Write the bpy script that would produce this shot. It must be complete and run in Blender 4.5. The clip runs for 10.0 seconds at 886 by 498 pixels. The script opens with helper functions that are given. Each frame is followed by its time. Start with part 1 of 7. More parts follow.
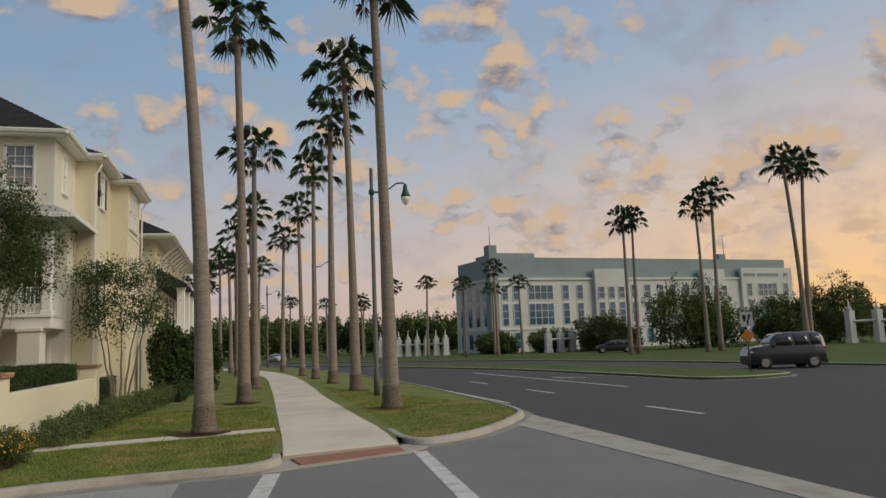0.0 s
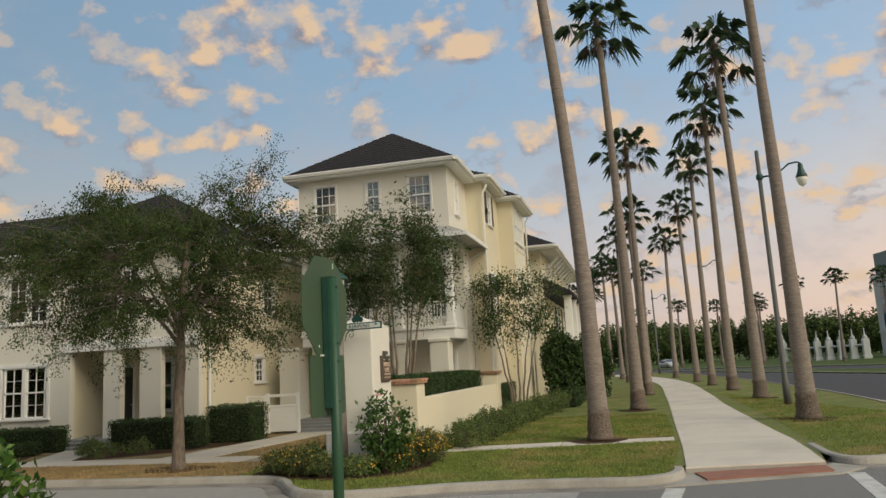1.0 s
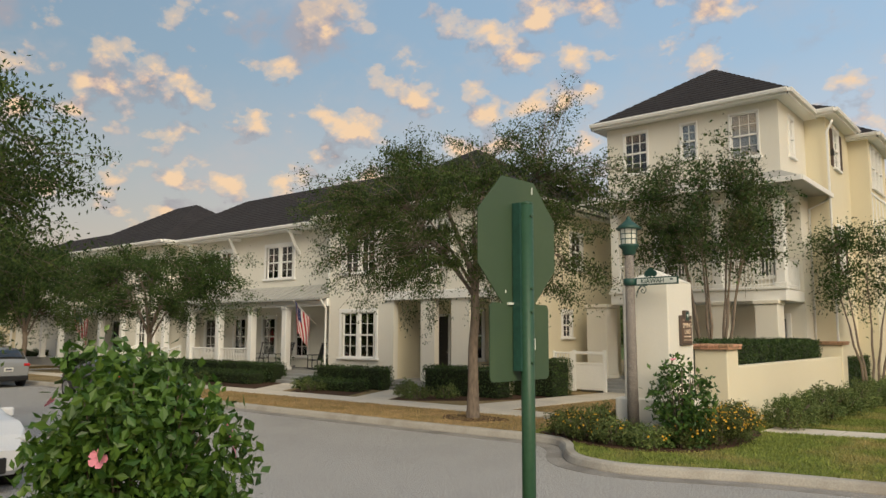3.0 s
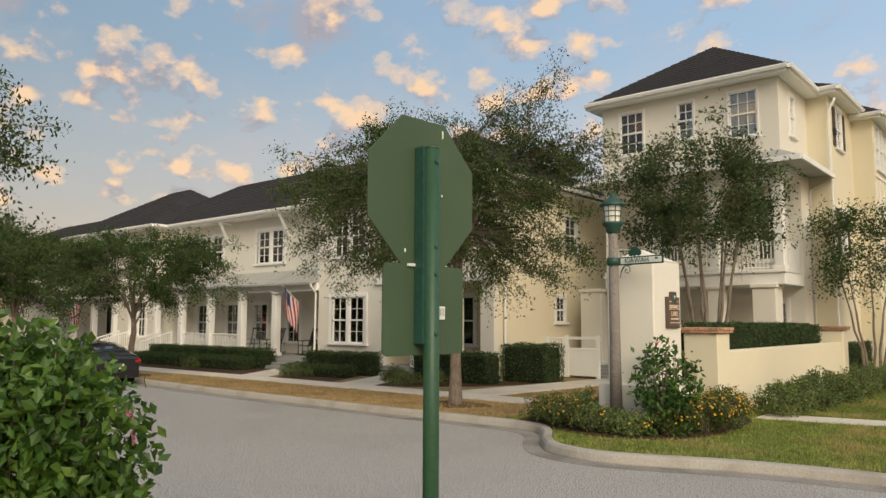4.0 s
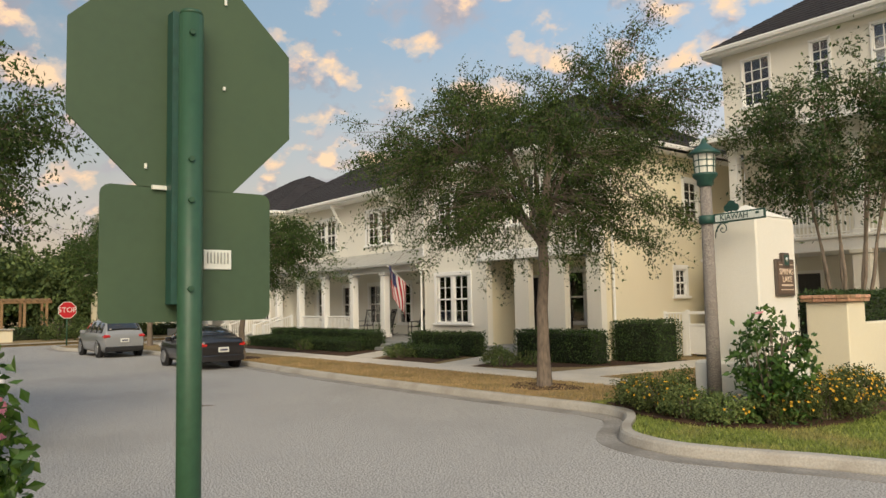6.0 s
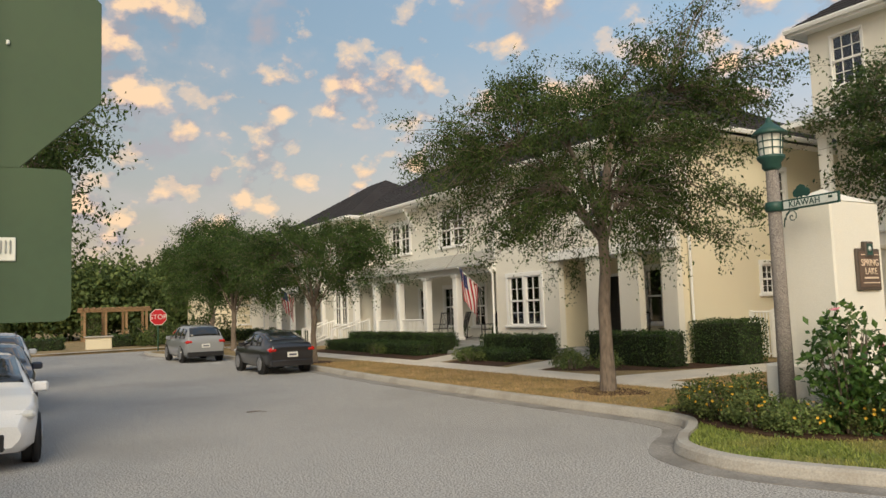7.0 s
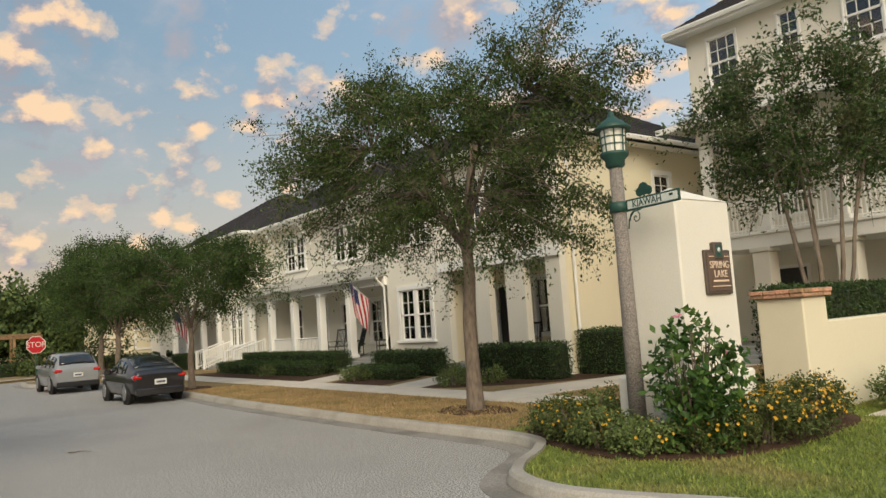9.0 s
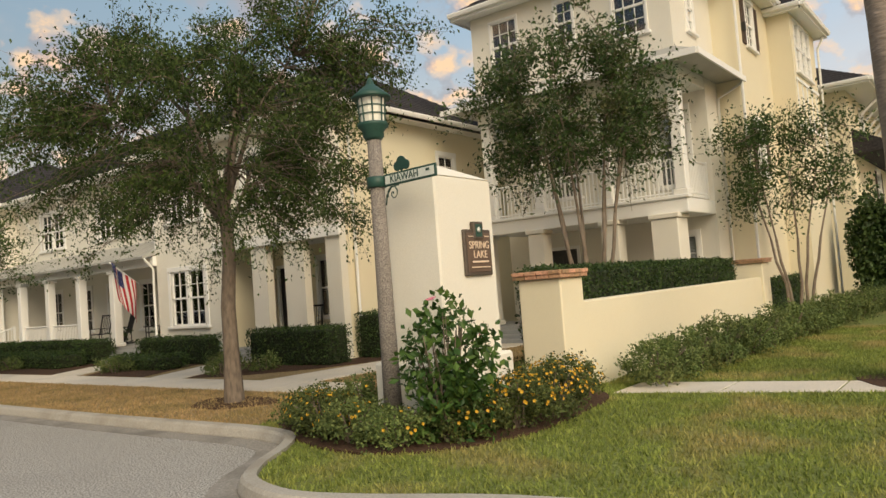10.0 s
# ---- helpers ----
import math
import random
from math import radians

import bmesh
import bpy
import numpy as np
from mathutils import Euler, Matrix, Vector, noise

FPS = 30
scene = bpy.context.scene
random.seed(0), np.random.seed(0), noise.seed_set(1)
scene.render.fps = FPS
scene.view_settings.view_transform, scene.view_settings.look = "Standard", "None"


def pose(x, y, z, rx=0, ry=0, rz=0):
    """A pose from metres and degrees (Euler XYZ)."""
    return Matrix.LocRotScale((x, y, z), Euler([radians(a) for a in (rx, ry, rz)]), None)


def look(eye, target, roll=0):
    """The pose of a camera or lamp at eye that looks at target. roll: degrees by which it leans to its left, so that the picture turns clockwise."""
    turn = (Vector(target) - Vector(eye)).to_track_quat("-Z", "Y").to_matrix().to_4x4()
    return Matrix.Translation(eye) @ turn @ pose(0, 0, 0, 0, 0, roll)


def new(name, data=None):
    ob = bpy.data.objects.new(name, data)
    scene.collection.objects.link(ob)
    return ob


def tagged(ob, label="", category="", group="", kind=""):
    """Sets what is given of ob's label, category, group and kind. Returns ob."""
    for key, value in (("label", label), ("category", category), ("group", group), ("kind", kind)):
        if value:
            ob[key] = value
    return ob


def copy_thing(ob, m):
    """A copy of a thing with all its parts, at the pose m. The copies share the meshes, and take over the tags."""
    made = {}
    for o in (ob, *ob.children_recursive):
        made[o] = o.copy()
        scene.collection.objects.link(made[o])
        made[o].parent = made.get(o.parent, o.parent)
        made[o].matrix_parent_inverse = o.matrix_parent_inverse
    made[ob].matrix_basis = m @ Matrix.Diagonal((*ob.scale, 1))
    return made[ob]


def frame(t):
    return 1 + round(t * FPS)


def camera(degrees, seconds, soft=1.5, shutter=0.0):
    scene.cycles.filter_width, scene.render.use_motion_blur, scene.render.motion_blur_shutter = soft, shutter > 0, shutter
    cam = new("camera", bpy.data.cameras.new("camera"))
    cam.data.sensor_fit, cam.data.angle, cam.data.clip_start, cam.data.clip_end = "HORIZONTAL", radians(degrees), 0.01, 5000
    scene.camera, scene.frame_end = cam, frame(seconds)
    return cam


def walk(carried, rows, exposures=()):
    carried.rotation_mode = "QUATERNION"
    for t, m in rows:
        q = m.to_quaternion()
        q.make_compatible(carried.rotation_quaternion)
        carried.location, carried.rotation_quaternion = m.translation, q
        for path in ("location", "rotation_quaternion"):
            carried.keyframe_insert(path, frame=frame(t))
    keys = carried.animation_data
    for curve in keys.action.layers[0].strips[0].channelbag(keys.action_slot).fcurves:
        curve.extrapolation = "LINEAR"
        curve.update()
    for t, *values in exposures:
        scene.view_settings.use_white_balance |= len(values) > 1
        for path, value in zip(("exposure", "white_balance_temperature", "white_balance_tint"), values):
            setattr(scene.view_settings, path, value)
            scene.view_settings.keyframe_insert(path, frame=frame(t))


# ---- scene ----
cam = camera(61.8, 10.0)
PATH = [
    (0, (0.507, 0.613, 2.233), (1.023, 2.529, 2.484), -2.3),
    (0.5, (0.45, 1.041, 2.222), (0.565, 3.02, 2.493), -2.7),
    (1, (0.509, 1.508, 2.186), (0.032, 3.424, 2.502), -3.2),
    (1.5, (0.51, 1.898, 2.243), (-0.402, 3.647, 2.577), -2.3),
    (2, (0.527, 2.336, 2.225), (-0.613, 3.95, 2.532), -0.9),
    (2.5, (0.626, 2.74, 2.195), (-0.615, 4.287, 2.456), -0.1),
    (4, (0.727, 4.062, 2.038), (-0.555, 5.585, 2.235), 0.2),
    (4.5, (0.704, 4.54, 2.004), (-0.617, 6.03, 2.19), 0.3),
    (5, (0.733, 5.043, 1.966), (-0.65, 6.478, 2.133), 0.1),
    (5.5, (0.747, 5.535, 1.938), (-0.722, 6.883, 2.094), -0.3),
    (6, (0.742, 6.008, 1.911), (-0.808, 7.262, 2.061), -1.1),
    (6.2, (0.762, 6.217, 1.921), (-0.83, 7.42, 2.053), -0.8),
    (7.3, (0.693, 7.225, 1.833), (-1.017, 8.245, 2.023), -2.6),
    (7.5, (0.702, 7.343, 1.82), (-1.013, 8.351, 2.023), -3.0),
    (8, (0.72, 7.742, 1.879), (-0.992, 8.752, 2.098), -3.3),
    (8.5, (0.618, 8.21, 1.886), (-1.032, 9.32, 2.101), -3.7),
    (9, (0.568, 8.764, 1.846), (-1.008, 9.98, 2.037), -3.9),
    (9.5, (0.422, 9.309, 1.871), (-1.045, 10.661, 2.008), -4.2),
    (10, (0.403, 9.819, 1.824), (-0.808, 11.407, 1.927), -4.4),
]
walk(cam, [(t, look(eye, target, roll)) for t, eye, target, roll in PATH], [(0, -0.58, 6550, 5), (1, -0.27, 6700, 4), (2.5, -0.05, 6900, 5), (4.5, 0.13, 7000, 8), (6, 0.22, 7000, 7), (7.5, 0.14, 6900, 6), (9, 0.14, 6850, 5), (10, 0.17, 7350, 7)])

# ---- world and light ----
SUN_AZ = radians(-22)        # from +x towards +y
world = bpy.data.worlds.new("dusk_sky")
scene.world = world
world.use_nodes = True
wn, wl = world.node_tree.nodes, world.node_tree.links
wn.clear()


def wmath(op, a, b=None, c=None, clamp=False):
    n = wn.new("ShaderNodeMath")
    n.operation, n.use_clamp = op, clamp
    for k, v in enumerate((a, b, c)):
        if v is None:
            continue
        if isinstance(v, (int, float)):
            n.inputs[k].default_value = v
        else:
            wl.new(v, n.inputs[k])
    return n.outputs[0]


def wramp(fac, stops, mode="LINEAR"):
    n = wn.new("ShaderNodeValToRGB")
    n.color_ramp.interpolation = mode
    el = n.color_ramp.elements
    while len(el) < len(stops):
        el.new(0.5)
    for e, (p, c) in zip(el, stops):
        e.position, e.color = p, (*c, 1)
    wl.new(fac, n.inputs[0])
    return n.outputs[0]


def wmix(fac, a, b, kind="MIX"):
    n = wn.new("ShaderNodeMix")
    n.data_type, n.blend_type = "RGBA", kind
    for s_, v in ((n.inputs[0], fac), (n.inputs[6], a), (n.inputs[7], b)):
        if isinstance(v, (int, float)):
            s_.default_value = v
        elif isinstance(v, tuple):
            s_.default_value = (*v, 1)
        else:
            wl.new(v, s_)
    return n.outputs[2]


def wnoise(vec, scale, detail, rough=0.5, lac=2.0):
    n = wn.new("ShaderNodeTexNoise")
    n.inputs["Scale"].default_value, n.inputs["Detail"].default_value = scale, detail
    n.inputs["Roughness"].default_value = rough
    wl.new(vec, n.inputs["Vector"])
    return n.outputs["Fac"]


tc = wn.new("ShaderNodeTexCoord").outputs["Generated"]
sep = wn.new("ShaderNodeSeparateXYZ")
wl.new(tc, sep.inputs[0])
dx, dy, dz = sep.outputs
up = wmath("MAXIMUM", dz, 0.0)
base_sky = wramp(up, [(0.0, (0.54, 0.44, 0.46)), (0.10, (0.52, 0.44, 0.48)), (0.2, (0.42, 0.44, 0.53)), (0.34, (0.26, 0.38, 0.56)), (0.6, (0.20, 0.34, 0.56)), (1.0, (0.20, 0.32, 0.50))])
toward = wmath("ADD", wmath("MULTIPLY", dx, 0.80), wmath("MULTIPLY", dy, 0.60))
glow = wmath("MULTIPLY", wmath("POWER", wmath("MAXIMUM", toward, 0.0), 6.0), wmath("POWER", wmath("SUBTRACT", 1.0, up, clamp=True), 3.2), clamp=True)
base_sky = wmix(glow, base_sky, (0.95, 0.52, 0.20))
grade = wn.new("ShaderNodeVectorMath")
grade.operation = "SCALE"
wl.new(base_sky, grade.inputs[0])
wl.new(wmath("ADD", wmath("MULTIPLY", toward, 0.52), 0.98), grade.inputs["Scale"])
base_sky = grade.outputs[0]
nishita = wn.new("ShaderNodeTexSky")
nishita.sky_type, nishita.sun_disc = "NISHITA", False
nishita.sun_elevation, nishita.sun_rotation = radians(3.0), radians(90) - SUN_AZ
base_sky = wmix(0.06, base_sky, nishita.outputs[0], "ADD")
den = wmath("ADD", up, 0.55)
flat = wn.new("ShaderNodeCombineXYZ")
wl.new(wmath("DIVIDE", dx, den), flat.inputs[0])
wl.new(wmath("DIVIDE", dy, den), flat.inputs[1])
dome = flat.outputs[0]


def puff_field(vec):
    """Rounded cloud billows on a broken ground of finer noise."""
    v = wn.new("ShaderNodeTexVoronoi")
    v.feature, v.inputs["Scale"].default_value = "SMOOTH_F1", 13.0
    v.inputs["Smoothness"].default_value = 0.6
    warp = wn.new("ShaderNodeTexNoise")
    warp.inputs["Scale"].default_value, warp.inputs["Detail"].default_value = 16.0, 3.0
    wl.new(vec, warp.inputs["Vector"])
    moved = wn.new("ShaderNodeVectorMath")
    moved.operation = "MULTIPLY_ADD"
    moved.inputs[1].default_value = (0.06, 0.06, 0.0)
    wl.new(warp.outputs["Color"], moved.inputs[0])
    wl.new(vec, moved.inputs[2])
    wl.new(moved.outputs[0], v.inputs["Vector"])
    billow = wmath("SUBTRACT", 1.0, wmath("MULTIPLY", v.outputs["Distance"], 1.1))
    fine = wnoise(vec, 24.0, 6.0, 0.55)
    return wmath("ADD", wmath("MULTIPLY", billow, 0.42), wmath("MULTIPLY", fine, 0.58))


puffs = puff_field(dome)
fields = wnoise(dome, 4.2, 3.0)
lifted = wn.new("ShaderNodeVectorMath")
lifted.operation = "MULTIPLY_ADD"
lifted.inputs[1].default_value = (0.965, 0.965, 1.0)
lifted.inputs[2].default_value = (0.008, 0.0, 0.0)
wl.new(dome, lifted.inputs[0])
puffs_off = puff_field(lifted.outputs[0])
west = wmath("MAXIMUM", wmath("MULTIPLY", dx, -1.0), 0.0)
cover = wmath("ADD", puffs, wmath("MULTIPLY", wmath("SUBTRACT", fields, 0.5), 0.55))
mask = wramp(cover, [(0.485, (0, 0, 0)), (0.56, (0.45, 0.45, 0.45)), (0.66, (1, 1, 1))], "EASE")
mask = wmath("MULTIPLY", mask, wmath("MULTIPLY", up, 9.0, clamp=True))
veil = wramp(wnoise(dome, 6.0, 5.0, 0.6), [(0.45, (0, 0, 0)), (0.75, (1, 1, 1))], "EASE")
base_sky = wmix(wmath("MULTIPLY", veil, 0.5), base_sky, (0.54, 0.50, 0.54))
banks = wramp(wmath("ADD", wmath("MULTIPLY", wnoise(dome, 5.5, 4.0, 0.5), 0.7), wmath("MULTIPLY", puffs, 0.3)), [(0.535, (0, 0, 0)), (0.63, (1, 1, 1))], "EASE")
bank_amount = wmath("MULTIPLY", wmath("MULTIPLY", banks, wmath("MULTIPLY", up, 7.0, clamp=True)), wmath("ADD", wmath("MULTIPLY", west, 0.55), 0.25))
base_sky = wmix(bank_amount, base_sky, (0.40, 0.37, 0.43))
lit = wmath("ADD", wmath("MULTIPLY", wmath("SUBTRACT", puffs, puffs_off), 5.0), wmath("SUBTRACT", 0.52, wmath("MULTIPLY", west, 0.22)), clamp=True)
cloud = wramp(lit, [(0.15, (0.33, 0.32, 0.38)), (0.5, (0.66, 0.50, 0.45)), (0.85, (0.93, 0.66, 0.45))])
sky = wmix(wmath("MULTIPLY", mask, 0.92), base_sky, cloud)
back = wn.new("ShaderNodeBackground")
back.inputs["Strength"].default_value = 1.0
wl.new(sky, back.inputs["Color"])
wout = wn.new("ShaderNodeOutputWorld")
wl.new(back.outputs[0], wout.inputs["Surface"])

sun = new("sun", bpy.data.lights.new("sun", "SUN"))
sun.data.energy, sun.data.angle, sun.data.color = 2.7, radians(40), (1.0, 0.87, 0.68)
sun.matrix_world = look((53, -37, 44), (0, 0, 0))

# ---- materials ----
MATS = {}


def material(name, color, rough=0.8, grain=40.0, vary=0.15, stain=0.0, stain_size=1.5, stain_color=None, bump=0.0, metal=0.0, spec=0.5, islands=0.0, rnd=0.0, coat=0.0, sub=0.0, stretch=(1, 1, 1), bump_size=None):
    """A surface with grain, large stains and relief, sized in metres."""
    if name in MATS:
        return MATS[name]
    m = bpy.data.materials.new(name)
    m.use_nodes = True
    nt = m.node_tree
    nodes, links = nt.nodes, nt.links
    b = nodes["Principled BSDF"]
    b.inputs["Roughness"].default_value, b.inputs["Metallic"].default_value = rough, metal
    b.inputs["Specular IOR Level"].default_value, b.inputs["Coat Weight"].default_value = spec, coat
    geo = nodes.new("ShaderNodeNewGeometry")
    mapn = nodes.new("ShaderNodeMapping")
    mapn.inputs["Scale"].default_value = stretch
    links.new(geo.outputs["Position"], mapn.inputs[0])

    def noise_fac(scale, detail):
        n = nodes.new("ShaderNodeTexNoise")
        n.inputs["Scale"].default_value, n.inputs["Detail"].default_value = scale, detail
        links.new(mapn.outputs[0], n.inputs["Vector"])
        return n.outputs["Fac"]

    def mix(fac, a, c, kind="MIX"):
        n = nodes.new("ShaderNodeMix")
        n.data_type, n.blend_type = "RGBA", kind
        for s_, v in ((n.inputs[0], fac), (n.inputs[6], a), (n.inputs[7], c)):
            if isinstance(v, (int, float)):
                s_.default_value = v
            elif isinstance(v, tuple):
                s_.default_value = (*v, 1)
            else:
                links.new(v, s_)
        return n.outputs[2]

    def span(fac, lo, hi, a=0.0, c=1.0):
        n = nodes.new("ShaderNodeMapRange")
        for k, v in enumerate((lo, hi, a, c)):
            n.inputs[k + 1].default_value = v
        links.new(fac, n.inputs[0])
        return n.outputs[0]

    fine = noise_fac(grain, 4.0)
    dark = tuple(c * (1 - vary) for c in color)
    light = tuple(min(1.0, c * (1 + vary)) for c in color)
    col = mix(span(fine, 0.3, 0.7), dark, light)
    if stain:
        big = noise_fac(1.0 / stain_size, 5.0)
        sc = stain_color or tuple(c * 0.6 for c in color)
        col = mix(span(big, 0.48, 0.68, 0.0, stain), col, sc)
    if islands or rnd:
        if islands:
            src, amt = geo.outputs["Random Per Island"], islands
        else:
            src, amt = nodes.new("ShaderNodeObjectInfo").outputs["Random"], rnd
        hsv = nodes.new("ShaderNodeHueSaturation")
        links.new(span(src, 0, 1, 1 - amt, 1 + amt), hsv.inputs["Value"])
        links.new(span(src, 0, 1, 0.5 + 0.03 * amt, 0.5 - 0.06 * amt), hsv.inputs["Hue"])
        links.new(col, hsv.inputs["Color"])
        col = hsv.outputs[0]
    links.new(col, b.inputs["Base Color"])
    links.new(span(fine, 0.2, 0.8, max(0.02, rough - 0.1), min(1, rough + 0.1)), b.inputs["Roughness"])
    if sub:
        tr = nodes.new("ShaderNodeBsdfTranslucent")
        links.new(col, tr.inputs["Color"])
        ms = nodes.new("ShaderNodeMixShader")
        ms.inputs[0].default_value = sub
        links.new(b.outputs[0], ms.inputs[1])
        links.new(tr.outputs[0], ms.inputs[2])
        links.new(ms.outputs[0], nodes["Material Output"].inputs["Surface"])
    if bump:
        bp = nodes.new("ShaderNodeBump")
        bp.inputs["Strength"].default_value = min(1.0, bump)
        bp.inputs["Distance"].default_value = 0.02
        links.new(noise_fac(bump_size or grain, 3.0), bp.inputs["Height"])
        links.new(bp.outputs[0], b.inputs["Normal"])
    MATS[name] = m
    return m


def glass_material(name, tint, gloss=1.45):
    """Clear pane: mirror-like at the surface, see-through beneath."""
    m = bpy.data.materials.new(name)
    m.use_nodes = True
    nt = m.node_tree
    nodes, links = nt.nodes, nt.links
    nodes.remove(nodes["Principled BSDF"])
    tr, gl = nodes.new("ShaderNodeBsdfTransparent"), nodes.new("ShaderNodeBsdfGlossy")
    tr.inputs[0].default_value = (*tint, 1)
    gl.inputs["Roughness"].default_value = 0.03
    fr, ms = nodes.new("ShaderNodeFresnel"), nodes.new("ShaderNodeMixShader")
    fr.inputs[0].default_value = gloss
    links.new(fr.outputs[0], ms.inputs[0])
    links.new(tr.outputs[0], ms.inputs[1])
    links.new(gl.outputs[0], ms.inputs[2])
    links.new(ms.outputs[0], nodes["Material Output"].inputs["Surface"])
    return m


def lamp_material(name, color, strength):
    m = bpy.data.materials.new(name)
    m.use_nodes = True
    b = m.node_tree.nodes["Principled BSDF"]
    b.inputs["Base Color"].default_value = (*color, 1)
    b.inputs["Emission Color"].default_value = (*color, 1)
    b.inputs["Emission Strength"].default_value = strength
    return m


ASPHALT = material("asphalt", (0.365, 0.351, 0.33), 0.92, 48, 0.95, 0.5, 2.6, (0.27, 0.26, 0.245), 0.12, spec=0.25)
# Same asphalt as the side street, darkened in colour for the dimmer light here.
ROAD_MOUTH = material("mouth_asphalt_dimmed", (0.225, 0.218, 0.208), 0.92, 55, 0.7, 0.4, 2.2, (0.18, 0.174, 0.166), 0.45, spec=0.25)
ROAD_DARK = material("main_road_asphalt", (0.080, 0.079, 0.083), 0.9, 40, 0.35, 0.3, 3.0, (0.062, 0.061, 0.065), 0.4, spec=0.3)
CONCRETE = material("kerb_concrete", (0.42, 0.395, 0.35), 0.9, 45, 0.15, 0.6, 0.7, (0.27, 0.24, 0.20), 0.3, spec=0.3)
GUTTER = material("gutter_concrete", (0.30, 0.28, 0.255), 0.92, 35, 0.25, 0.6, 0.8, (0.15, 0.14, 0.125), 0.3, spec=0.25)
WALK = material("sidewalk_concrete", (0.67, 0.61, 0.52), 0.9, 50, 0.12, 0.45, 1.3, (0.47, 0.44, 0.39), 0.25, spec=0.3, rnd=0.05)
RAMP = material("tactile_red", (0.34, 0.165, 0.12), 0.9, 60, 0.2, 0.4, 0.5, spec=0.3)
LAWN_EARTH = material("lawn_earth", (0.17, 0.20, 0.065), 1.0, 30, 0.4, 0.8, 1.4, (0.29, 0.24, 0.11), 0.6, spec=0.1)
# Darker than the near lawn: shade over the distant grass is in this colour.
FAR_GRASS_SHADED = material("far_grass_shaded", (0.095, 0.13, 0.042), 1.0, 6, 0.35, 0.5, 3.0, spec=0.1)
DRY_EARTH = material("dry_lawn_earth", (0.30, 0.22, 0.12), 1.0, 30, 0.35, 0.6, 1.2, (0.16, 0.14, 0.06), 0.6, spec=0.1)
MULCH = material("mulch", (0.09, 0.055, 0.038), 1.0, 35, 0.5, 0.4, 0.5, bump=1.0, spec=0.1)
BLADE = material("grass_blade", (0.235, 0.295, 0.075), 0.7, 3, 0.25, 0.8, 1.4, (0.44, 0.36, 0.15), islands=0.35, spec=0.2, sub=0.3)
BLADE_DRY = material("dry_grass_blade", (0.42, 0.31, 0.15), 0.8, 3, 0.25, 0.4, 1.2, (0.20, 0.19, 0.07), islands=0.3, spec=0.2, sub=0.2)
PAINT_WHITE = material("road_paint", (0.62, 0.61, 0.58), 0.8, 70, 0.12, 0.65, 0.35, (0.30, 0.29, 0.28), spec=0.3)
STUCCO = material("cream_stucco", (0.80, 0.735, 0.56), 0.9, 90, 0.05, 0.25, 2.4, (0.70, 0.64, 0.49), 0.35, spec=0.2)
STUCCO_PALE = material("pale_stucco", (0.80, 0.775, 0.695), 0.9, 90, 0.05, 0.25, 2.4, (0.72, 0.69, 0.61), 0.35, spec=0.2)
STUCCO_TAN = material("tan_stucco", (0.55, 0.47, 0.34), 0.9, 90, 0.06, 0.2, 2.0, bump=0.3, spec=0.2)
WHITE = material("white_trim", (0.88, 0.88, 0.86), 0.55, 30, 0.03, 0.2, 1.0, (0.79, 0.79, 0.76), spec=0.4)
SHINGLE = material("dark_shingles", (0.040, 0.037, 0.039), 0.95, 14, 0.45, 0.5, 1.8, (0.05, 0.047, 0.048), 0.8, spec=0.15)
METAL_ROOF = material("pale_metal_roof", (0.50, 0.50, 0.48), 0.45, 8, 0.08, 0.3, 1.2, metal=0.3)
INSIDE = material("dim_interior", (0.20, 0.21, 0.22), 0.9, 6, 0.3)
BLIND = material("window_blind", (0.66, 0.68, 0.69), 0.7, 20, 0.06)
GLASS = glass_material("window_glass", (0.84, 0.88, 0.89), 2.3)
SHUTTER = material("brown_shutter", (0.09, 0.06, 0.045), 0.7, 20, 0.2)
DOOR = material("black_door", (0.02, 0.02, 0.022), 0.4, 20, 0.2)
GREEN_PAINT = material("green_enamel", (0.030, 0.085, 0.048), 0.45, 40, 0.10, 0.35, 0.25, (0.045, 0.10, 0.062), spec=0.4, bump=0.05)
GREEN_BACK = material("green_sign_back", (0.055, 0.095, 0.055), 0.55, 30, 0.06, 0.4, 0.5, (0.075, 0.12, 0.062), spec=0.35)
GREEN_LAMP = material("dark_green_iron", (0.018, 0.07, 0.055), 0.5, 40, 0.2, 0.3, 0.2)
POLE_STONE = material("aggregate_pole", (0.23, 0.205, 0.185), 0.85, 75, 0.7, 0.3, 0.4, bump=0.4)
POLE_GREY = material("grey_lamp_post", (0.11, 0.11, 0.105), 0.6, 40, 0.2)
FROST = lamp_material("frosted_lamp_glass", (0.72, 0.70, 0.62), 0.12)
BRICK = material("cap_brick", (0.46, 0.28, 0.17), 0.9, 30, 0.3, rnd=0.3, bump=0.4)
BARK = material("oak_bark", (0.175, 0.138, 0.108), 0.95, 18, 0.35, 0.4, 0.3, bump=0.9, stretch=(1, 1, 0.3))
BARK_PALE = material("crape_bark", (0.22, 0.175, 0.135), 0.85, 14, 0.3, 0.4, 0.3, bump=0.4, stretch=(1, 1, 0.3))
PALM_BARK = material("palm_bark", (0.27, 0.225, 0.195), 0.95, 9, 0.25, 0.45, 0.5, (0.17, 0.14, 0.12), 0.9, stretch=(1, 1, 4.0), bump_size=5)
PALM_BASE = material("palm_base_bark", (0.16, 0.125, 0.10), 0.98, 22, 0.5, bump=1.0)
FROND = material("palm_frond", (0.045, 0.085, 0.035), 0.6, 4, 0.25, islands=0.35, sub=0.25, spec=0.3)
FROND_DEAD = material("dead_frond", (0.075, 0.055, 0.035), 0.9, 8, 0.3, islands=0.3)
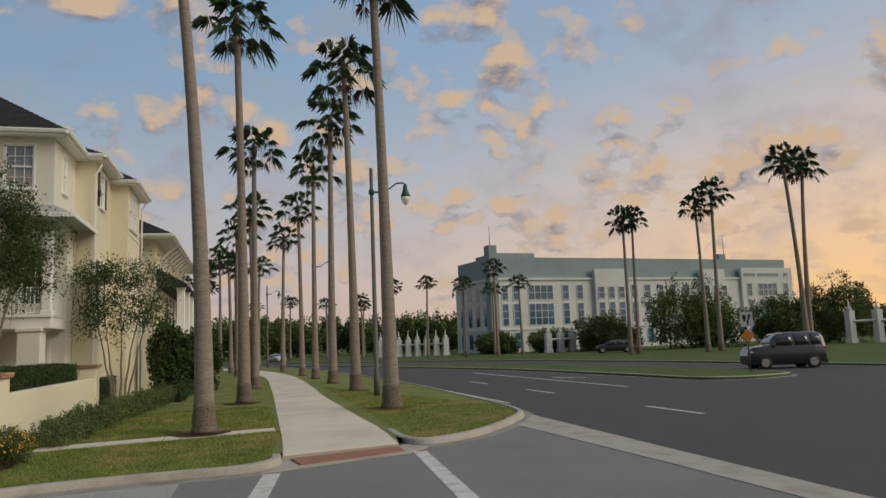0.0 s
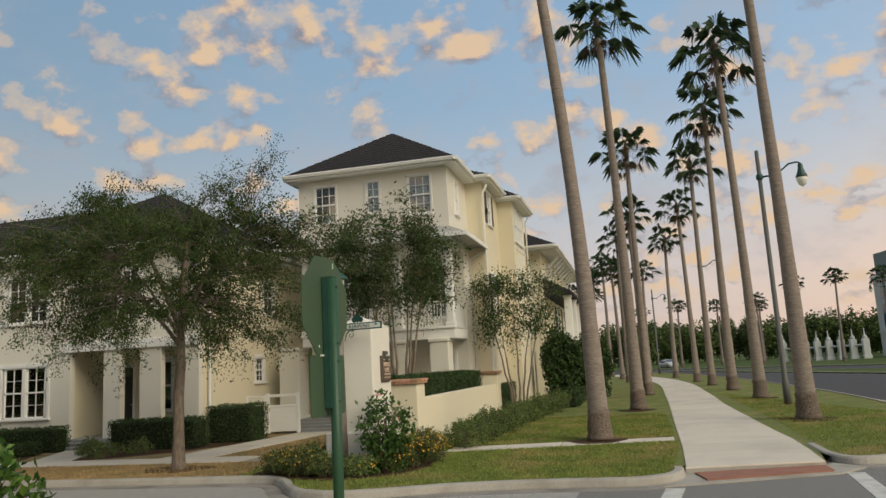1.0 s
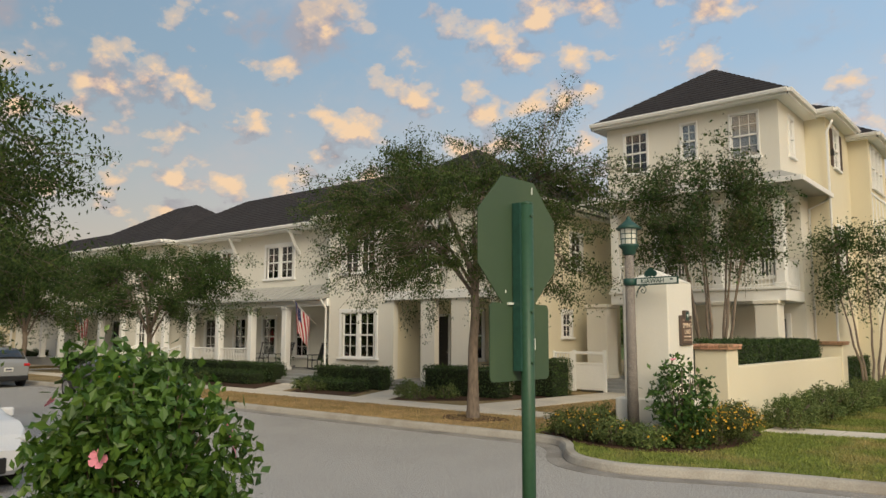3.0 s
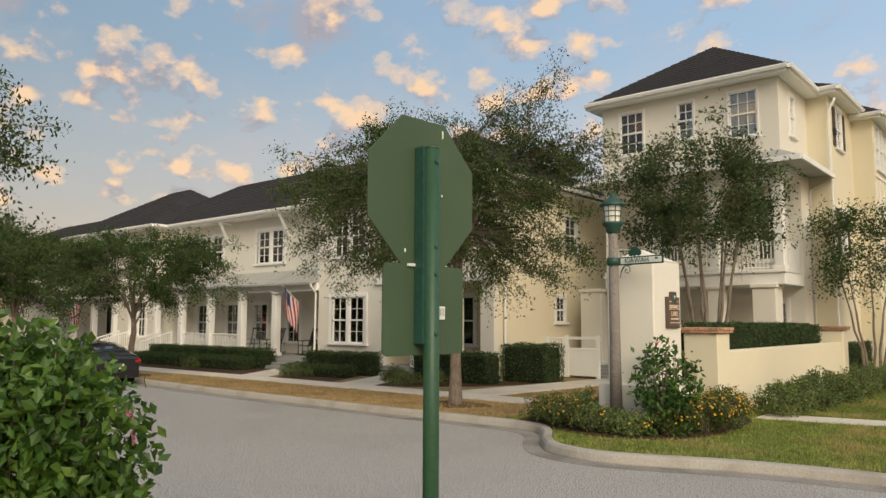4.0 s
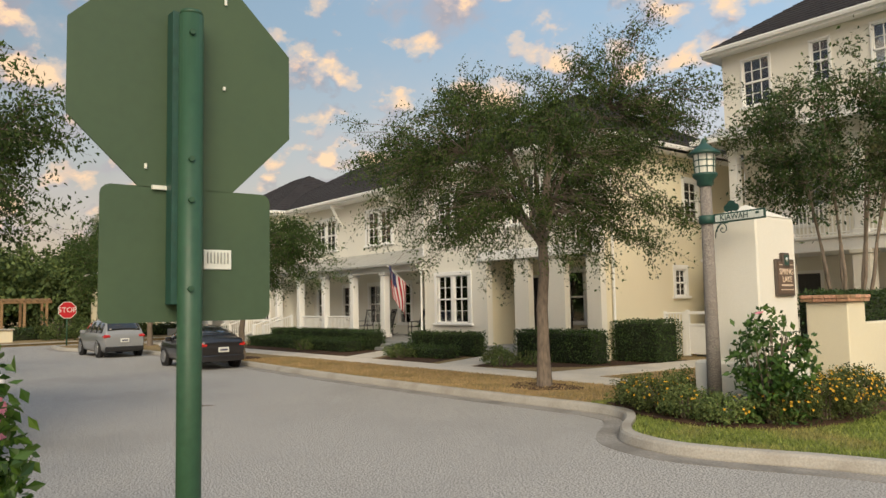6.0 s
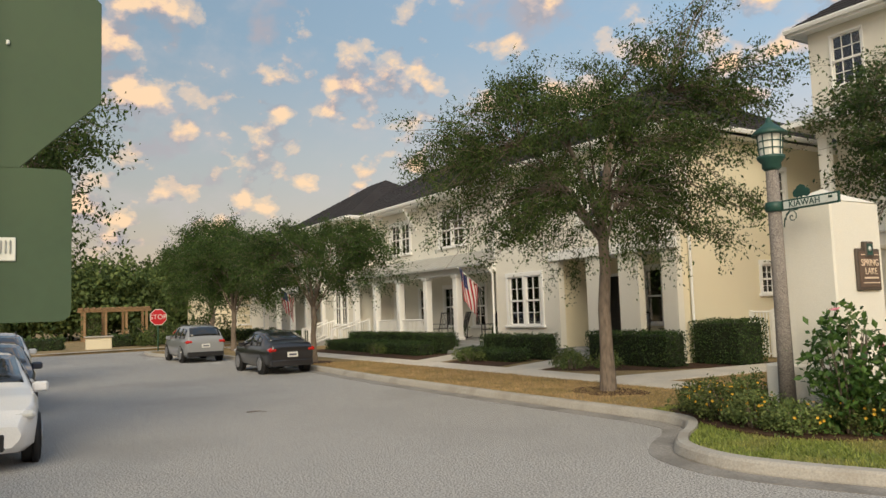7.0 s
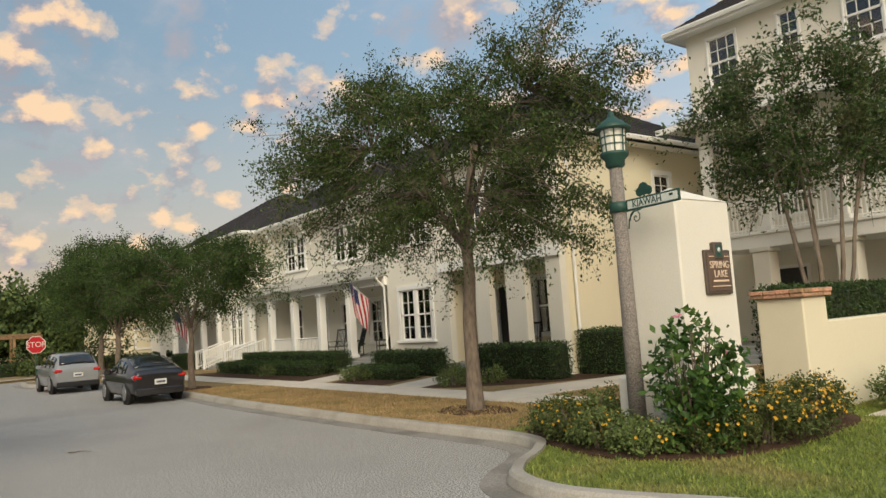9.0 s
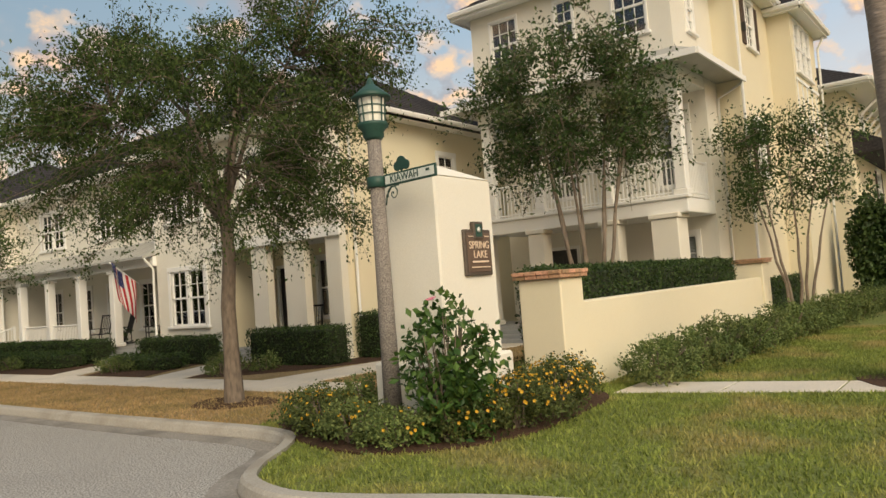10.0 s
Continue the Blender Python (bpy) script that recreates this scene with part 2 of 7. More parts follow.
OAK_LEAF = material("oak_leaf", (0.056, 0.097, 0.026), 0.6, 2, 0.25, islands=0.5, sub=0.3, spec=0.22)
STREET_LEAF = material("street_oak_leaf", (0.054, 0.100, 0.026), 0.6, 2, 0.25, islands=0.45, sub=0.3, spec=0.22)
GLOSSY_LEAF = material("glossy_dark_leaf", (0.055, 0.125, 0.028), 0.45, 3, 0.25, islands=0.5, sub=0.25, spec=0.35)
BED_LEAF = material("lantana_leaf", (0.085, 0.115, 0.035), 0.65, 3, 0.3, islands=0.5, sub=0.2, spec=0.3)
CRAPE_LEAF = material("crape_leaf", (0.052, 0.105, 0.028), 0.6, 2, 0.25, 0.4, 0.8, (0.13, 0.09, 0.04), islands=0.45, sub=0.35, spec=0.4)
HEDGE_LEAF = material("hedge_leaf", (0.042, 0.085, 0.022), 0.5, 2, 0.3, islands=0.5, sub=0.25, spec=0.4)
SHRUB_LEAF = material("sage_leaf", (0.125, 0.18, 0.058), 0.7, 2, 0.3, 0.3, 0.6, (0.15, 0.12, 0.06), islands=0.4, sub=0.2, spec=0.3)
HIB_LEAF = material("hibiscus_leaf", (0.07, 0.155, 0.026), 0.45, 3, 0.25, islands=0.45, sub=0.3, spec=0.5)
WOOD_LEAF = material("wood_leaf", (0.09, 0.135, 0.045), 0.7, 0.4, 0.35, islands=0.45, sub=0.2, spec=0.2)
PINK = material("pink_petal", (0.88, 0.30, 0.40), 0.6, 20, 0.15, sub=0.3)
YELLOW = material("yellow_petal", (0.66, 0.38, 0.03), 0.6, 20, 0.15, sub=0.2)
RUBBER = material("tyre_rubber", (0.02, 0.02, 0.02), 0.85, 40, 0.2)
RIM = material("alloy_rim", (0.48, 0.48, 0.49), 0.3, 30, 0.05, metal=0.9)
CHROME = material("chrome", (0.7, 0.7, 0.7), 0.15, 30, 0.03, metal=1.0)
TAIL = material("red_lens", (0.50, 0.015, 0.012), 0.15, 30, 0.1, coat=1.0)
HEAD = material("clear_lens", (0.62, 0.62, 0.60), 0.1, 30, 0.1, coat=1.0)
BLACKTRIM = material("black_plastic", (0.016, 0.016, 0.017), 0.5, 40, 0.2)
PLATE = material("plate_white", (0.7, 0.7, 0.66), 0.5, 40, 0.05)
STOP_RED = material("stop_red", (0.55, 0.02, 0.03), 0.4, 20, 0.05)
ORANGE = material("warning_orange", (0.85, 0.30, 0.02), 0.5, 20, 0.05)
FLAG_RED = material("flag_red", (0.48, 0.035, 0.05), 0.8, 60, 0.1, sub=0.3)
FLAG_WHITE = material("flag_white", (0.75, 0.73, 0.72), 0.8, 60, 0.05, sub=0.3)
FLAG_BLUE = material("flag_blue", (0.03, 0.04, 0.14), 0.8, 60, 0.1, sub=0.2)
SIGN_BROWN = material("sign_brown", (0.085, 0.065, 0.052), 0.5, 30, 0.15)
SIGN_FACE = material("sign_face", (0.13, 0.085, 0.062), 0.5, 30, 0.15)
SIGN_CREAM = material("sign_cream", (0.78, 0.62, 0.48), 0.5, 30, 0.05)
SIGN_WHITE = material("sign_white", (0.72, 0.75, 0.70), 0.4, 30, 0.05)
OFFICE = material("office_stucco", (0.62, 0.64, 0.64), 0.9, 3, 0.05, 0.3, 6.0, spec=0.2)
OFFICE_BLUE = material("office_slate", (0.27, 0.33, 0.35), 0.85, 3, 0.06, 0.3, 6.0, spec=0.2)
OFFICE_GLASS = material("office_glazing", (0.06, 0.125, 0.20), 0.10, 0.3, 0.3, coat=0.5)
TIMBER = material("pergola_timber", (0.30, 0.19, 0.10), 0.85, 12, 0.25, rnd=0.1)
STEP_GREY = material("painted_step", (0.30, 0.31, 0.31), 0.7, 30, 0.1, 0.4, 0.6)
FLOOR_GREY = material("porch_floor", (0.33, 0.33, 0.32), 0.8, 30, 0.1)


# ---- building blocks ----
def quad_box(bm, x0, x1, y0, y1, z0, z1, m=None):
    v = [Vector((x, y, z)) for z in (z0, z1) for x, y in ((x0, y0), (x1, y0), (x1, y1), (x0, y1))]
    v = [bm.verts.new(m @ p if m else p) for p in v]
    for f in ((3, 2, 1, 0), (4, 5, 6, 7), (0, 1, 5, 4), (1, 2, 6, 5), (2, 3, 7, 6), (3, 0, 4, 7)):
        bm.faces.new([v[k] for k in f])


def soft_box(bm, x0, x1, y0, y1, z0, z1, r=0.02, m=None):
    t = bmesh.new()
    quad_box(t, x0, x1, y0, y1, z0, z1)
    bmesh.ops.bevel(t, geom=list(t.edges), offset=r, segments=1, affect="EDGES")
    merge(bm, t, m)


def merge(bm, other, m=None):
    back_ = {}
    for v in other.verts:
        back_[v] = bm.verts.new(m @ v.co if m else v.co)
    for f in other.faces:
        try:
            bm.faces.new([back_[v] for v in f.verts]).smooth = f.smooth
        except ValueError:
            pass
    other.free()


def tube(bm, pts, radii, sides=8, smooth=True, cap=True):
    rings = []
    for k, p in enumerate(pts):
        p = Vector(p)
        d = (Vector(pts[min(k + 1, len(pts) - 1)]) - Vector(pts[max(k - 1, 0)]))
        d = d.normalized() if d.length > 1e-6 else Vector((0, 0, 1))
        a = d.cross(Vector((0.31, 0.95, 0.05)) if abs(d.z) > 0.5 else Vector((0, 0, 1))).normalized()
        b_ = d.cross(a)
        r = radii[k]
        rings.append([bm.verts.new(p + (a * math.cos(q) + b_ * math.sin(q)) * r) for q in [2 * math.pi * i / sides for i in range(sides)]])
    for r0, r1 in zip(rings, rings[1:]):
        for i in range(sides):
            bm.faces.new((r0[i], r0[(i + 1) % sides], r1[(i + 1) % sides], r1[i])).smooth = smooth
    if cap:
        bm.faces.new(rings[0][::-1])
        bm.faces.new(rings[-1])


def lathe(bm, prof, sides=16, m=None, smooth=True):
    t = bmesh.new()
    tube(t, [(0, 0, z) for r, z in prof], [max(r, 0.001) for r, z in prof], sides, smooth)
    merge(bm, t, m)


def prism(bm, poly, z0, z1, m=None):
    """An upright block over a plan outline, given counter-clockwise."""
    lo = [bm.verts.new(m @ Vector((x, y, z0)) if m else (x, y, z0)) for x, y in poly]
    hi = [bm.verts.new(m @ Vector((x, y, z1)) if m else (x, y, z1)) for x, y in poly]
    n = len(poly)
    bm.faces.new(hi)
    bm.faces.new(lo[::-1])
    for i in range(n):
        bm.faces.new((lo[i], lo[(i + 1) % n], hi[(i + 1) % n], hi[i]))


def mesh_of(name, bm, mat):
    me = bpy.data.meshes.new(name)
    bmesh.ops.recalc_face_normals(bm, faces=list(bm.faces)) if len(bm.faces) < 20000 else None
    bm.to_mesh(me)
    bm.free()
    me.materials.append(mat)
    return me


def part(name, bm, mat, parent=None, label="", smooth=False):
    ob = new(name, mesh_of(name, bm, mat))
    if smooth:
        for p in ob.data.polygons:
            p.use_smooth = True
    if parent is not None:
        ob.parent = parent
    if label:
        ob["label"] = label
    return ob


def thing(name, label, category, group="", m=None, kind=""):
    ob = tagged(new(name), label, category, group, kind)
    ob.empty_display_size = 0.1
    if m:
        ob.matrix_world = m
    return ob


def structure(name, bm, mat, label, category=""):
    return tagged(part(name, bm, mat), label, category or name.split("_")[0], kind="structure")


def from_arrays(name, verts, faces, mat, parent=None):
    me = bpy.data.meshes.new(name)
    me.from_pydata(verts.tolist() if hasattr(verts, "tolist") else verts, [], faces.tolist() if hasattr(faces, "tolist") else faces)
    me.materials.append(mat)
    ob = new(name, me)
    if parent is not None:
        ob.parent = parent
    return ob


def leaf_arrays(rng, centres, size, aspect=0.5, droop=0.3, jitter=0.35):
    """Pointed leaves, one at each centre, with a folded midrib."""
    n = len(centres)
    d = rng.normal(size=(n, 3))
    d[:, 2] -= droop
    d /= np.linalg.norm(d, axis=1)[:, None]
    s = rng.normal(size=(n, 3))
    s -= (s * d).sum(1)[:, None] * d
    s /= np.linalg.norm(s, axis=1)[:, None]
    L = size * (1 + jitter * rng.uniform(-1, 1, n))[:, None]
    mid = centres + d * L * 0.5
    nrm = np.cross(d, s)
    a, c = centres, centres + d * L
    lft, rgt = mid + s * L * aspect * 0.5 + nrm * L * 0.08, mid - s * L * aspect * 0.5 + nrm * L * 0.08
    v = np.stack([a, rgt, c, lft], 1).reshape(-1, 3)
    k = np.arange(n)[:, None] * 4
    f = np.concatenate([k + np.array([[0, 1, 2]]), k + np.array([[0, 2, 3]])], 1).reshape(-1, 3)
    return v, f


def leaves(name, rng, centres, size, mat, parent=None, aspect=0.5, droop=0.3):
    v, f = leaf_arrays(rng, centres, size, aspect, droop)
    return from_arrays(name, v, f, mat, parent)


def wall_panel(bm, axis, at, thick, u0, u1, z0, z1, holes=()):
    """A wall in the plane axis = at, thick towards +axis, with openings (u0, u1, z0, z1) right through."""
    us = sorted({u0, u1, *[min(max(h[k], u0), u1) for h in holes for k in (0, 1)]})
    zs = sorted({z0, z1, *[min(max(h[k], z0), z1) for h in holes for k in (2, 3)]})
    solid = lambda i, j: 0 <= i < len(us) - 1 and 0 <= j < len(zs) - 1 and not any(h[0] < (us[i] + us[i + 1]) / 2 < h[1] and h[2] < (zs[j] + zs[j + 1]) / 2 < h[3] for h in holes)
    cache = {}

    def vert(u, d, z):
        key = (u, d, z)
        if key not in cache:
            cache[key] = bm.verts.new((u, at + d, z) if axis == "y" else (at + d, u, z))
        return cache[key]

    for i in range(len(us) - 1):
        for j in range(len(zs) - 1):
            if not solid(i, j):
                continue
            a, b_, c, e = us[i], us[i + 1], zs[j], zs[j + 1]
            for d in (0, thick):
                bm.faces.new([vert(u, d, z) for u, z in ((a, c), (b_, c), (b_, e), (a, e))])
            for cond, p, q in ((solid(i - 1, j), (a, c), (a, e)), (solid(i + 1, j), (b_, c), (b_, e)), (solid(i, j - 1), (a, c), (b_, c)), (solid(i, j + 1), (a, e), (b_, e))):
                if not cond:
                    bm.faces.new([vert(p[0], 0, p[1]), vert(q[0], 0, q[1]), vert(q[0], thick, q[1]), vert(p[0], thick, p[1])])


def facing(axis, at, sign, u, z):
    """Local frame of a wall opening: x along the wall, y out of the wall, z up."""
    if axis == "y":
        return Matrix(((-sign, 0, 0, u), (0, sign, 0, at), (0, 0, 1, z), (0, 0, 0, 1)))
    return Matrix(((0, sign, 0, at), (sign, 0, 0, u), (0, 0, 1, z), (0, 0, 0, 1)))


def window(parent, m, w, h, blind=0.5, leafs=1, cols=2, rows=2, shutters=False, trim=0.125, dark=False):
    """A sash window centred on m, sill at its foot, set into the wall; leafs side by side."""
    bm = bmesh.new()
    quad_box(bm, -w / 2 - trim, w / 2 + trim, -0.02, 0.05, h, h + trim * 1.2, m)
    quad_box(bm, -w / 2 - trim, -w / 2, -0.12, 0.035, 0, h, m)
    quad_box(bm, w / 2, w / 2 + trim, -0.12, 0.035, 0, h, m)
    for k in range(1, leafs):
        x = -w / 2 + k * w / leafs
        quad_box(bm, x - 0.07, x + 0.07, -0.12, 0.03, 0, h, m)
    win = part("window", bm, WHITE, parent)
    bm = bmesh.new()
    soft_box(bm, -w / 2 - trim - 0.06, w / 2 + trim + 0.06, -0.03, 0.10, -0.09, -0.002, 0.012, m)
    part("window_sill", bm, WHITE, win)
    lw = w / leafs - (0.14 if leafs > 1 else 0)
    m = m @ Matrix.Translation((0, 0.035, 0))
    for k in range(leafs):
        cx = -w / 2 + (k + 0.5) * w / leafs
        bm = bmesh.new()
        quad_box(bm, cx - lw / 2 + 0.002, cx + lw / 2 - 0.002, -0.085, -0.08, 0.01, h - 0.01, m)
        pane = part("pane", bm, GLASS, win)
        pane.visible_shadow = False
        bm = bmesh.new()
        for x0, x1, z0, z1 in ((cx - lw / 2, cx - lw / 2 + 0.045, 0, h), (cx + lw / 2 - 0.045, cx + lw / 2, 0, h), (cx - lw / 2, cx + lw / 2, 0, 0.05), (cx - lw / 2, cx + lw / 2, h - 0.045, h), (cx - lw / 2, cx + lw / 2, h / 2 - 0.03, h / 2 + 0.03)):
            quad_box(bm, x0, x1, -0.10, -0.028, z0, z1, m)
        part("sash", bm, WHITE, win)
        bm = bmesh.new()
        for half in (0, 1):
            z0, z1 = (0.05, h / 2 - 0.03) if half == 0 else (h / 2 + 0.03, h - 0.045)
            for c in range(1, cols):
                x = cx - lw / 2 + c * lw / cols
                quad_box(bm, x - 0.009, x + 0.009, -0.075, -0.045, z0, z1, m)
            for r in range(1, rows):
                z = z0 + r * (z1 - z0) / rows
                quad_box(bm, cx - lw / 2 + 0.045, cx + lw / 2 - 0.045, -0.074, -0.046, z - 0.009, z + 0.009, m)
        part("glazing_bar", bm, WHITE, win)
        if blind:
            bm = bmesh.new()
            z = h - 0.06
            while z > h * (1 - blind):
                quad_box(bm, cx - lw / 2 + 0.04, cx + lw / 2 - 0.04, -0.118, -0.104, z - 0.038, z - 0.010, m)
                z -= 0.045
            part("blind", bm, BLIND, win, "pale slatted window blind")
        # Plain board added behind the pane, its grey standing in for the dim room.
        bm = bmesh.new()
        quad_box(bm, cx - lw / 2 - 0.1, cx + lw / 2 + 0.1, -0.42, -0.40, -0.1, h + 0.1, m)
        part("curtain", bm, INSIDE, win)
    if shutters:
        m = m @ Matrix.Translation((0, -0.035, 0))
        for sx in (-1, 1):
            bm = bmesh.new()
            x0, x1 = sorted((sx * (w / 2 + trim + 0.01), sx * (w / 2 + trim + 0.36)))
            soft_box(bm, x0, x1, 0.0, 0.04, 0, h, 0.008, m)
            for k in range(int(h / 0.07) - 2):
                quad_box(bm, x0 + 0.05, x1 - 0.05, 0.038, 0.052, 0.1 + k * 0.07, 0.14 + k * 0.07, m)
            part("shutter", bm, SHUTTER, win, "dark brown louvred shutter")
    return win


# ---- ground, roads, kerbs ----
def smooth_line(pts, n=6):
    out = []
    P = [Vector((*p, 0)) for p in pts]
    for k in range(len(P) - 1):
        a, b_, c, d = P[max(k - 1, 0)], P[k], P[k + 1], P[min(k + 2, len(P) - 1)]
        for i in range(n):
            t = i / n
            q = 0.5 * (2 * b_ + (c - a) * t + (2 * a - 5 * b_ + 4 * c - d) * t * t + (3 * b_ - a - 3 * c + d) * t ** 3)
            out.append((q.x, q.y))
    return out + [pts[-1]]


def offset_line(line, d):
    out = []
    for k, p in enumerate(line):
        a, b_ = line[max(k - 1, 0)], line[min(k + 1, len(line) - 1)]
        t = Vector((b_[0] - a[0], b_[1] - a[1])).normalized()
        out.append((p[0] - t.y * d, p[1] + t.x * d))
    return out


def sweep(bm, line, prof):
    """prof: (offset to the left, height) pairs swept along a plan line."""
    lines = [offset_line(line, d) for d, z in prof]
    rows = [[bm.verts.new((*ln[k], z)) for ln, (d, z) in zip(lines, prof)] for k in range(len(line))]
    n = len(prof)
    for r0, r1 in zip(rows, rows[1:]):
        for i in range(n):
            bm.faces.new((r0[i], r0[(i + 1) % n], r1[(i + 1) % n], r1[i]))
    bm.faces.new(rows[0])
    bm.faces.new(rows[-1][::-1])


def kerb(line, side=1):
    """Cast kerb with rounded lip and a gutter pan; the land lies at the line's left (side 1)."""
    s = side
    bm = bmesh.new()
    sweep(bm, line, [(0.0, -0.1), (0.0, 0.03), (0.03 * s, 0.12), (0.06 * s, 0.15), (0.19 * s, 0.155), (0.2 * s, -0.1)])
    structure("kerb", bm, CONCRETE, "weathered pale concrete kerb along the road", "kerb")
    bm = bmesh.new()
    sweep(bm, line, [(-0.30 * s, -0.1), (-0.30 * s, 0.006), (-0.004 * s, 0.012), (-0.004 * s, -0.1)])
    structure("gutter", bm, GUTTER, "worn concrete gutter strip beside the kerb", "gutter")


def in_poly(P, poly):
    x, y = P[:, 0], P[:, 1]
    inside = np.zeros(len(P), bool)
    n = len(poly)
    for i in range(n):
        (x0, y0), (x1, y1) = poly[i], poly[(i + 1) % n]
        if y0 == y1:
            continue
        inside ^= ((y0 > y) != (y1 > y)) & (x < (x1 - x0) * (y - y0) / (y1 - y0) + x0)
    return inside


def grass(name, poly, z, per_m2, height, mat, label, seed, keep_out=()):
    rng = np.random.default_rng(seed)
    A = np.array(poly)
    lo, hi = A.min(0), A.max(0)
    n = int((hi - lo).prod() * per_m2)
    P = lo + rng.uniform(size=(n, 2)) * (hi - lo)
    P = P[in_poly(P, poly)]
    for ko in keep_out:
        P = P[~in_poly(P, ko)]
    n = len(P)
    a = rng.uniform(0, 2 * np.pi, n)
    w = 0.006 + 0.006 * rng.uniform(size=n)
    h = height * rng.uniform(0.4, 1.2, n)
    lean = rng.normal(size=(n, 2)) * h[:, None] * 0.45
    base = np.column_stack([P, np.full(n, z)])
    off = np.column_stack([np.cos(a) * w, np.sin(a) * w, np.zeros(n)])
    tip = base + np.column_stack([lean, h])
    V = np.stack([base - off, base + off, tip], 1).reshape(-1, 3)
    F = np.arange(n * 3).reshape(-1, 3)
    tagged(from_arrays(name, V, F, mat), label, "grass", kind="stuff")


bm = bmesh.new()
prism(bm, [(-1500, -1500), (1500, -1500), (1500, 1500), (-1500, 1500)], -1.0, -0.06)
structure("ground", bm, FAR_GRASS_SHADED, "grassy level ground reaching the horizon", "ground")
bm = bmesh.new()
prism(bm, [(-62, -25), (-44, -25), (-44, 4.5), (-0.9, 4.5), (-0.5, 18.6), (-7.5, 18.6), (-40, 18.6), (-44, 40), (-50, 40), (-49, 15)], -0.5, 0.0)
structure("road_side_street", bm, ASPHALT, "worn grey asphalt side street", "road")
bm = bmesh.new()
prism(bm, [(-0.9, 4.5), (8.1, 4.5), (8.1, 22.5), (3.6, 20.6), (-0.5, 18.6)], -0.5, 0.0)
structure("road_mouth", bm, ROAD_MOUTH, "asphalt where the side street meets the main road, dimmer light put into its colour", "road")
bm = bmesh.new()
prism(bm, [(8.1, -80), (60, -80), (60, 110), (-30, 175), (-45, 150), (3, 97), (7.0, 73), (8.7, 45), (8.7, 24), (8.1, 20)], -0.5, -0.002)
structure("road_main", bm, ROAD_DARK, "broad grey asphalt main road", "road")

WALK_L = smooth_line([(1.2, 16.2), (1.33, 19.7), (1.38, 22.4), (1.6, 32), (1.77, 41), (1.85, 60), (0.2, 78), (-4, 97)])
WALK_R = smooth_line([(3.68, 16.7), (3.84, 19.9), (3.8, 22.5), (3.8, 34), (4.0, 42), (4.0, 60), (2.2, 78), (-2, 97)])
CORNER = smooth_line([(-8.05, 16.06), (-7.5, 16.02), (-6.95, 15.85), (-6.5, 15.35), (-6.1, 14.7), (-5.6, 14.2), (-4.8, 13.98), (-4.0, 14.15), (-2.8, 14.6), (-1.2, 14.85), (0.2, 14.9), (0.85, 15.2), (1.15, 15.7), (1.2, 16.3)], 4)
kerb(CORNER)
VERGE_LINE = smooth_line([(-43, 14.6), (-40, 14.4), (-38.3, 14.7), (-36.8, 15.5), (-34.8, 16.2), (-31.5, 16.4), (-24, 16.45), (-18, 16.1), (-12, 16.0), (-8.05, 16.06)], 4)
kerb(VERGE_LINE)
STRIP_LINE = smooth_line([(3.86, 19.4), (3.88, 17.6), (4.3, 16.95), (5.2, 17.25), (6.3, 18.25), (7.85, 20.4), (8.55, 22.0), (8.85, 24.5), (8.95, 28.8), (9.05, 44.4), (7.2, 73), (3, 97)], 6)
kerb(STRIP_LINE)
MEDIAN = smooth_line([(25.3, 31.0), (22.8, 30.7), (21.1, 32.5), (20.8, 38.7), (19.3, 53), (16, 66), (12.6, 78), (5, 100)], 4)
MEDIAN_FAR = smooth_line([(7.5, 104), (16.6, 80), (21, 68), (24.2, 58), (26.4, 43), (26.7, 34.5), (26.1, 31.6), (25.3, 31.0)], 4)
kerb(MEDIAN, -1)
kerb(MEDIAN_FAR, -1)
FAR_LINE = smooth_line([(38, -60), (35.2, 20), (34.4, 34), (33, 48), (30.7, 62), (26, 80), (17, 98), (5, 118), (-20, 150)], 5)
kerb(FAR_LINE, -1)
SOUTH_LINE = smooth_line([(5.2, -6), (4.6, 3.2), (3.6, 5.2), (1.2, 6.3), (-0.6, 7.4), (-2.2, 8.15), (-4.6, 8.3), (-6.3, 8.1), (-7.2, 7.2), (-8.0, 6.0), (-20, 5.9), (-43, 5.9)], 4)
kerb(SOUTH_LINE)
PARK_LINE = smooth_line([(-49, 40), (-48.6, 20), (-47.5, 13), (-46.5, 5), (-46, -20)], 4)
kerb(PARK_LINE, -1)

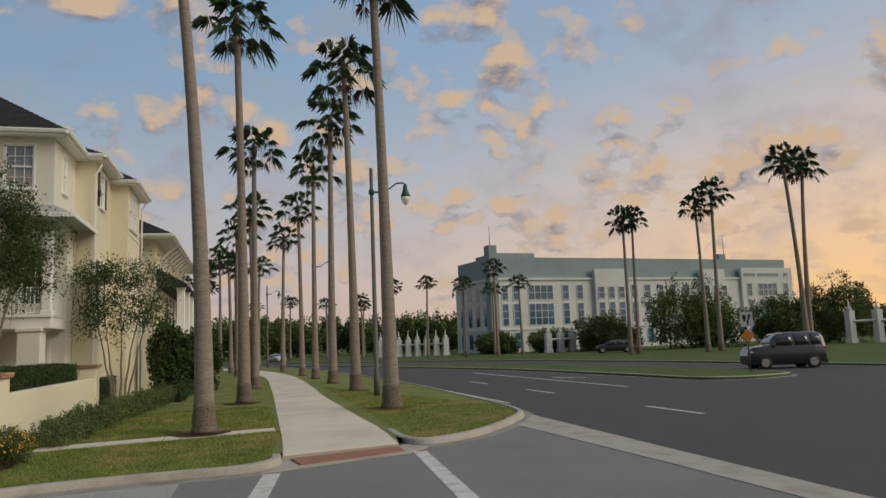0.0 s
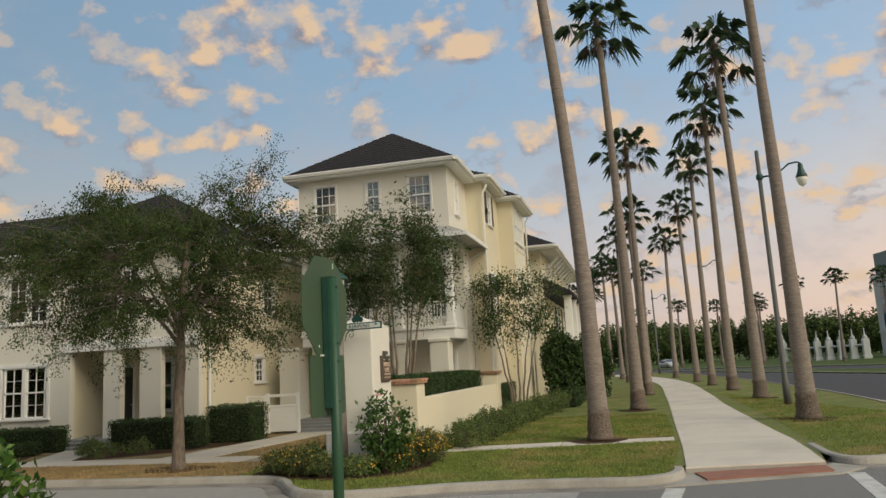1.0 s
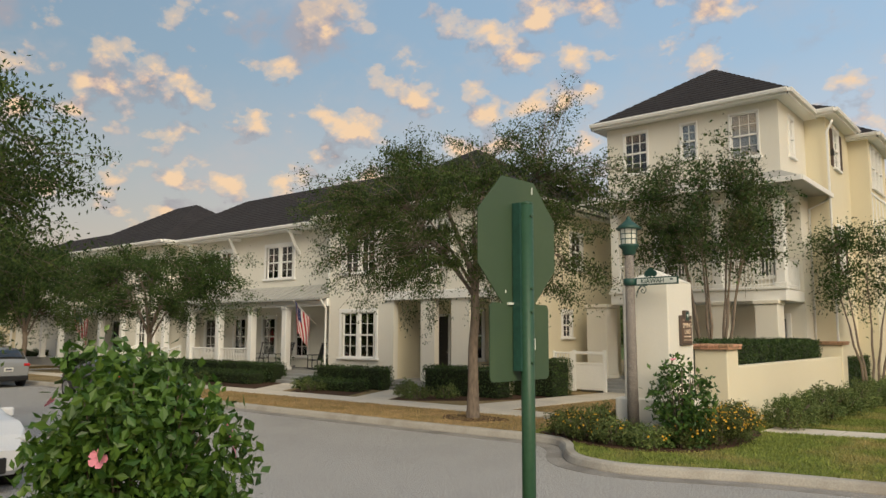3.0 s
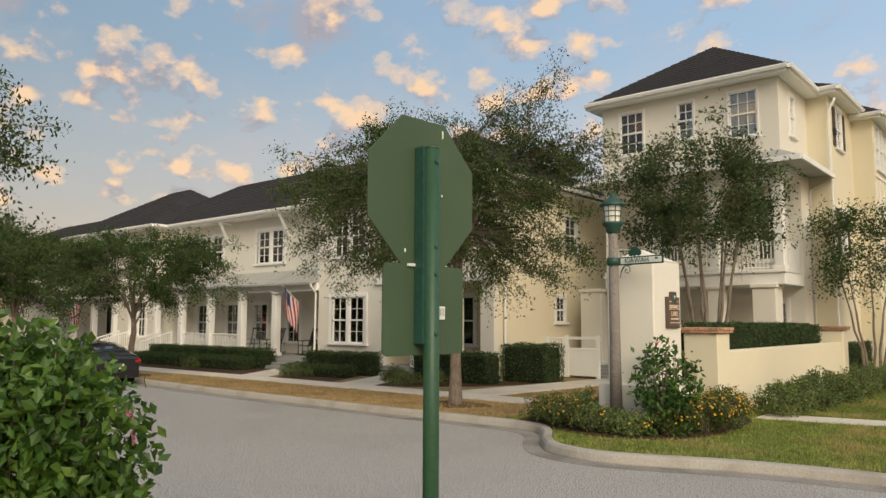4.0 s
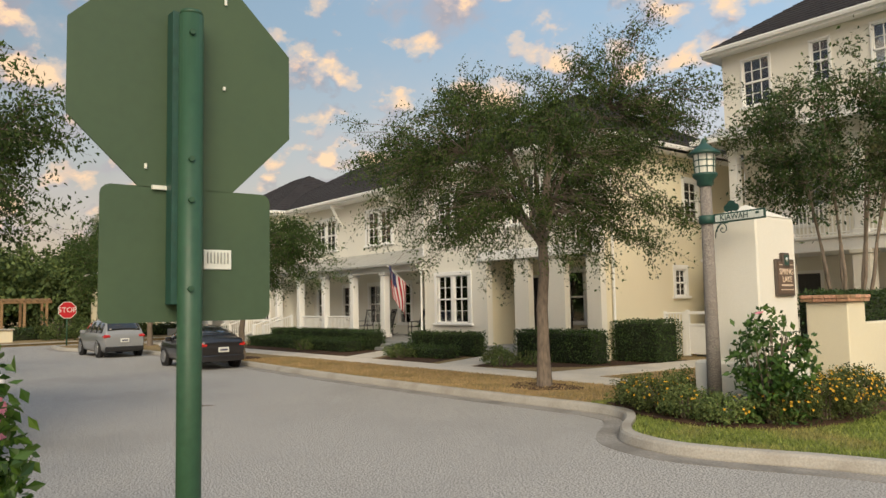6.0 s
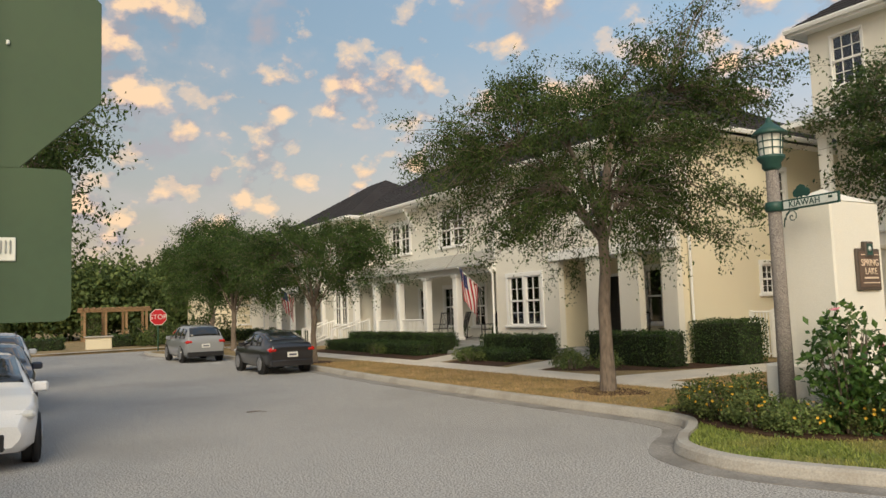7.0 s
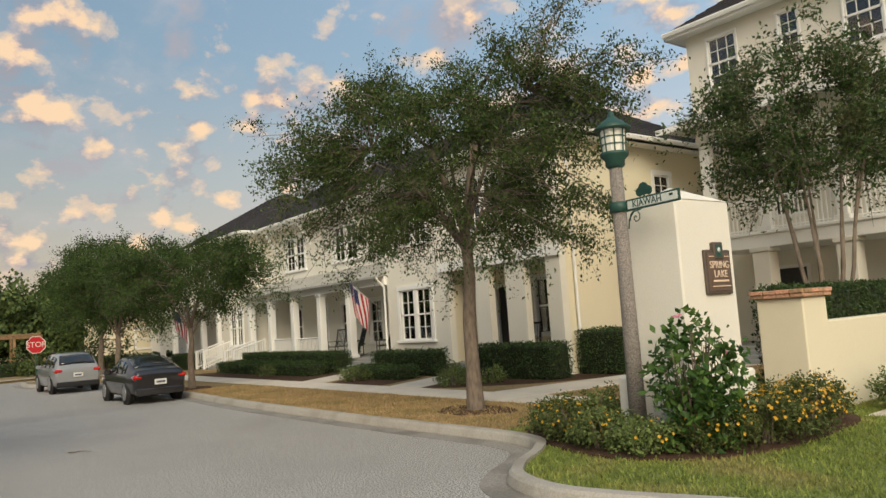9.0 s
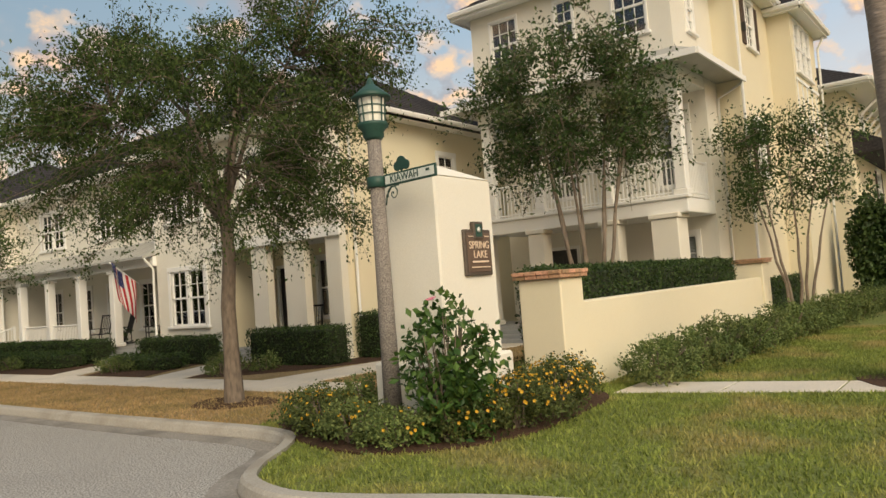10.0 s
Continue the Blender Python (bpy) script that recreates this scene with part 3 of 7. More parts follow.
LAWN_A = offset_line(CORNER, 0.2) + [p for p in WALK_L[1:]] + [(-12, 97), (-12, 60), (-8.05, 60), (-8.05, 16.3)]
lawns = {
    "lawn_corner": (LAWN_A, LAWN_EARTH, "mown green corner lawn with dry patches"),
    "lawn_strip": (offset_line(STRIP_LINE, 0.2) + WALK_R[::-1], LAWN_EARTH, "green grass strip between sidewalk and road"),
    "lawn_median": (MEDIAN[::-1] + MEDIAN_FAR[::-1][1:-1], FAR_GRASS_SHADED, "low grassy median island"),
    "lawn_far": (FAR_LINE[::-1] + [(220, -60), (220, 260), (-20, 260)], FAR_GRASS_SHADED, "grass beyond the main road, its shade put into the colour"),
    "lawn_south": (SOUTH_LINE + [(-43, -30), (5.2, -30)], LAWN_EARTH, "green lawn on the near street corner"),
    "lawn_park": (PARK_LINE[::-1] + [(-48.8, 60), (-160, 60), (-160, -60), (-46, -60)][::-1], DRY_EARTH, "dry park grass past the end of the street"),
    "lawn_verge": (offset_line(VERGE_LINE, 0.19) + [(-8.05, 18.85), (-43, 18.85)], DRY_EARTH, "straw-coloured dry grass verge by the kerb"),
    "lawn_yard": ([(-43, 20.05), (-8.05, 20.05), (-8.05, 60), (-43, 60)], DRY_EARTH, "dry front yards of the houses"),
}


def signed(poly):
    return sum(a[0] * b_[1] - b_[0] * a[1] for a, b_ in zip(poly, poly[1:] + poly[:1]))


for name, (poly, mat, label) in lawns.items():
    bm = bmesh.new()
    prism(bm, poly if signed(poly) > 0 else poly[::-1], -0.3, 0.12)
    bmesh.ops.triangulate(bm, faces=[f for f in bm.faces if len(f.verts) > 4])
    structure(name, bm, mat, label, "lawn")


def slabs(name, left, right, z, label, group_len=1):
    """A pavement of separate cast slabs between two plan lines."""
    base = bmesh.new()
    poly = right + left[::-1]
    prism(base, poly if signed(poly) > 0 else poly[::-1], -0.3, z - 0.03)
    bmesh.ops.triangulate(base, faces=[f for f in base.faces if len(f.verts) > 4])
    ob = structure(name, base, CONCRETE, label, "pavement")
    for a0, a1, b0, b1 in zip(left, left[1:], right, right[1:]):
        t = bmesh.new()
        c = [Vector((*p, 0)) for p in (b0, b1, a1, a0)]
        mid = sum(c, Vector()) / 4
        q = [p + (mid - p).normalized() * 0.012 for p in c]
        lo = [t.verts.new((p.x, p.y, z - 0.05)) for p in q]
        lip = [t.verts.new((p.x, p.y, z - 0.008)) for p in q]
        hi = [t.verts.new((*(p + (mid - p).normalized() * 0.012).xy, z)) for p in q]
        t.faces.new(hi)
        for r0, r1 in ((lo, lip), (lip, hi)):
            for i in range(4):
                t.faces.new((r0[i], r0[(i + 1) % 4], r1[(i + 1) % 4], r1[i]))
        part("slab", t, WALK, ob)
    return ob


def resample(line, step):
    d, out, want = 0.0, [line[0]], step
    for a, b_ in zip(line, line[1:]):
        seg = math.dist(a, b_)
        while seg > 0 and d + seg >= want:
            f = (want - d) / seg
            out.append((a[0] + (b_[0] - a[0]) * f, a[1] + (b_[1] - a[1]) * f))
            want += step
        d += seg
    return out


wl_, wr_ = resample(WALK_L, 1.9), resample(WALK_R, 1.9)
k_ = min(len(wl_), len(wr_))
slabs("pavement_main", wl_[:k_], wr_[:k_], 0.135, "pale concrete sidewalk curving between the palms")
slabs("pavement_street", [(x, 20.05) for x in np.arange(-42, -7.9, 1.55).tolist()], [(x, 18.85) for x in np.arange(-42, -7.9, 1.55).tolist()], 0.135, "pale concrete sidewalk in front of the houses")
slabs("pavement_cross", [(x, 20.75 + 0.17 * (x + 4.3)) for x in (-4.3, -2.9, -1.5, -0.1, 1.25)], [(x, 19.75 + 0.19 * (x + 4.3)) for x in (-4.3, -2.9, -1.5, -0.1, 1.25)], 0.13, "narrow concrete path across the corner lawn")


def path_between(name, x0, x1, skew, y1):
    ys = np.linspace(20.05, y1, 4).tolist()
    f = lambda x, y: (x + skew * (y - 20.05), y)
    slabs(name, [f(x0, y) for y in ys], [f(x1, y) for y in ys], 0.14, "concrete garden path leading to a porch")


path_between("pavement_porch", -22.2, -20.7, -0.65, 23.0)
path_between("pavement_entrance", -16.9, -15.5, -0.45, 23.4)
path_between("pavement_house", -12.5, -10.9, 0.12, 27.2)
bm = bmesh.new()
prism(bm, [(1.5, 15.3), (3.67, 16.1), (3.66, 16.72), (1.35, 16.12)], -0.2, 0.06)
structure("ramp", bm, RAMP, "red tactile paving ramp at the crossing", "ramp")
bm = bmesh.new()
prism(bm, [(0.75, 14.85), (1.5, 15.12), (3.75, 15.95), (4.3, 16.6), (3.9, 17.2), (3.68, 16.85), (1.25, 16.3), (1.1, 15.6)], -0.2, 0.03)
structure("apron", bm, CONCRETE, "concrete apron of the kerb ramp", "pavement")


def paint(name, poly, label):
    t = bmesh.new()
    prism(t, poly if signed(poly) > 0 else poly[::-1], -0.02, 0.006)
    structure(name, t, PAINT_WHITE, label, "road marking")


for poly in ([(3.2, 8.3), (3.5, 8.3), (4.15, 16.1), (3.86, 16.1)], [(0.2, 10.2), (0.5, 10.2), (1.1, 14.75), (0.79, 14.75)]):
    paint("crossing_line", poly, "worn white crosswalk line on the side street")
for y in (-11.6, -1.4, 8.8, 19.0, 29.3, 38.1):
    paint("lane_dash", [(12.65, y), (12.79, y), (12.75, y + 3.0), (12.61, y + 3.0)], "white dashed lane marking on the main road")
paint("lane_line", [(16.6, 30.5), (16.76, 30.5), (16.3, 52), (16.14, 52)], "long white lane line on the main road")
paint("lane_line", [(17.4, 40.6), (18.6, 38.8), (18.75, 38.95), (17.55, 40.8)], "long white lane line on the main road")
paint("edge_line", [(9.5, 26), (9.62, 26), (9.6, 45), (9.48, 45)], "white edge line beside the gutter")
bm = bmesh.new()
prism(bm, [(7.75, 2.0), (8.25, 2.0), (8.5, 13.5), (8.72, 21.6), (7.4, 19.3), (7.6, 12.9)], -0.1, 0.012)
structure("gutter_crossing", bm, CONCRETE, "pale concrete valley gutter across the side street", "gutter")

NEAR = offset_line(CORNER, 0.22) + [(1.3, 19.7), (1.35, 30), (-8, 30)]
BED = smooth_line([(-7.7, 16.45), (-6.5, 15.75), (-5.3, 15.5), (-4.45, 15.95), (-3.98, 17.0), (-4.02, 18.4), (-4.2, 19.4), (-4.9, 19.9), (-6.5, 19.4), (-7.7, 18.3), (-7.7, 16.45)], 4)
CROSS = [(-4.3, 19.7), (1.3, 20.8), (1.3, 21.75), (-4.3, 20.8)]
grass("grass_corner", NEAR, 0.12, 1100, 0.052, BLADE, "short green lawn grass with dry tufts", 1, [BED, CROSS])
grass("grass_strip", offset_line(STRIP_LINE, 0.25)[:42] + [(4.5, 42), (4.3, 25), (4.15, 21)], 0.12, 450, 0.06, BLADE, "short green grass strip under the palms", 2)
grass("grass_verge", [(-24, 16.66), (-18, 16.32), (-12, 16.22), (-8.1, 16.3), (-8.1, 18.82), (-24, 18.82)], 0.12, 600, 0.05, BLADE_DRY, "short straw-coloured grass on the verge", 3)
grass("grass_yard", [(-10.8, 20.1), (-8.1, 20.1), (-8.1, 27), (-10.0, 27)], 0.12, 350, 0.05, BLADE_DRY, "thin dry grass of a front yard", 4)
bm = bmesh.new()
prism(bm, BED[:-1] if signed(BED) > 0 else BED[-2::-1], 0.0, 0.15)
bmesh.ops.triangulate(bm, faces=[f for f in bm.faces if len(f.verts) > 4])
structure("mulch_bed", bm, MULCH, "dark mulch bed round the entrance pillar", "flower bed")
for cx, cy, rx, ry in ((-10.4, 17.7, 0.9, 0.6), (-24.9, 17.3, 0.8, 0.6), (-0.66, 21.3, 0.75, 0.7), (0.35, 31.95, 0.7, 0.7), (5.2, 25.45, 0.8, 0.8), (5.6, 36.6, 0.7, 0.7)):
    bm = bmesh.new()
    prism(bm, [(cx + rx * math.cos(a) * (1 + 0.15 * math.sin(3 * a)), cy + ry * math.sin(a)) for a in [k * math.pi / 10 for k in range(20)]], 0.05, 0.138)
    structure("mulch_ring", bm, MULCH, "ring of brown mulch round a trunk", "mulch")
for poly in ([(-34, 20.2), (-22.4, 20.2), (-24.4, 23.6), (-34, 23.6)], [(-20.4, 20.2), (-17.5, 20.2), (-19.2, 23.6), (-22.6, 23.6)], [(-15.5, 20.2), (-14.4, 20.5), (-12.9, 22.0), (-12.0, 24.0), (-11.9, 25.6), (-13.65, 25.6), (-13.65, 23.7), (-17.1, 23.7)], [(-8.0, 21.0), (-4.9, 21.0), (-4.9, 28.0), (-8.0, 28.0)]):
    bm = bmesh.new()
    prism(bm, poly, 0.0, 0.132)
    structure("mulch_border", bm, MULCH, "dark mulch border along the house front", "flower bed")


# ---- houses ----
def hip_roof(parent, x0, x1, y0, y1, z, rise, over=0.5, label=""):
    """Shingled hip roof with ridge along the longer side, fascia and gutter."""
    a0, a1, b0, b1 = x0 - over, x1 + over, y0 - over, y1 + over
    w, d = a1 - a0, b1 - b0
    half = min(w, d) / 2
    ridge = [(a0 + half, (b0 + b1) / 2), (a1 - half, (b0 + b1) / 2)] if w >= d else [((a0 + a1) / 2, b0 + half), ((a0 + a1) / 2, b1 - half)]
    bm = bmesh.new()
    n = max(4, int(math.hypot(rise, half) / 0.28))
    rows = []
    for k in range(n + 1):
        f = k / n
        lift = z + 0.16 + rise * f
        rows.append([Vector((a0 + (ridge[0][0] - a0) * f, b0 + (ridge[0][1] - b0) * f, lift)), Vector((a1 + (ridge[1][0] - a1) * f, b0 + ((ridge[1] if w >= d else ridge[0])[1] - b0) * f, lift)),
                     Vector((a1 + (ridge[1][0] - a1) * f, b1 + (ridge[1][1] - b1) * f, lift)), Vector((a0 + (ridge[0][0] - a0) * f, b1 + ((ridge[0] if w >= d else ridge[1])[1] - b1) * f, lift))])
    for r0, r1 in zip(rows, rows[1:]):
        lo = [bm.verts.new(p + Vector((0, 0, 0.022))) for p in r0]
        hi = [bm.verts.new(p) for p in r1]
        butt = [bm.verts.new(p) for p in r0]
        for i in range(4):
            j = (i + 1) % 4
            bm.faces.new((lo[i], lo[j], hi[j], hi[i]))
            bm.faces.new((butt[i], butt[j], lo[j], lo[i]))
    bm.faces.new([bm.verts.new(p) for p in rows[0]])
    bmesh.ops.remove_doubles(bm, verts=list(bm.verts), dist=0.002)
    roof = part("roof", bm, SHINGLE, parent, label or "dark charcoal shingle hip roof")
    bm = bmesh.new()
    for p in ((a0, a1, b0, b0 + 0.04), (a0, a1, b1 - 0.04, b1), (a0, a0 + 0.04, b0, b1), (a1 - 0.04, a1, b0, b1)):
        quad_box(bm, *p, z - 0.06, z + 0.15)
    quad_box(bm, a0 + 0.05, a1 - 0.05, b0 + 0.05, b1 - 0.05, z - 0.03, z + 0.0)
    part("fascia", bm, WHITE, roof, "white painted eaves board")
    bm = bmesh.new()
    for pts in ([(a0, b0 - 0.06), (a1, b0 - 0.06)], [(a1 + 0.06, b0), (a1 + 0.06, b1)]):
        sweep(bm, pts, [(0.06, z + 0.02), (0.06, z + 0.14), (-0.06, z + 0.15), (-0.07, z + 0.11), (-0.04, z + 0.02)])
    part("gutter", bm, WHITE, roof, "white metal rain gutter")
    return roof


def column(parent, x, y, z0, z1, w=0.32, mat=None):
    bm = bmesh.new()
    soft_box(bm, x - w / 2, x + w / 2, y - w / 2, y + w / 2, z0 + 0.14, z1 - 0.13, 0.02)
    soft_box(bm, x - w / 2 - 0.05, x + w / 2 + 0.05, y - w / 2 - 0.05, y + w / 2 + 0.05, z0, z0 + 0.138, 0.02)
    soft_box(bm, x - w / 2 - 0.05, x + w / 2 + 0.05, y - w / 2 - 0.05, y + w / 2 + 0.05, z1 - 0.128, z1, 0.02)
    part("column", bm, mat or WHITE, parent)


def railing(parent, p, q, h=0.95, gap=0.12):
    p, q = Vector(p), Vector(q)
    d = q - p
    n = max(2, int(d.length / gap))
    bm = bmesh.new()
    for lift, r in ((h, 0.035), (0.1, 0.025)):
        tube(bm, [p + Vector((0, 0, lift)), q + Vector((0, 0, lift))], [r, r], 4, False)
    rail = part("rail", bm, WHITE, parent)
    for k in range(n + 1):
        bm = bmesh.new()
        c = p + d * k / n
        r = 0.05 if k in (0, n) else 0.016
        quad_box(bm, c.x - r, c.x + r, c.y - r, c.y + r, c.z, c.z + h + (0.06 if k in (0, n) else 0))
        part("post" if k in (0, n) else "baluster", bm, WHITE, rail)


def downspout(parent, x, y, z0, z1, ox=0.0, oy=-0.3):
    bm = bmesh.new()
    tube(bm, [(x + ox, y + oy, z1), (x + ox * 0.8, y + oy * 0.8, z1 - 0.12), (x, y, z1 - 0.4), (x, y, z0 + 0.15), (x + ox * 0.3, y + oy * 0.3, z0 + 0.05)], [0.045] * 5, 6)
    part("downspout", bm, WHITE, parent, "white rainwater downspout")


def door(parent, m, w=0.95, h=2.15, mat=None):
    bm = bmesh.new()
    soft_box(bm, -w / 2, w / 2, -0.10, -0.05, 0.0, h, 0.008, m)
    for z0, z1 in ((0.2, 0.9), (1.05, h - 0.2)):
        for x0, x1 in ((-w / 2 + 0.12, -0.06), (0.06, w / 2 - 0.12)):
            soft_box(bm, x0, x1, -0.052, -0.035, z0, z1, 0.006, m)
    d = part("door", bm, mat or DOOR, parent, "dark panelled front door")
    bm = bmesh.new()
    for x0, x1, z0, z1 in ((-w / 2 - 0.1, -w / 2, 0, h + 0.1), (w / 2, w / 2 + 0.1, 0, h + 0.1), (-w / 2, w / 2, h, h + 0.1)):
        quad_box(bm, x0, x1, -0.12, 0.03, z0, z1, m)
    part("door_frame", bm, WHITE, d)
    bm = bmesh.new()
    lathe(bm, [(0.03, 0), (0.03, 0.03), (0.035, 0.05), (0.0, 0.07)], 8, m @ pose(w / 2 - 0.08, -0.05, 1.0, -90, 0, 0))
    part("door_handle", bm, CHROME, d, "metal door knob")


def steps(parent, x0, x1, y_top, z0, z1, n=3, run=0.3):
    for k in range(n):
        bm = bmesh.new()
        top = z1 - (k + 1) * (z1 - z0) / (n + 1)
        soft_box(bm, x0, x1, y_top - (k + 1) * run, y_top - k * run - 0.004, z0 - 0.1, top, 0.012)
        part("step", bm, STEP_GREY, parent, "grey painted porch step")


# The three-storey corner house
HA = thing("corner_house", "cream stucco three-storey house with stacked porches and dark hip roof", "house")
AX0, AX1, AY0 = -12.05, -5.9, 28.4
w_top = [(-10.9, 0.9, 8.06, 1.52), (-8.9, 0.54, 8.32, 1.26), (-7.0, 0.9, 8.08, 1.52)]
bm = bmesh.new()
wall_panel(bm, "y", AY0, 0.25, AX0, AX1, 7.2, 9.92, [(u - w / 2, u + w / 2, z, z + h) for u, w, z, h in w_top])
part("wall", bm, STUCCO_PALE, HA, "cream stucco upper wall")
bm = bmesh.new()
wall_panel(bm, "x", AX1 - 0.25, 0.25, AY0 + 0.25, 31.7, 7.2, 9.92, [(29.65, 30.1, 8.2, 9.5)])
part("wall", bm, STUCCO_PALE, HA, "cream stucco upper wall")
bm = bmesh.new()
wall_panel(bm, "x", AX0, 0.25, AY0 + 0.25, 40, 7.2, 9.92)
part("wall", bm, STUCCO_PALE, HA, "cream stucco upper wall")
for u, w, z, h in w_top:
    window(HA, facing("y", AY0, -1, u, z), w, h, 0.97, cols=3 if w > 0.6 else 2, trim=0.05)
window(HA, facing("x", AX1, 1, 29.87, 8.2), 0.45, 1.3, 0.9)
lower = [(-11.2, -10.2, 0.55, 2.75), (-7.3, -6.5, 0.75, 2.75), (-11.0, -10.0, 4.3, 6.2), (-7.4, -6.5, 4.2, 6.3)]
bm = bmesh.new()
wall_panel(bm, "y", 30.6, 0.25, AX0 - 0.6, AX1, 0.12, 7.2, lower)
part("wall", bm, STUCCO_PALE, HA, "pale stucco porch back wall")
bm = bmesh.new()
wall_panel(bm, "x", AX1 - 0.25, 0.25, 30.85, 31.7, 0.12, 7.2, [])
part("wall", bm, STUCCO_PALE, HA, "pale stucco porch back wall")
for u0, u1, z0, z1 in lower[1:]:
    window(HA, facing("y", 30.6, -1, (u0 + u1) / 2, z0), u1 - u0, z1 - z0, 0.4)
door(HA, facing("y", 30.6, -1, -10.7, 0.55), 0.95, 2.15)
side_w = [(32.75, 33.55, 8.25, 9.65), (32.75, 33.55, 4.4, 6.0)]
bm = bmesh.new()
wall_panel(bm, "x", -5.2 - 0.25, 0.25, 31.7, 35.3, 0.12, 9.95, side_w)
part("wall", bm, STUCCO, HA, "warm yellow-cream stucco side wall")
bm = bmesh.new()
wall_panel(bm, "y", 31.7, 0.25, -8, -5.45, 0.12, 9.95)
part("wall", bm, STUCCO, HA, "warm yellow-cream stucco side wall")
bay_w = [(35.75, 36.4, 7.9, 9.55), (36.55, 37.2, 7.9, 9.55), (37.35, 38.0, 7.9, 9.55)]
bm = bmesh.new()
wall_panel(bm, "x", -4.75, 0.25, 35.3, 39.0, 0.12, 9.75, bay_w)
part("wall", bm, STUCCO, HA, "warm yellow-cream stucco side wall")
bm = bmesh.new()
wall_panel(bm, "y", 35.3, 0.25, -5.2, -4.75, 0.12, 9.75)
part("wall", bm, STUCCO, HA, "warm yellow-cream stucco side wall")
bm = bmesh.new()
wall_panel(bm, "y", 38.75, 0.25, -12, -4.75, 0.12, 9.75)
part("wall", bm, STUCCO, HA, "warm yellow-cream stucco side wall")
bm = bmesh.new()
wall_panel(bm, "x", AX0, 0.25, 30.85, 40, 0.12, 7.2)
part("wall", bm, STUCCO, HA, "warm yellow-cream stucco side wall")
for k, (u0, u1, z0, z1) in enumerate(side_w):
    window(HA, facing("x", -5.2, 1, (u0 + u1) / 2, z0), u1 - u0, z1 - z0, 0.5, shutters=True)
for u0, u1, z0, z1 in bay_w:
    window(HA, facing("x", -4.5, 1, (u0 + u1) / 2, z0), u1 - u0, z1 - z0, 0.5, trim=0.05)
bm = bmesh.new()
for k in range(5):
    quad_box(bm, -4.5, -4.47, 35.5 + k * 0.72, 35.56 + k * 0.72, 6.1, 7.55)
for z in (6.05, 7.55):
    quad_box(bm, -4.5, -4.455, 35.4, 38.9, z, z + 0.1)
part("panel_moulding", bm, WHITE, HA, "white panel mouldings under the bay windows")
hip_roof(HA, AX0, AX1, AY0, 36.4, 9.92, 2.4, 0.45)
hip_roof(HA, -9.5, -5.2, 31.7, 37.0, 9.95, 1.3, 0.4)
hip_roof(HA, -9.0, -4.5, 35.4, 39.0, 9.75, 1.4, 0.4)
# stacked porch: floors, posts, rails, eave
for bx0, bx1, by0, by1, bz0, bz1 in ((AX0, AX1, AY0, 30.59, 3.25, 3.62), (AX0 - 0.05, AX1 + 0.05, AY0 - 0.06, AY0 + 0.2, 3.62, 3.72), (AX0, AX1, AY0, 30.59, 6.75, 7.19)):
    bm = bmesh.new()
    soft_box(bm, bx0, bx1, by0, by1, bz0, bz1, 0.02)
    part("porch_beam", bm, WHITE, HA, "white porch beam and ceiling")
bm = bmesh.new()
quad_box(bm, AX0 - 0.9, AX1, AY0 - 0.3, 30.59, 0.1, 0.54)
part("porch_floor", bm, FLOOR_GREY, HA, "grey porch floor slab")
for x in (AX0 + 0.17, -10.2, -8.1, AX1 - 0.17):
    column(HA, x, AY0 + 0.2, 3.72, 6.76, 0.3)
for x, w in ((-12.56, 0.85), (-10.4, 0.5), (-8.1, 0.5), (-6.53, 0.72)):
    column(HA, x, AY0 + 0.25, 0.54, 3.27, w, STUCCO_PALE)
railing(HA, (AX0 + 0.32, AY0 + 0.2, 3.7), (AX1 - 0.32, AY0 + 0.2, 3.7))
railing(HA, (AX1 - 0.17, AY0 + 0.35, 3.7), (AX1 - 0.17, 30.5, 3.7))
bm = bmesh.new()
e0, e1, f0, f1 = AX0 - 0.8, AX1 + 0.8, AY0 - 0.8, 31.69
vs = [bm.verts.new(p) for p in ((e0, f0, 7.08), (e1, f0, 7.08), (e1, f1, 7.08), (e0, f1, 7.08), (AX0, AY0, 7.5), (AX1, AY0, 7.5), (AX1, f1, 7.5), (AX0, f1, 7.5))]
for q in ((0, 1, 5, 4), (1, 2, 6, 5), (3, 0, 4, 7), (3, 2, 1, 0)):
    bm.faces.new([vs[k] for k in q])
part("porch_roof", bm, METAL_ROOF, HA, "narrow pale metal skirt roof above the porch")
bm = bmesh.new()
quad_box(bm, e0, e1, f0 - 0.05, f0 - 0.002, 6.95, 7.11)
quad_box(bm, e1 + 0.002, e1 + 0.05, f0, f1, 6.95, 7.11)
part("porch_fascia", bm, WHITE, HA, "white porch eaves board and gutter")
downspout(HA, AX1 + 0.06, 31.55, 0.15, 7.0, 0.75, 0.0)
steps(HA, -12.7, -10.1, AY0 - 0.3, 0.14, 0.54, 3)
for y in (31.45, 39.1):
    downspout(HA, -5.12 if y < 35 else -4.4, y, 0.15, 9.7, 0.2, 0.0)
bm = bmesh.new()
soft_box(bm, -5.2, -5.08, 32.25, 32.35, 8.6, 8.85, 0.01)
part("wall_light", bm, BLACKTRIM, HA, "small dark wall lantern")

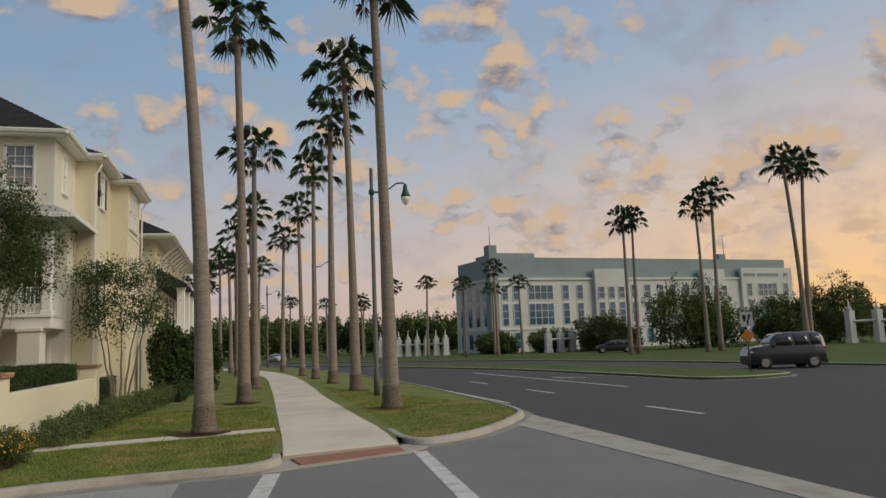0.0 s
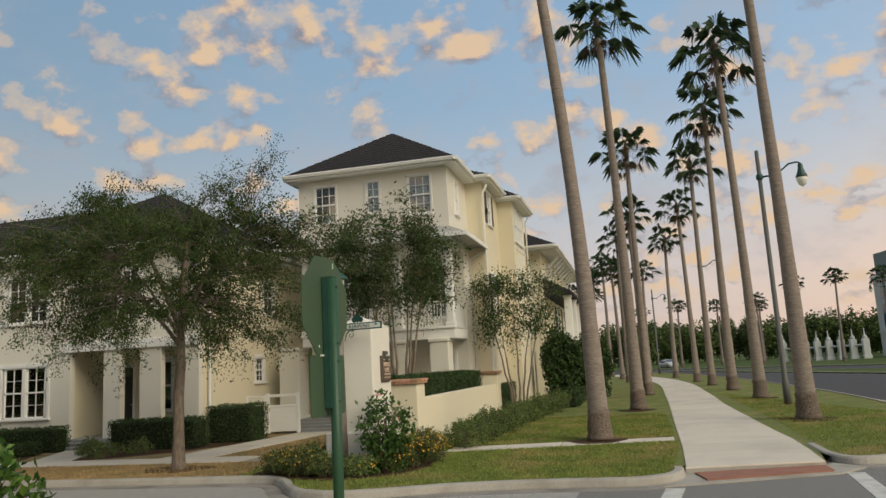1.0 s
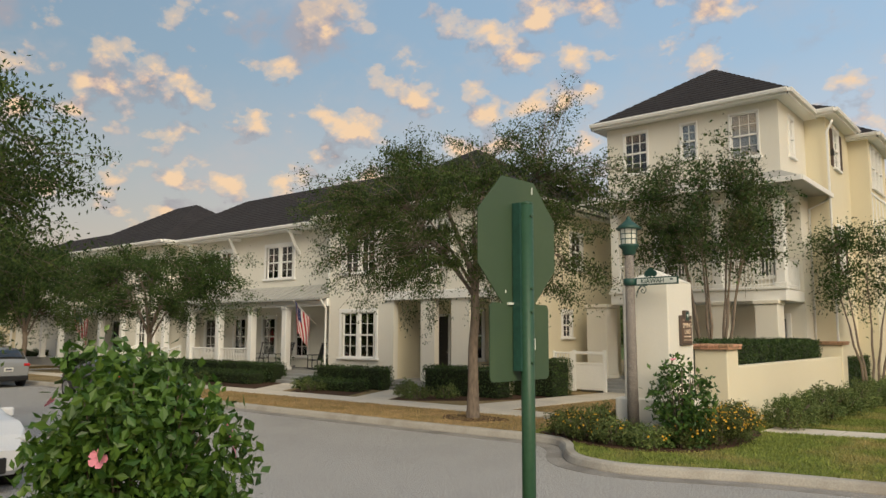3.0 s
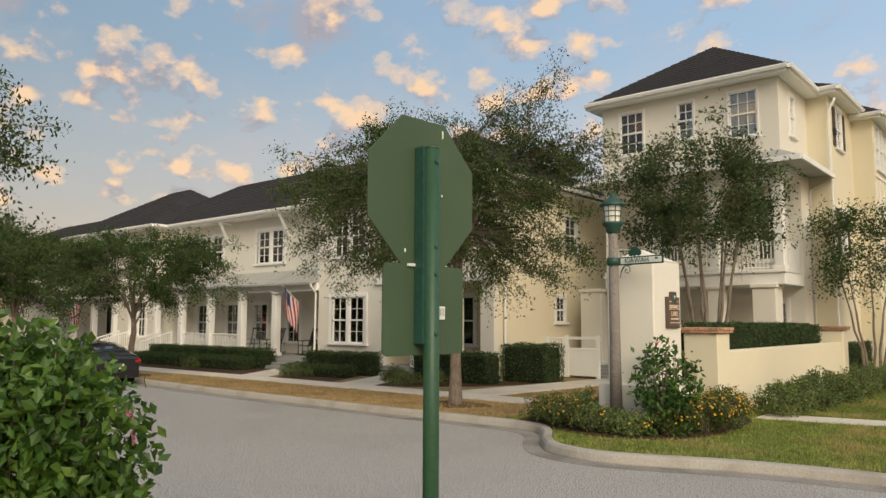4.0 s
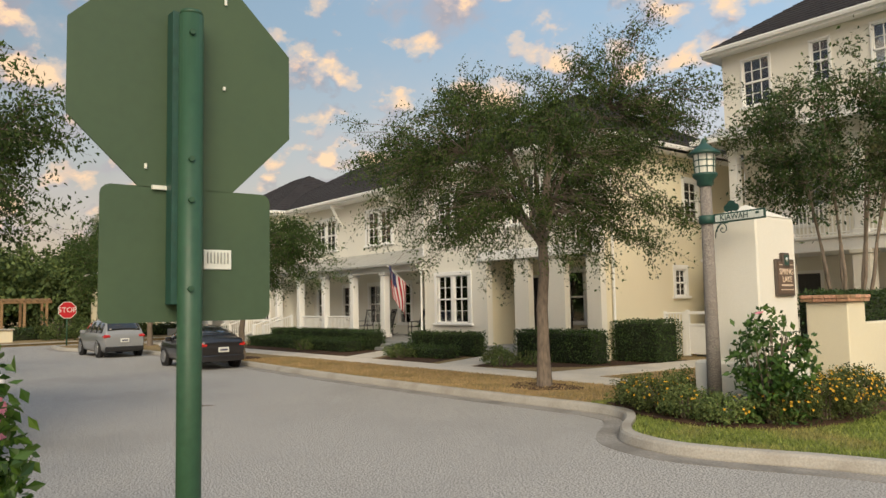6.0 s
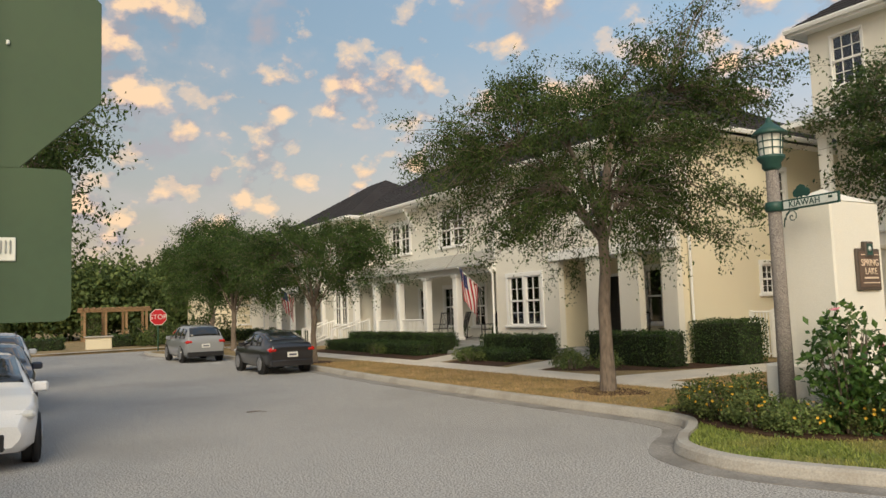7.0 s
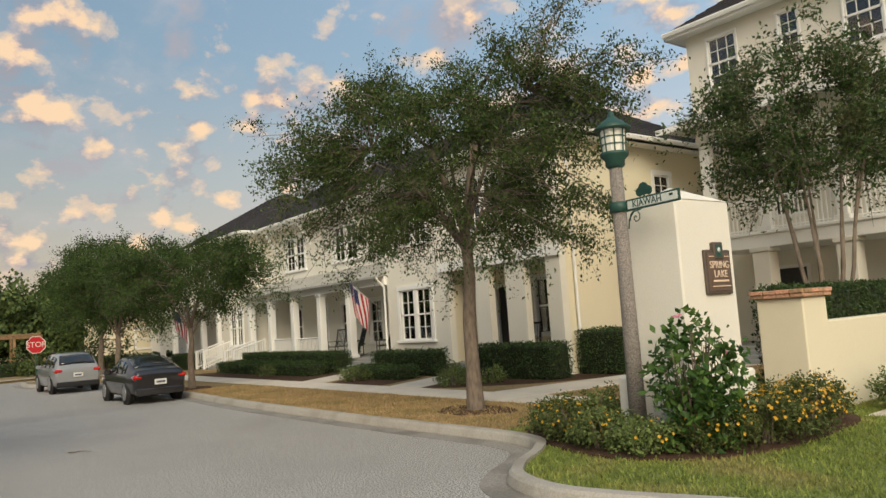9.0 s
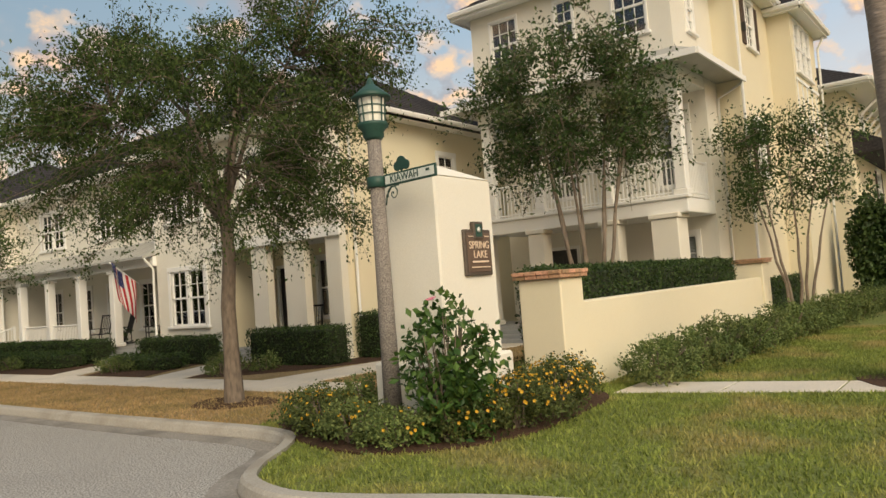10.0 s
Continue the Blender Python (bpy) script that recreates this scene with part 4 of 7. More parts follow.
# The long row of two-storey townhouses
HB = thing("townhouse_row", "cream stucco two-storey townhouses with white porches and dark roof", "house")
FY, UY, PY = 23.8, 24.8, 26.0
bay = [(-21.67, -19.75, 1.22, 3.0), (-21.6, -19.75, 4.6, 6.2), (-17.6, -16.0, 4.6, 6.2)]
entry = [(-18.8, -17.42, 0.4, 3.45), (-16.75, -15.97, 0.4, 3.45), (-15.15, -14.25, 0.4, 3.45)]
bm = bmesh.new()
wall_panel(bm, "y", FY, 0.25, -22.45, -13.7, 0.12, 6.85, bay + entry)
part("wall", bm, STUCCO_PALE, HB, "pale cream stucco front wall")
bm = bmesh.new()
wall_panel(bm, "x", -22.45, 0.25, FY + 0.25, PY, 0.12, 6.85)
part("wall", bm, STUCCO_PALE, HB, "pale cream stucco front wall")
bm = bmesh.new()
wall_panel(bm, "x", -13.95, 0.25, FY + 0.25, 32.5, 0.12, 6.85, [(27.7, 28.3, 2.05, 2.95), (28.4, 29.2, 4.7, 6.0)])
part("wall", bm, STUCCO, HB, "warm cream stucco side wall")
bm = bmesh.new()
wall_panel(bm, "y", 32.25, 0.25, -60, -13.95, 0.12, 6.85)
part("wall", bm, STUCCO, HB, "warm cream stucco side wall")
bm = bmesh.new()
wall_panel(bm, "y", PY, 0.25, -19.2, -13.95, 0.12, 3.6, [(-18.85, -17.85, 0.45, 2.9), (-16.95, -16.2, 1.2, 3.0)])
part("wall", bm, STUCCO, HB, "warm cream stucco side wall")
bm = bmesh.new()
wall_panel(bm, "x", -19.16, 0.2, FY + 0.25, PY, 0.12, 3.6)
part("wall", bm, STUCCO, HB, "warm cream stucco side wall")
window(HB, facing("x", -13.7, 1, 28.0, 2.05), 0.6, 0.9, 0.6)
window(HB, facing("x", -13.7, 1, 28.8, 4.7), 0.8, 1.3, 0.6)
for u0, u1, z0, z1 in bay:
    window(HB, facing("y", FY, -1, (u0 + u1) / 2, z0), u1 - u0, z1 - z0, 0.5, leafs=2, rows=2)
door(HB, facing("y", PY, -1, -18.35, 0.45), 0.95, 2.4)
window(HB, facing("y", PY, -1, -16.57, 1.2), 0.72, 1.8, 0, cols=1, rows=1)
bm = bmesh.new()
quad_box(bm, -19.1, -13.96, FY + 0.26, PY - 0.002, 3.5, 3.6)
part("porch_ceiling", bm, WHITE, HB)
bm = bmesh.new()
quad_box(bm, -19.0, -13.96, FY - 0.15, PY - 0.002, 0.1, 0.44)
part("porch_floor", bm, FLOOR_GREY, HB, "grey entrance porch floor")
bm = bmesh.new()
soft_box(bm, -19.2, -13.6, FY - 0.1, FY - 0.002, 3.42, 3.75, 0.02)
part("porch_beam", bm, WHITE, HB)
steps(HB, -19.0, -17.5, FY - 0.15, 0.14, 0.44, 2)
# middle unit: deep porch under a metal roof
pw = [(-34.8, -33.85, 1.1, 2.9), (-32.15, -31.2, 1.1, 2.9), (-29.75, -28.8, 1.1, 2.9), (-27.25, -26.35, 1.1, 2.9), (-24.8, -23.9, 1.1, 2.9)]
bm = bmesh.new()
wall_panel(bm, "y", PY, 0.25, -35.3, -22.45, 0.12, 3.9, pw)
part("wall", bm, STUCCO_PALE, HB, "pale cream stucco wall behind the porch")
uw = [(-28.05, -26.05, 4.7, 6.2), (-32.85, -30.85, 4.7, 6.2)]
bm = bmesh.new()
wall_panel(bm, "y", UY, 0.25, -35.3, -22.45, 3.9, 6.85, uw)
part("wall", bm, STUCCO_PALE, HB, "pale cream stucco wall behind the porch")
for u0, u1, z0, z1 in pw:
    window(HB, facing("y", PY, -1, (u0 + u1) / 2, z0), u1 - u0, z1 - z0, 0.3)
for u0, u1, z0, z1 in uw:
    window(HB, facing("y", UY, -1, (u0 + u1) / 2, z0), u1 - u0, z1 - z0, 0.45, leafs=2)
bm = bmesh.new()
quad_box(bm, -35.2, -22.47, FY - 0.1, PY - 0.002, 0.1, 0.6)
part("porch_floor", bm, FLOOR_GREY, HB, "raised grey porch floor")
bm = bmesh.new()
quad_box(bm, -35.2, -22.47, FY - 0.12, FY + 0.2, 3.3, 3.62)
quad_box(bm, -35.2, -22.47, FY + 0.2, PY - 0.002, 3.52, 3.6)
part("porch_beam", bm, WHITE, HB, "white porch beam and ceiling")
bm = bmesh.new()
vs = [bm.verts.new(p) for p in ((-35.3, FY - 0.5, 3.62), (-22.46, FY - 0.5, 3.62), (-22.46, UY - 0.002, 4.3), (-35.3, UY - 0.002, 4.3), (-35.3, FY - 0.5, 3.55), (-22.46, FY - 0.5, 3.55), (-22.46, UY - 0.002, 3.9), (-35.3, UY - 0.002, 3.9))]
for q in ((0, 1, 2, 3), (4, 5, 1, 0), (7, 6, 5, 4), (1, 5, 6, 2), (0, 3, 7, 4)):
    bm.faces.new([vs[k] for k in q])
for k in range(32):
    x = -35.2 + k * 0.4
    quad_box(bm, x, x + 0.03, 0, 1.45, 0, 0.035, Matrix.Translation((0, FY - 0.5, 3.625)) @ Matrix.Rotation(math.atan2(0.68, 1.5), 4, "X"))
part("porch_roof", bm, METAL_ROOF, HB, "pale standing-seam metal porch roof")
for x in (-35.05, -32.65, -30.18, -27.65, -25.2):
    column(HB, x, FY, 0.6, 3.31, 0.3)
for p, q in (((-32.5, FY, 0.6), (-30.33, FY, 0.6)), ((-30.03, FY, 0.6), (-27.8, FY, 0.6))):
    railing(HB, p, q, 0.85)
steps(HB, -24.85, -22.9, FY - 0.1, 0.14, 0.6, 3)
for x in (-30.2, -25.6, -23.4, -33.8):
    bm = bmesh.new()
    tube(bm, [(x, UY, 5.75), (x, UY - 0.28, 6.1), (x, UY - 0.62, 6.72)], [0.07, 0.07, 0.07], 4, False)
    quad_box(bm, x - 0.07, x + 0.07, UY - 0.7, UY, 6.66, 6.78)
    part("eave_bracket", bm, WHITE, HB, "white timber eaves bracket")
# western unit: second bay and porch
bay2 = [(-37.9, -36.2, 1.25, 3.05), (-37.9, -36.2, 4.6, 6.2)]
bm = bmesh.new()
wall_panel(bm, "y", FY, 0.25, -39.2, -35.3, 0.12, 6.85, bay2)
part("wall", bm, STUCCO_PALE, HB, "pale cream stucco front wall")
bm = bmesh.new()
wall_panel(bm, "x", -35.55, 0.25, FY + 0.25, PY, 0.12, 6.85)
part("wall", bm, STUCCO_PALE, HB, "pale cream stucco front wall")
bm = bmesh.new()
wall_panel(bm, "y", PY, 0.25, -60, -39.2, 0.12, 3.9, [(-42.1, -41.2, 1.05, 2.9), (-45, -44, 0.6, 2.9)])
part("wall", bm, STUCCO_PALE, HB, "pale cream stucco front wall")
bm = bmesh.new()
wall_panel(bm, "y", UY, 0.25, -60, -39.2, 3.9, 6.85, [(-43.6, -41.6, 4.65, 6.2), (-48.6, -46.6, 4.65, 6.2)])
part("wall", bm, STUCCO_PALE, HB, "pale cream stucco front wall")
for u0, u1, z0, z1 in bay2:
    window(HB, facing("y", FY, -1, (u0 + u1) / 2, z0), u1 - u0, z1 - z0, 0.35, leafs=2)
window(HB, facing("y", PY, -1, -41.65, 1.05), 0.9, 1.85, 0.3)
door(HB, facing("y", PY, -1, -44.5, 0.6), 1.0, 2.25)
for u in (-42.6, -47.6):
    window(HB, facing("y", UY, -1, u, 4.65), 2.0, 1.55, 0.45, leafs=2)
bm = bmesh.new()
quad_box(bm, -52, -39.22, FY - 0.1, PY - 0.002, 0.1, 0.6)
part("porch_floor", bm, FLOOR_GREY, HB, "raised grey porch floor")
bm = bmesh.new()
quad_box(bm, -52, -39.22, FY - 0.5, PY - 0.002, 3.3, 3.62)
part("porch_beam", bm, WHITE, HB)
for x in (-39.5, -42.0, -44.6, -47.2, -49.8):
    column(HB, x, FY, 0.6, 3.3, 0.3)
for p, q in (((-39.0, 22.3, 0.14), (-39.0, FY, 0.6)), ((-37.9, 22.3, 0.14), (-37.9, FY, 0.6)), ((-34.7, 22.2, 0.14), (-34.7, FY, 0.6)), ((-33.6, 22.2, 0.14), (-33.6, FY, 0.6))):
    railing(HB, p, q, 0.9)
steps(HB, -34.65, -33.65, FY - 0.1, 0.14, 0.6, 4)
steps(HB, -38.95, -37.95, FY - 0.1, 0.14, 0.6, 4)
hip_roof(HB, -38.9, -13.7, 24.6, 32.5, 6.85, 2.75, 0.55)
hip_roof(HB, -22.45, -13.7, FY, 32.5, 6.853, 3.05, 0.55)
hip_roof(HB, -46, -35.3, FY, 32.5, 6.856, 3.0, 0.55)
hip_roof(HB, -62, -45.0, UY, 32.5, 6.85, 2.2, 0.55)
downspout(HB, -22.6, FY + 0.1, 3.7, 6.85, -0.1, -0.5)
downspout(HB, -22.6, FY - 0.05, 0.15, 3.6, 0.1, -0.4)
downspout(HB, -13.6, 24.3, 0.15, 6.8, 0.45, 0.0)

# The house further up the main road
HC = thing("far_house", "cream stucco house with bracketed dark roof and side porch", "house")
cw = [(45.5, 46.6, 6.9, 7.9), (49, 50.2, 4.0, 5.6), (53, 54.2, 4.0, 5.6)]
bm = bmesh.new()
wall_panel(bm, "x", -4.40, 0.25, 42.5, 60, 0.12, 8.35, cw)
part("wall", bm, STUCCO, HC, "warm cream stucco wall")
bm = bmesh.new()
wall_panel(bm, "y", 42.5, 0.25, -14, -4.40, 0.12, 8.35)
part("wall", bm, STUCCO, HC, "warm cream stucco wall")
bm = bmesh.new()
wall_panel(bm, "y", 59.75, 0.25, -14, -4.40, 0.12, 8.35)
part("wall", bm, STUCCO, HC, "warm cream stucco wall")
bm = bmesh.new()
wall_panel(bm, "x", -14, 0.25, 42.75, 59.75, 0.12, 8.35)
part("wall", bm, STUCCO, HC, "warm cream stucco wall")
for u0, u1, z0, z1 in cw:
    window(HC, facing("x", -4.15, 1, (u0 + u1) / 2, z0), u1 - u0, z1 - z0, 0.4, shutters=z0 < 5)
hip_roof(HC, -14, -4.15, 42.5, 60, 8.35, 3.3, 0.95)
for k in range(9):
    bm = bmesh.new()
    y = 45 + k * 1.5
    tube(bm, [(-4.15, y, 7.5), (-3.75, y, 7.9), (-3.3, y, 8.3)], [0.07] * 3, 4, False)
    part("eave_bracket", bm, WHITE, HC)
bm = bmesh.new()
vs = [bm.verts.new(p) for p in ((-2.6, 43, 6.0), (-2.6, 60.5, 6.0), (-4.15, 60.5, 6.85), (-4.15, 43, 6.85), (-2.6, 43, 5.85), (-2.6, 60.5, 5.85), (-4.15, 60.5, 5.85), (-4.15, 43, 5.85))]
for q in ((0, 1, 2, 3), (0, 1, 5, 4), (4, 5, 6, 7), (0, 4, 7, 3), (1, 5, 6, 2)):
    bm.faces.new([vs[k] for k in q])
part("porch_roof", bm, SHINGLE, HC, "dark porch roof along the side")
for y in (44, 47.5, 51, 54.5, 59):
    column(HC, -2.95, y, 0.12, 5.86, 0.4)
bm = bmesh.new()
soft_box(bm, -4.14, -2.8, 43.3, 60, 3.1, 3.4, 0.02)
part("balcony", bm, WHITE, HC, "white balcony floor")


# ---- corner monument: pillar, garden wall, lamp, signs ----
def lettering(text, size, m, mat, parent, depth=0.004):
    cu = bpy.data.curves.new("lettering", "FONT")
    cu.body, cu.size, cu.extrude, cu.align_x, cu.align_y = text, size, depth, "CENTER", "CENTER"
    cu.materials.append(mat)
    ob = new("lettering", cu)
    ob.parent, ob.matrix_basis = parent, m
    return ob


def bars(parent, m, w, h, mat, name="bar"):
    bm = bmesh.new()
    soft_box(bm, -w / 2, w / 2, -h / 2, h / 2, 0, 0.006, 0.002, m)
    return part(name, bm, mat, parent)


def monument(x0, x1, y0, y1, group):
    p = thing("entrance_pillar", "cream stucco entrance pillar with pyramid cap and plinth", "pillar", group)
    bm = bmesh.new()
    cx, cy = (x0 + x1) / 2, (y0 + y1) / 2
    soft_box(bm, x0, x1, y0, y1, 0.9, 3.2, 0.025)
    part("shaft", bm, STUCCO_PALE, p)
    bm = bmesh.new()
    soft_box(bm, x0 - 0.16, x1 + 0.1, y0 - 0.1, y1 + 0.1, 0.05, 0.93, 0.03)
    part("plinth", bm, STUCCO_PALE, p)
    bm = bmesh.new()
    lo = [bm.verts.new((x, y, 3.2)) for x, y in ((x0, y0), (x1, y0), (x1, y1), (x0, y1))]
    top = bm.verts.new((cx, cy, 3.45))
    for k in range(4):
        bm.faces.new((lo[k], lo[(k + 1) % 4], top))
    bm.faces.new(lo[::-1])
    part("cap", bm, STUCCO_PALE, p)
    return p


monument(-5.98, -5.03, 16.87, 18.08, "street entrance pillars")
monument(-7.6, -6.4, 4.3, 5.52, "street entrance pillars")
pl = thing("name_plaque", "dark brown framed plaque with cream lettering on the pillar", "sign")
bm = bmesh.new()
soft_box(bm, -5.03, -4.985, 17.34, 17.93, 1.94, 2.53, 0.012)
part("frame", bm, SIGN_BROWN, pl)
bm = bmesh.new()
soft_box(bm, -4.99, -4.975, 17.385, 17.885, 1.985, 2.485, 0.004)
part("face", bm, SIGN_FACE, pl)
bm = bmesh.new()
soft_box(bm, -5.03, -4.96, 17.53, 17.74, 2.40, 2.63, 0.012)
em = part("emblem", bm, SIGN_BROWN, pl, "small framed green emblem")
bm = bmesh.new()
soft_box(bm, -4.962, -4.955, 17.565, 17.705, 2.435, 2.595, 0.003)
part("emblem_field", bm, GREEN_LAMP, em)
bm = bmesh.new()
lathe(bm, [(0.012, 0), (0.042, 0.004), (0.0, 0.008)], 7, pose(-4.956, 17.63, 2.52, 0, 90, 0))
part("emblem_mark", bm, SIGN_WHITE, em)
face_m = lambda y, z: Matrix(((0, 0, 1, -4.97), (1, 0, 0, y), (0, 1, 0, z), (0, 0, 0, 1)))
lettering("SPRING", 0.135, face_m(17.635, 2.325), SIGN_CREAM, pl)
lettering("LAKE", 0.135, face_m(17.65, 2.205), SIGN_CREAM, pl)
bars(pl, face_m(17.64, 2.115), 0.36, 0.026, SIGN_CREAM)
bars(pl, face_m(17.64, 2.045), 0.42, 0.014, SIGN_CREAM)
bars(pl, face_m(17.46, 2.44), 0.11, 0.012, SIGN_CREAM)
bars(pl, face_m(17.81, 2.44), 0.11, 0.012, SIGN_CREAM)

gw = thing("garden_wall", "low cream stucco garden wall with brick-capped piers", "wall")
bm = bmesh.new()
soft_box(bm, -5.15, -4.85, 20.08, 30.4, 0.0, 1.45, 0.02)
part("wall", bm, STUCCO, gw)
for y0, y1 in ((19.38, 20.08), (30.4, 31.1)):
    bm = bmesh.new()
    soft_box(bm, -5.52, -4.8, y0, y1, 0.0, 1.83, 0.02)
    pier = part("pier", bm, STUCCO, gw)
    n = 0
    for row, z in enumerate((1.833, 1.893)):
        for side in range(4):
            for k in range(4):
                a = -0.41 + row * 0.0 + k * 0.205
                t = bmesh.new()
                w, e = (0.42 + 0.02 * row, 0.19)
                soft_box(t, a, a + 0.195, 0.28, w - 0.0, z, z + 0.058, 0.006, Matrix.Translation((-5.16, (y0 + y1) / 2, 0)) @ Matrix.Rotation(side * math.pi / 2, 4, "Z"))
                part("brick", t, BRICK, pier)
    bm = bmesh.new()
    quad_box(bm, -5.43, -4.89, y0 + 0.08, y1 - 0.08, 1.83, 1.945)
    part("mortar", bm, CONCRETE, pier)

lamp = thing("post_lamp", "green lantern on an aggregate post with street sign", "street lamp")
LX, LY = -5.64, 16.52
bm = bmesh.new()
tube(bm, [(LX, LY, 0.1), (LX, LY, 1.5), (LX, LY, 3.77)], [0.115, 0.10, 0.085], 14)
part("pole", bm, POLE_STONE, lamp, "speckled aggregate concrete pole")
bm = bmesh.new()
lathe(bm, [(0.09, 3.86), (0.13, 3.9), (0.13, 3.97), (0.19, 4.03), (0.19, 4.07), (0.15, 4.08)], 16, Matrix.Translation((LX, LY, -0.18)))
part("collar", bm, GREEN_LAMP, lamp)
bm = bmesh.new()
lathe(bm, [(0.145, 4.07), (0.165, 4.38)], 8, Matrix.Translation((LX, LY, -0.18)), False)
gl = part("lantern_glass", bm, FROST, lamp, "frosted lantern glass")
for k in range(8):
    a = k * math.pi / 4
    bm = bmesh.new()
    tube(bm, [(LX + 0.15 * math.cos(a), LY + 0.15 * math.sin(a), 3.88), (LX + 0.172 * math.cos(a), LY + 0.172 * math.sin(a), 4.21)], [0.011, 0.011], 4, False)
    part("mullion", bm, GREEN_LAMP, gl)
bm = bmesh.new()
lathe(bm, [(0.158, 4.17), (0.165, 4.17), (0.166, 4.185), (0.158, 4.185)], 8, Matrix.Translation((LX, LY, -0.18)), False)
lathe(bm, [(0.163, 4.27), (0.170, 4.27), (0.171, 4.285), (0.163, 4.285)], 8, Matrix.Translation((LX, LY, -0.18)), False)
part("band", bm, GREEN_LAMP, gl)
bm = bmesh.new()
lathe(bm, [(0.24, 4.37), (0.25, 4.395), (0.16, 4.47), (0.07, 4.54), (0.05, 4.56), (0.045, 4.59), (0.015, 4.64)], 16, Matrix.Translation((LX, LY, -0.18)))
part("roof", bm, GREEN_LAMP, lamp, "green conical lantern roof")
bm = bmesh.new()
lathe(bm, [(0.10, 3.27), (0.125, 3.28), (0.125, 3.40), (0.10, 3.41)], 14, Matrix.Translation((LX, LY, -0.18)))
part("sign_clamp", bm, GREEN_LAMP, lamp)
SB = pose(LX + 0.12, LY, 3.16, 0, 0, -7)
bm = bmesh.new()
soft_box(bm, 0.0, 0.9, -0.012, 0.012, -0.075, 0.075, 0.006, SB)
blade = part("street_sign", bm, GREEN_LAMP, lamp, "green-framed street name blade with dark letters")
bm = bmesh.new()
soft_box(bm, 0.03, 0.87, -0.015, 0.015, -0.052, 0.052, 0.004, SB)
part("blade_face", bm, SIGN_WHITE, blade)
lettering("KIAWAH", 0.125, SB @ pose(0.37, -0.017, 0.0, 90, 0, 0), GREEN_LAMP, blade)
bars(blade, SB @ pose(0.77, -0.015, 0.02, 90, 0, 0), 0.06, 0.03, GREEN_LAMP)
bm = bmesh.new()
tube(bm, [SB @ Vector((0.05 + 0.085 * k / 10 * math.cos(k * 0.75) + 0.1, 0, -0.17 + 0.085 * k / 10 * math.sin(k * 0.75))) for k in range(14)], [0.008] * 14, 5)
tube(bm, [SB @ Vector((0.01, 0, -0.3)), SB @ Vector((0.03, 0, -0.18)), SB @ Vector((0.12, 0, -0.09)), SB @ Vector((0.25, 0, -0.08))], [0.009] * 4, 5)
part("scroll", bm, GREEN_LAMP, lamp, "curled iron bracket")
bm = bmesh.new()
for cx, cz, r in ((0.32, 0.17, 0.085), (0.25, 0.14, 0.06), (0.40, 0.14, 0.06)):
    lathe(bm, [(r, -0.008), (r, 0.008)], 10, SB @ pose(cx, 0, cz, 90, 0, 0))
quad_box(bm, 0.31, 0.33, -0.008, 0.008, 0.07, 0.17, SB)
part("crest", bm, GREEN_LAMP, lamp, "green tree-shaped metal crest")

# Back of the near stop sign
st = thing("stop_sign", "green painted back of a stop sign on a round post", "road sign")
SX, SY, SR = -1.822, 6.93, 87.0
PX, PY_ = SX + 0.07, SY - 0.012
bm = bmesh.new()
tube(bm, [(PX, PY_, 0.05), (PX, PY_, 2.93)], [0.041, 0.041], 20)
post = part("post", bm, GREEN_PAINT, st, "round green enamelled post")
bm = bmesh.new()
lathe(bm, [(0.041, 2.93), (0.037, 2.945), (0.0, 2.955)], 20, Matrix.Translation((PX, PY_, 0)))
part("post_cap", bm, GREEN_PAINT, st)
SM = pose(SX, SY, 2.714, 0, 0, SR) @ pose(0, 0, 0, 90, 0, 0)
bm = bmesh.new()
R8 = 0.387 / math.cos(math.pi / 8)
oct_ = [(R8 * math.cos(math.pi / 8 + k * math.pi / 4), R8 * math.sin(math.pi / 8 + k * math.pi / 4)) for k in range(8)]
prism(bm, oct_, -0.004, 0.004, SM)
bmesh.ops.bevel(bm, geom=list(bm.edges), offset=0.0015, segments=1, affect="EDGES")
part("octagon", bm, GREEN_BACK, st, "dull green octagonal sign back")
bm = bmesh.new()
rr = [(sx * 0.262 + 0.032 * math.cos(a), sy * 0.199 + 0.032 * math.sin(a)) for sx, sy, a0 in ((1, 1, 0), (-1, 1, 90), (-1, -1, 180), (1, -1, 270)) for a in [radians(a0 + d) for d in (0, 30, 60, 90)]]
prism(bm, rr, -0.004, 0.004, SM @ pose(0.012, -0.613, 0))
part("plate", bm, GREEN_BACK, st, "smaller green supplementary plate")
bm = bmesh.new()
quad_box(bm, SX + 0.006, SX + 0.06, SY - 0.072, SY - 0.03, 1.93, 2.94)
part("rail", bm, GREEN_LAMP, st, "flat mounting rail")
bm = bmesh.new()
quad_box(bm, SX - 0.02, SX + 0.012, SY - 0.12, SY + 0.02, 2.322, 2.336)
part("bracket", bm, SIGN_WHITE, st, "pale metal bracket between the plates")
for z in (1.98, 2.28, 2.42, 2.86):
    bm = bmesh.new()
    lathe(bm, [(0.010, -0.008), (0.010, 0.008)], 6, pose(PX + 0.040, PY_ - 0.012, z, 0, 90, 0))
    part("bolt", bm, GREEN_PAINT, st)
STK = pose(SX + 0.010, SY + 0.108, 2.086, 90, 0, SR)
stick = bars(st, STK, 0.1, 0.07, SIGN_WHITE, "sticker")
for k in range(7):
    bars(st, STK @ pose(-0.036 + k * 0.012, 0.006, 0.0045), 0.005, 0.04, material("sticker_grey", (0.35, 0.37, 0.35), 0.6, 60, 0.2), "sticker_print")
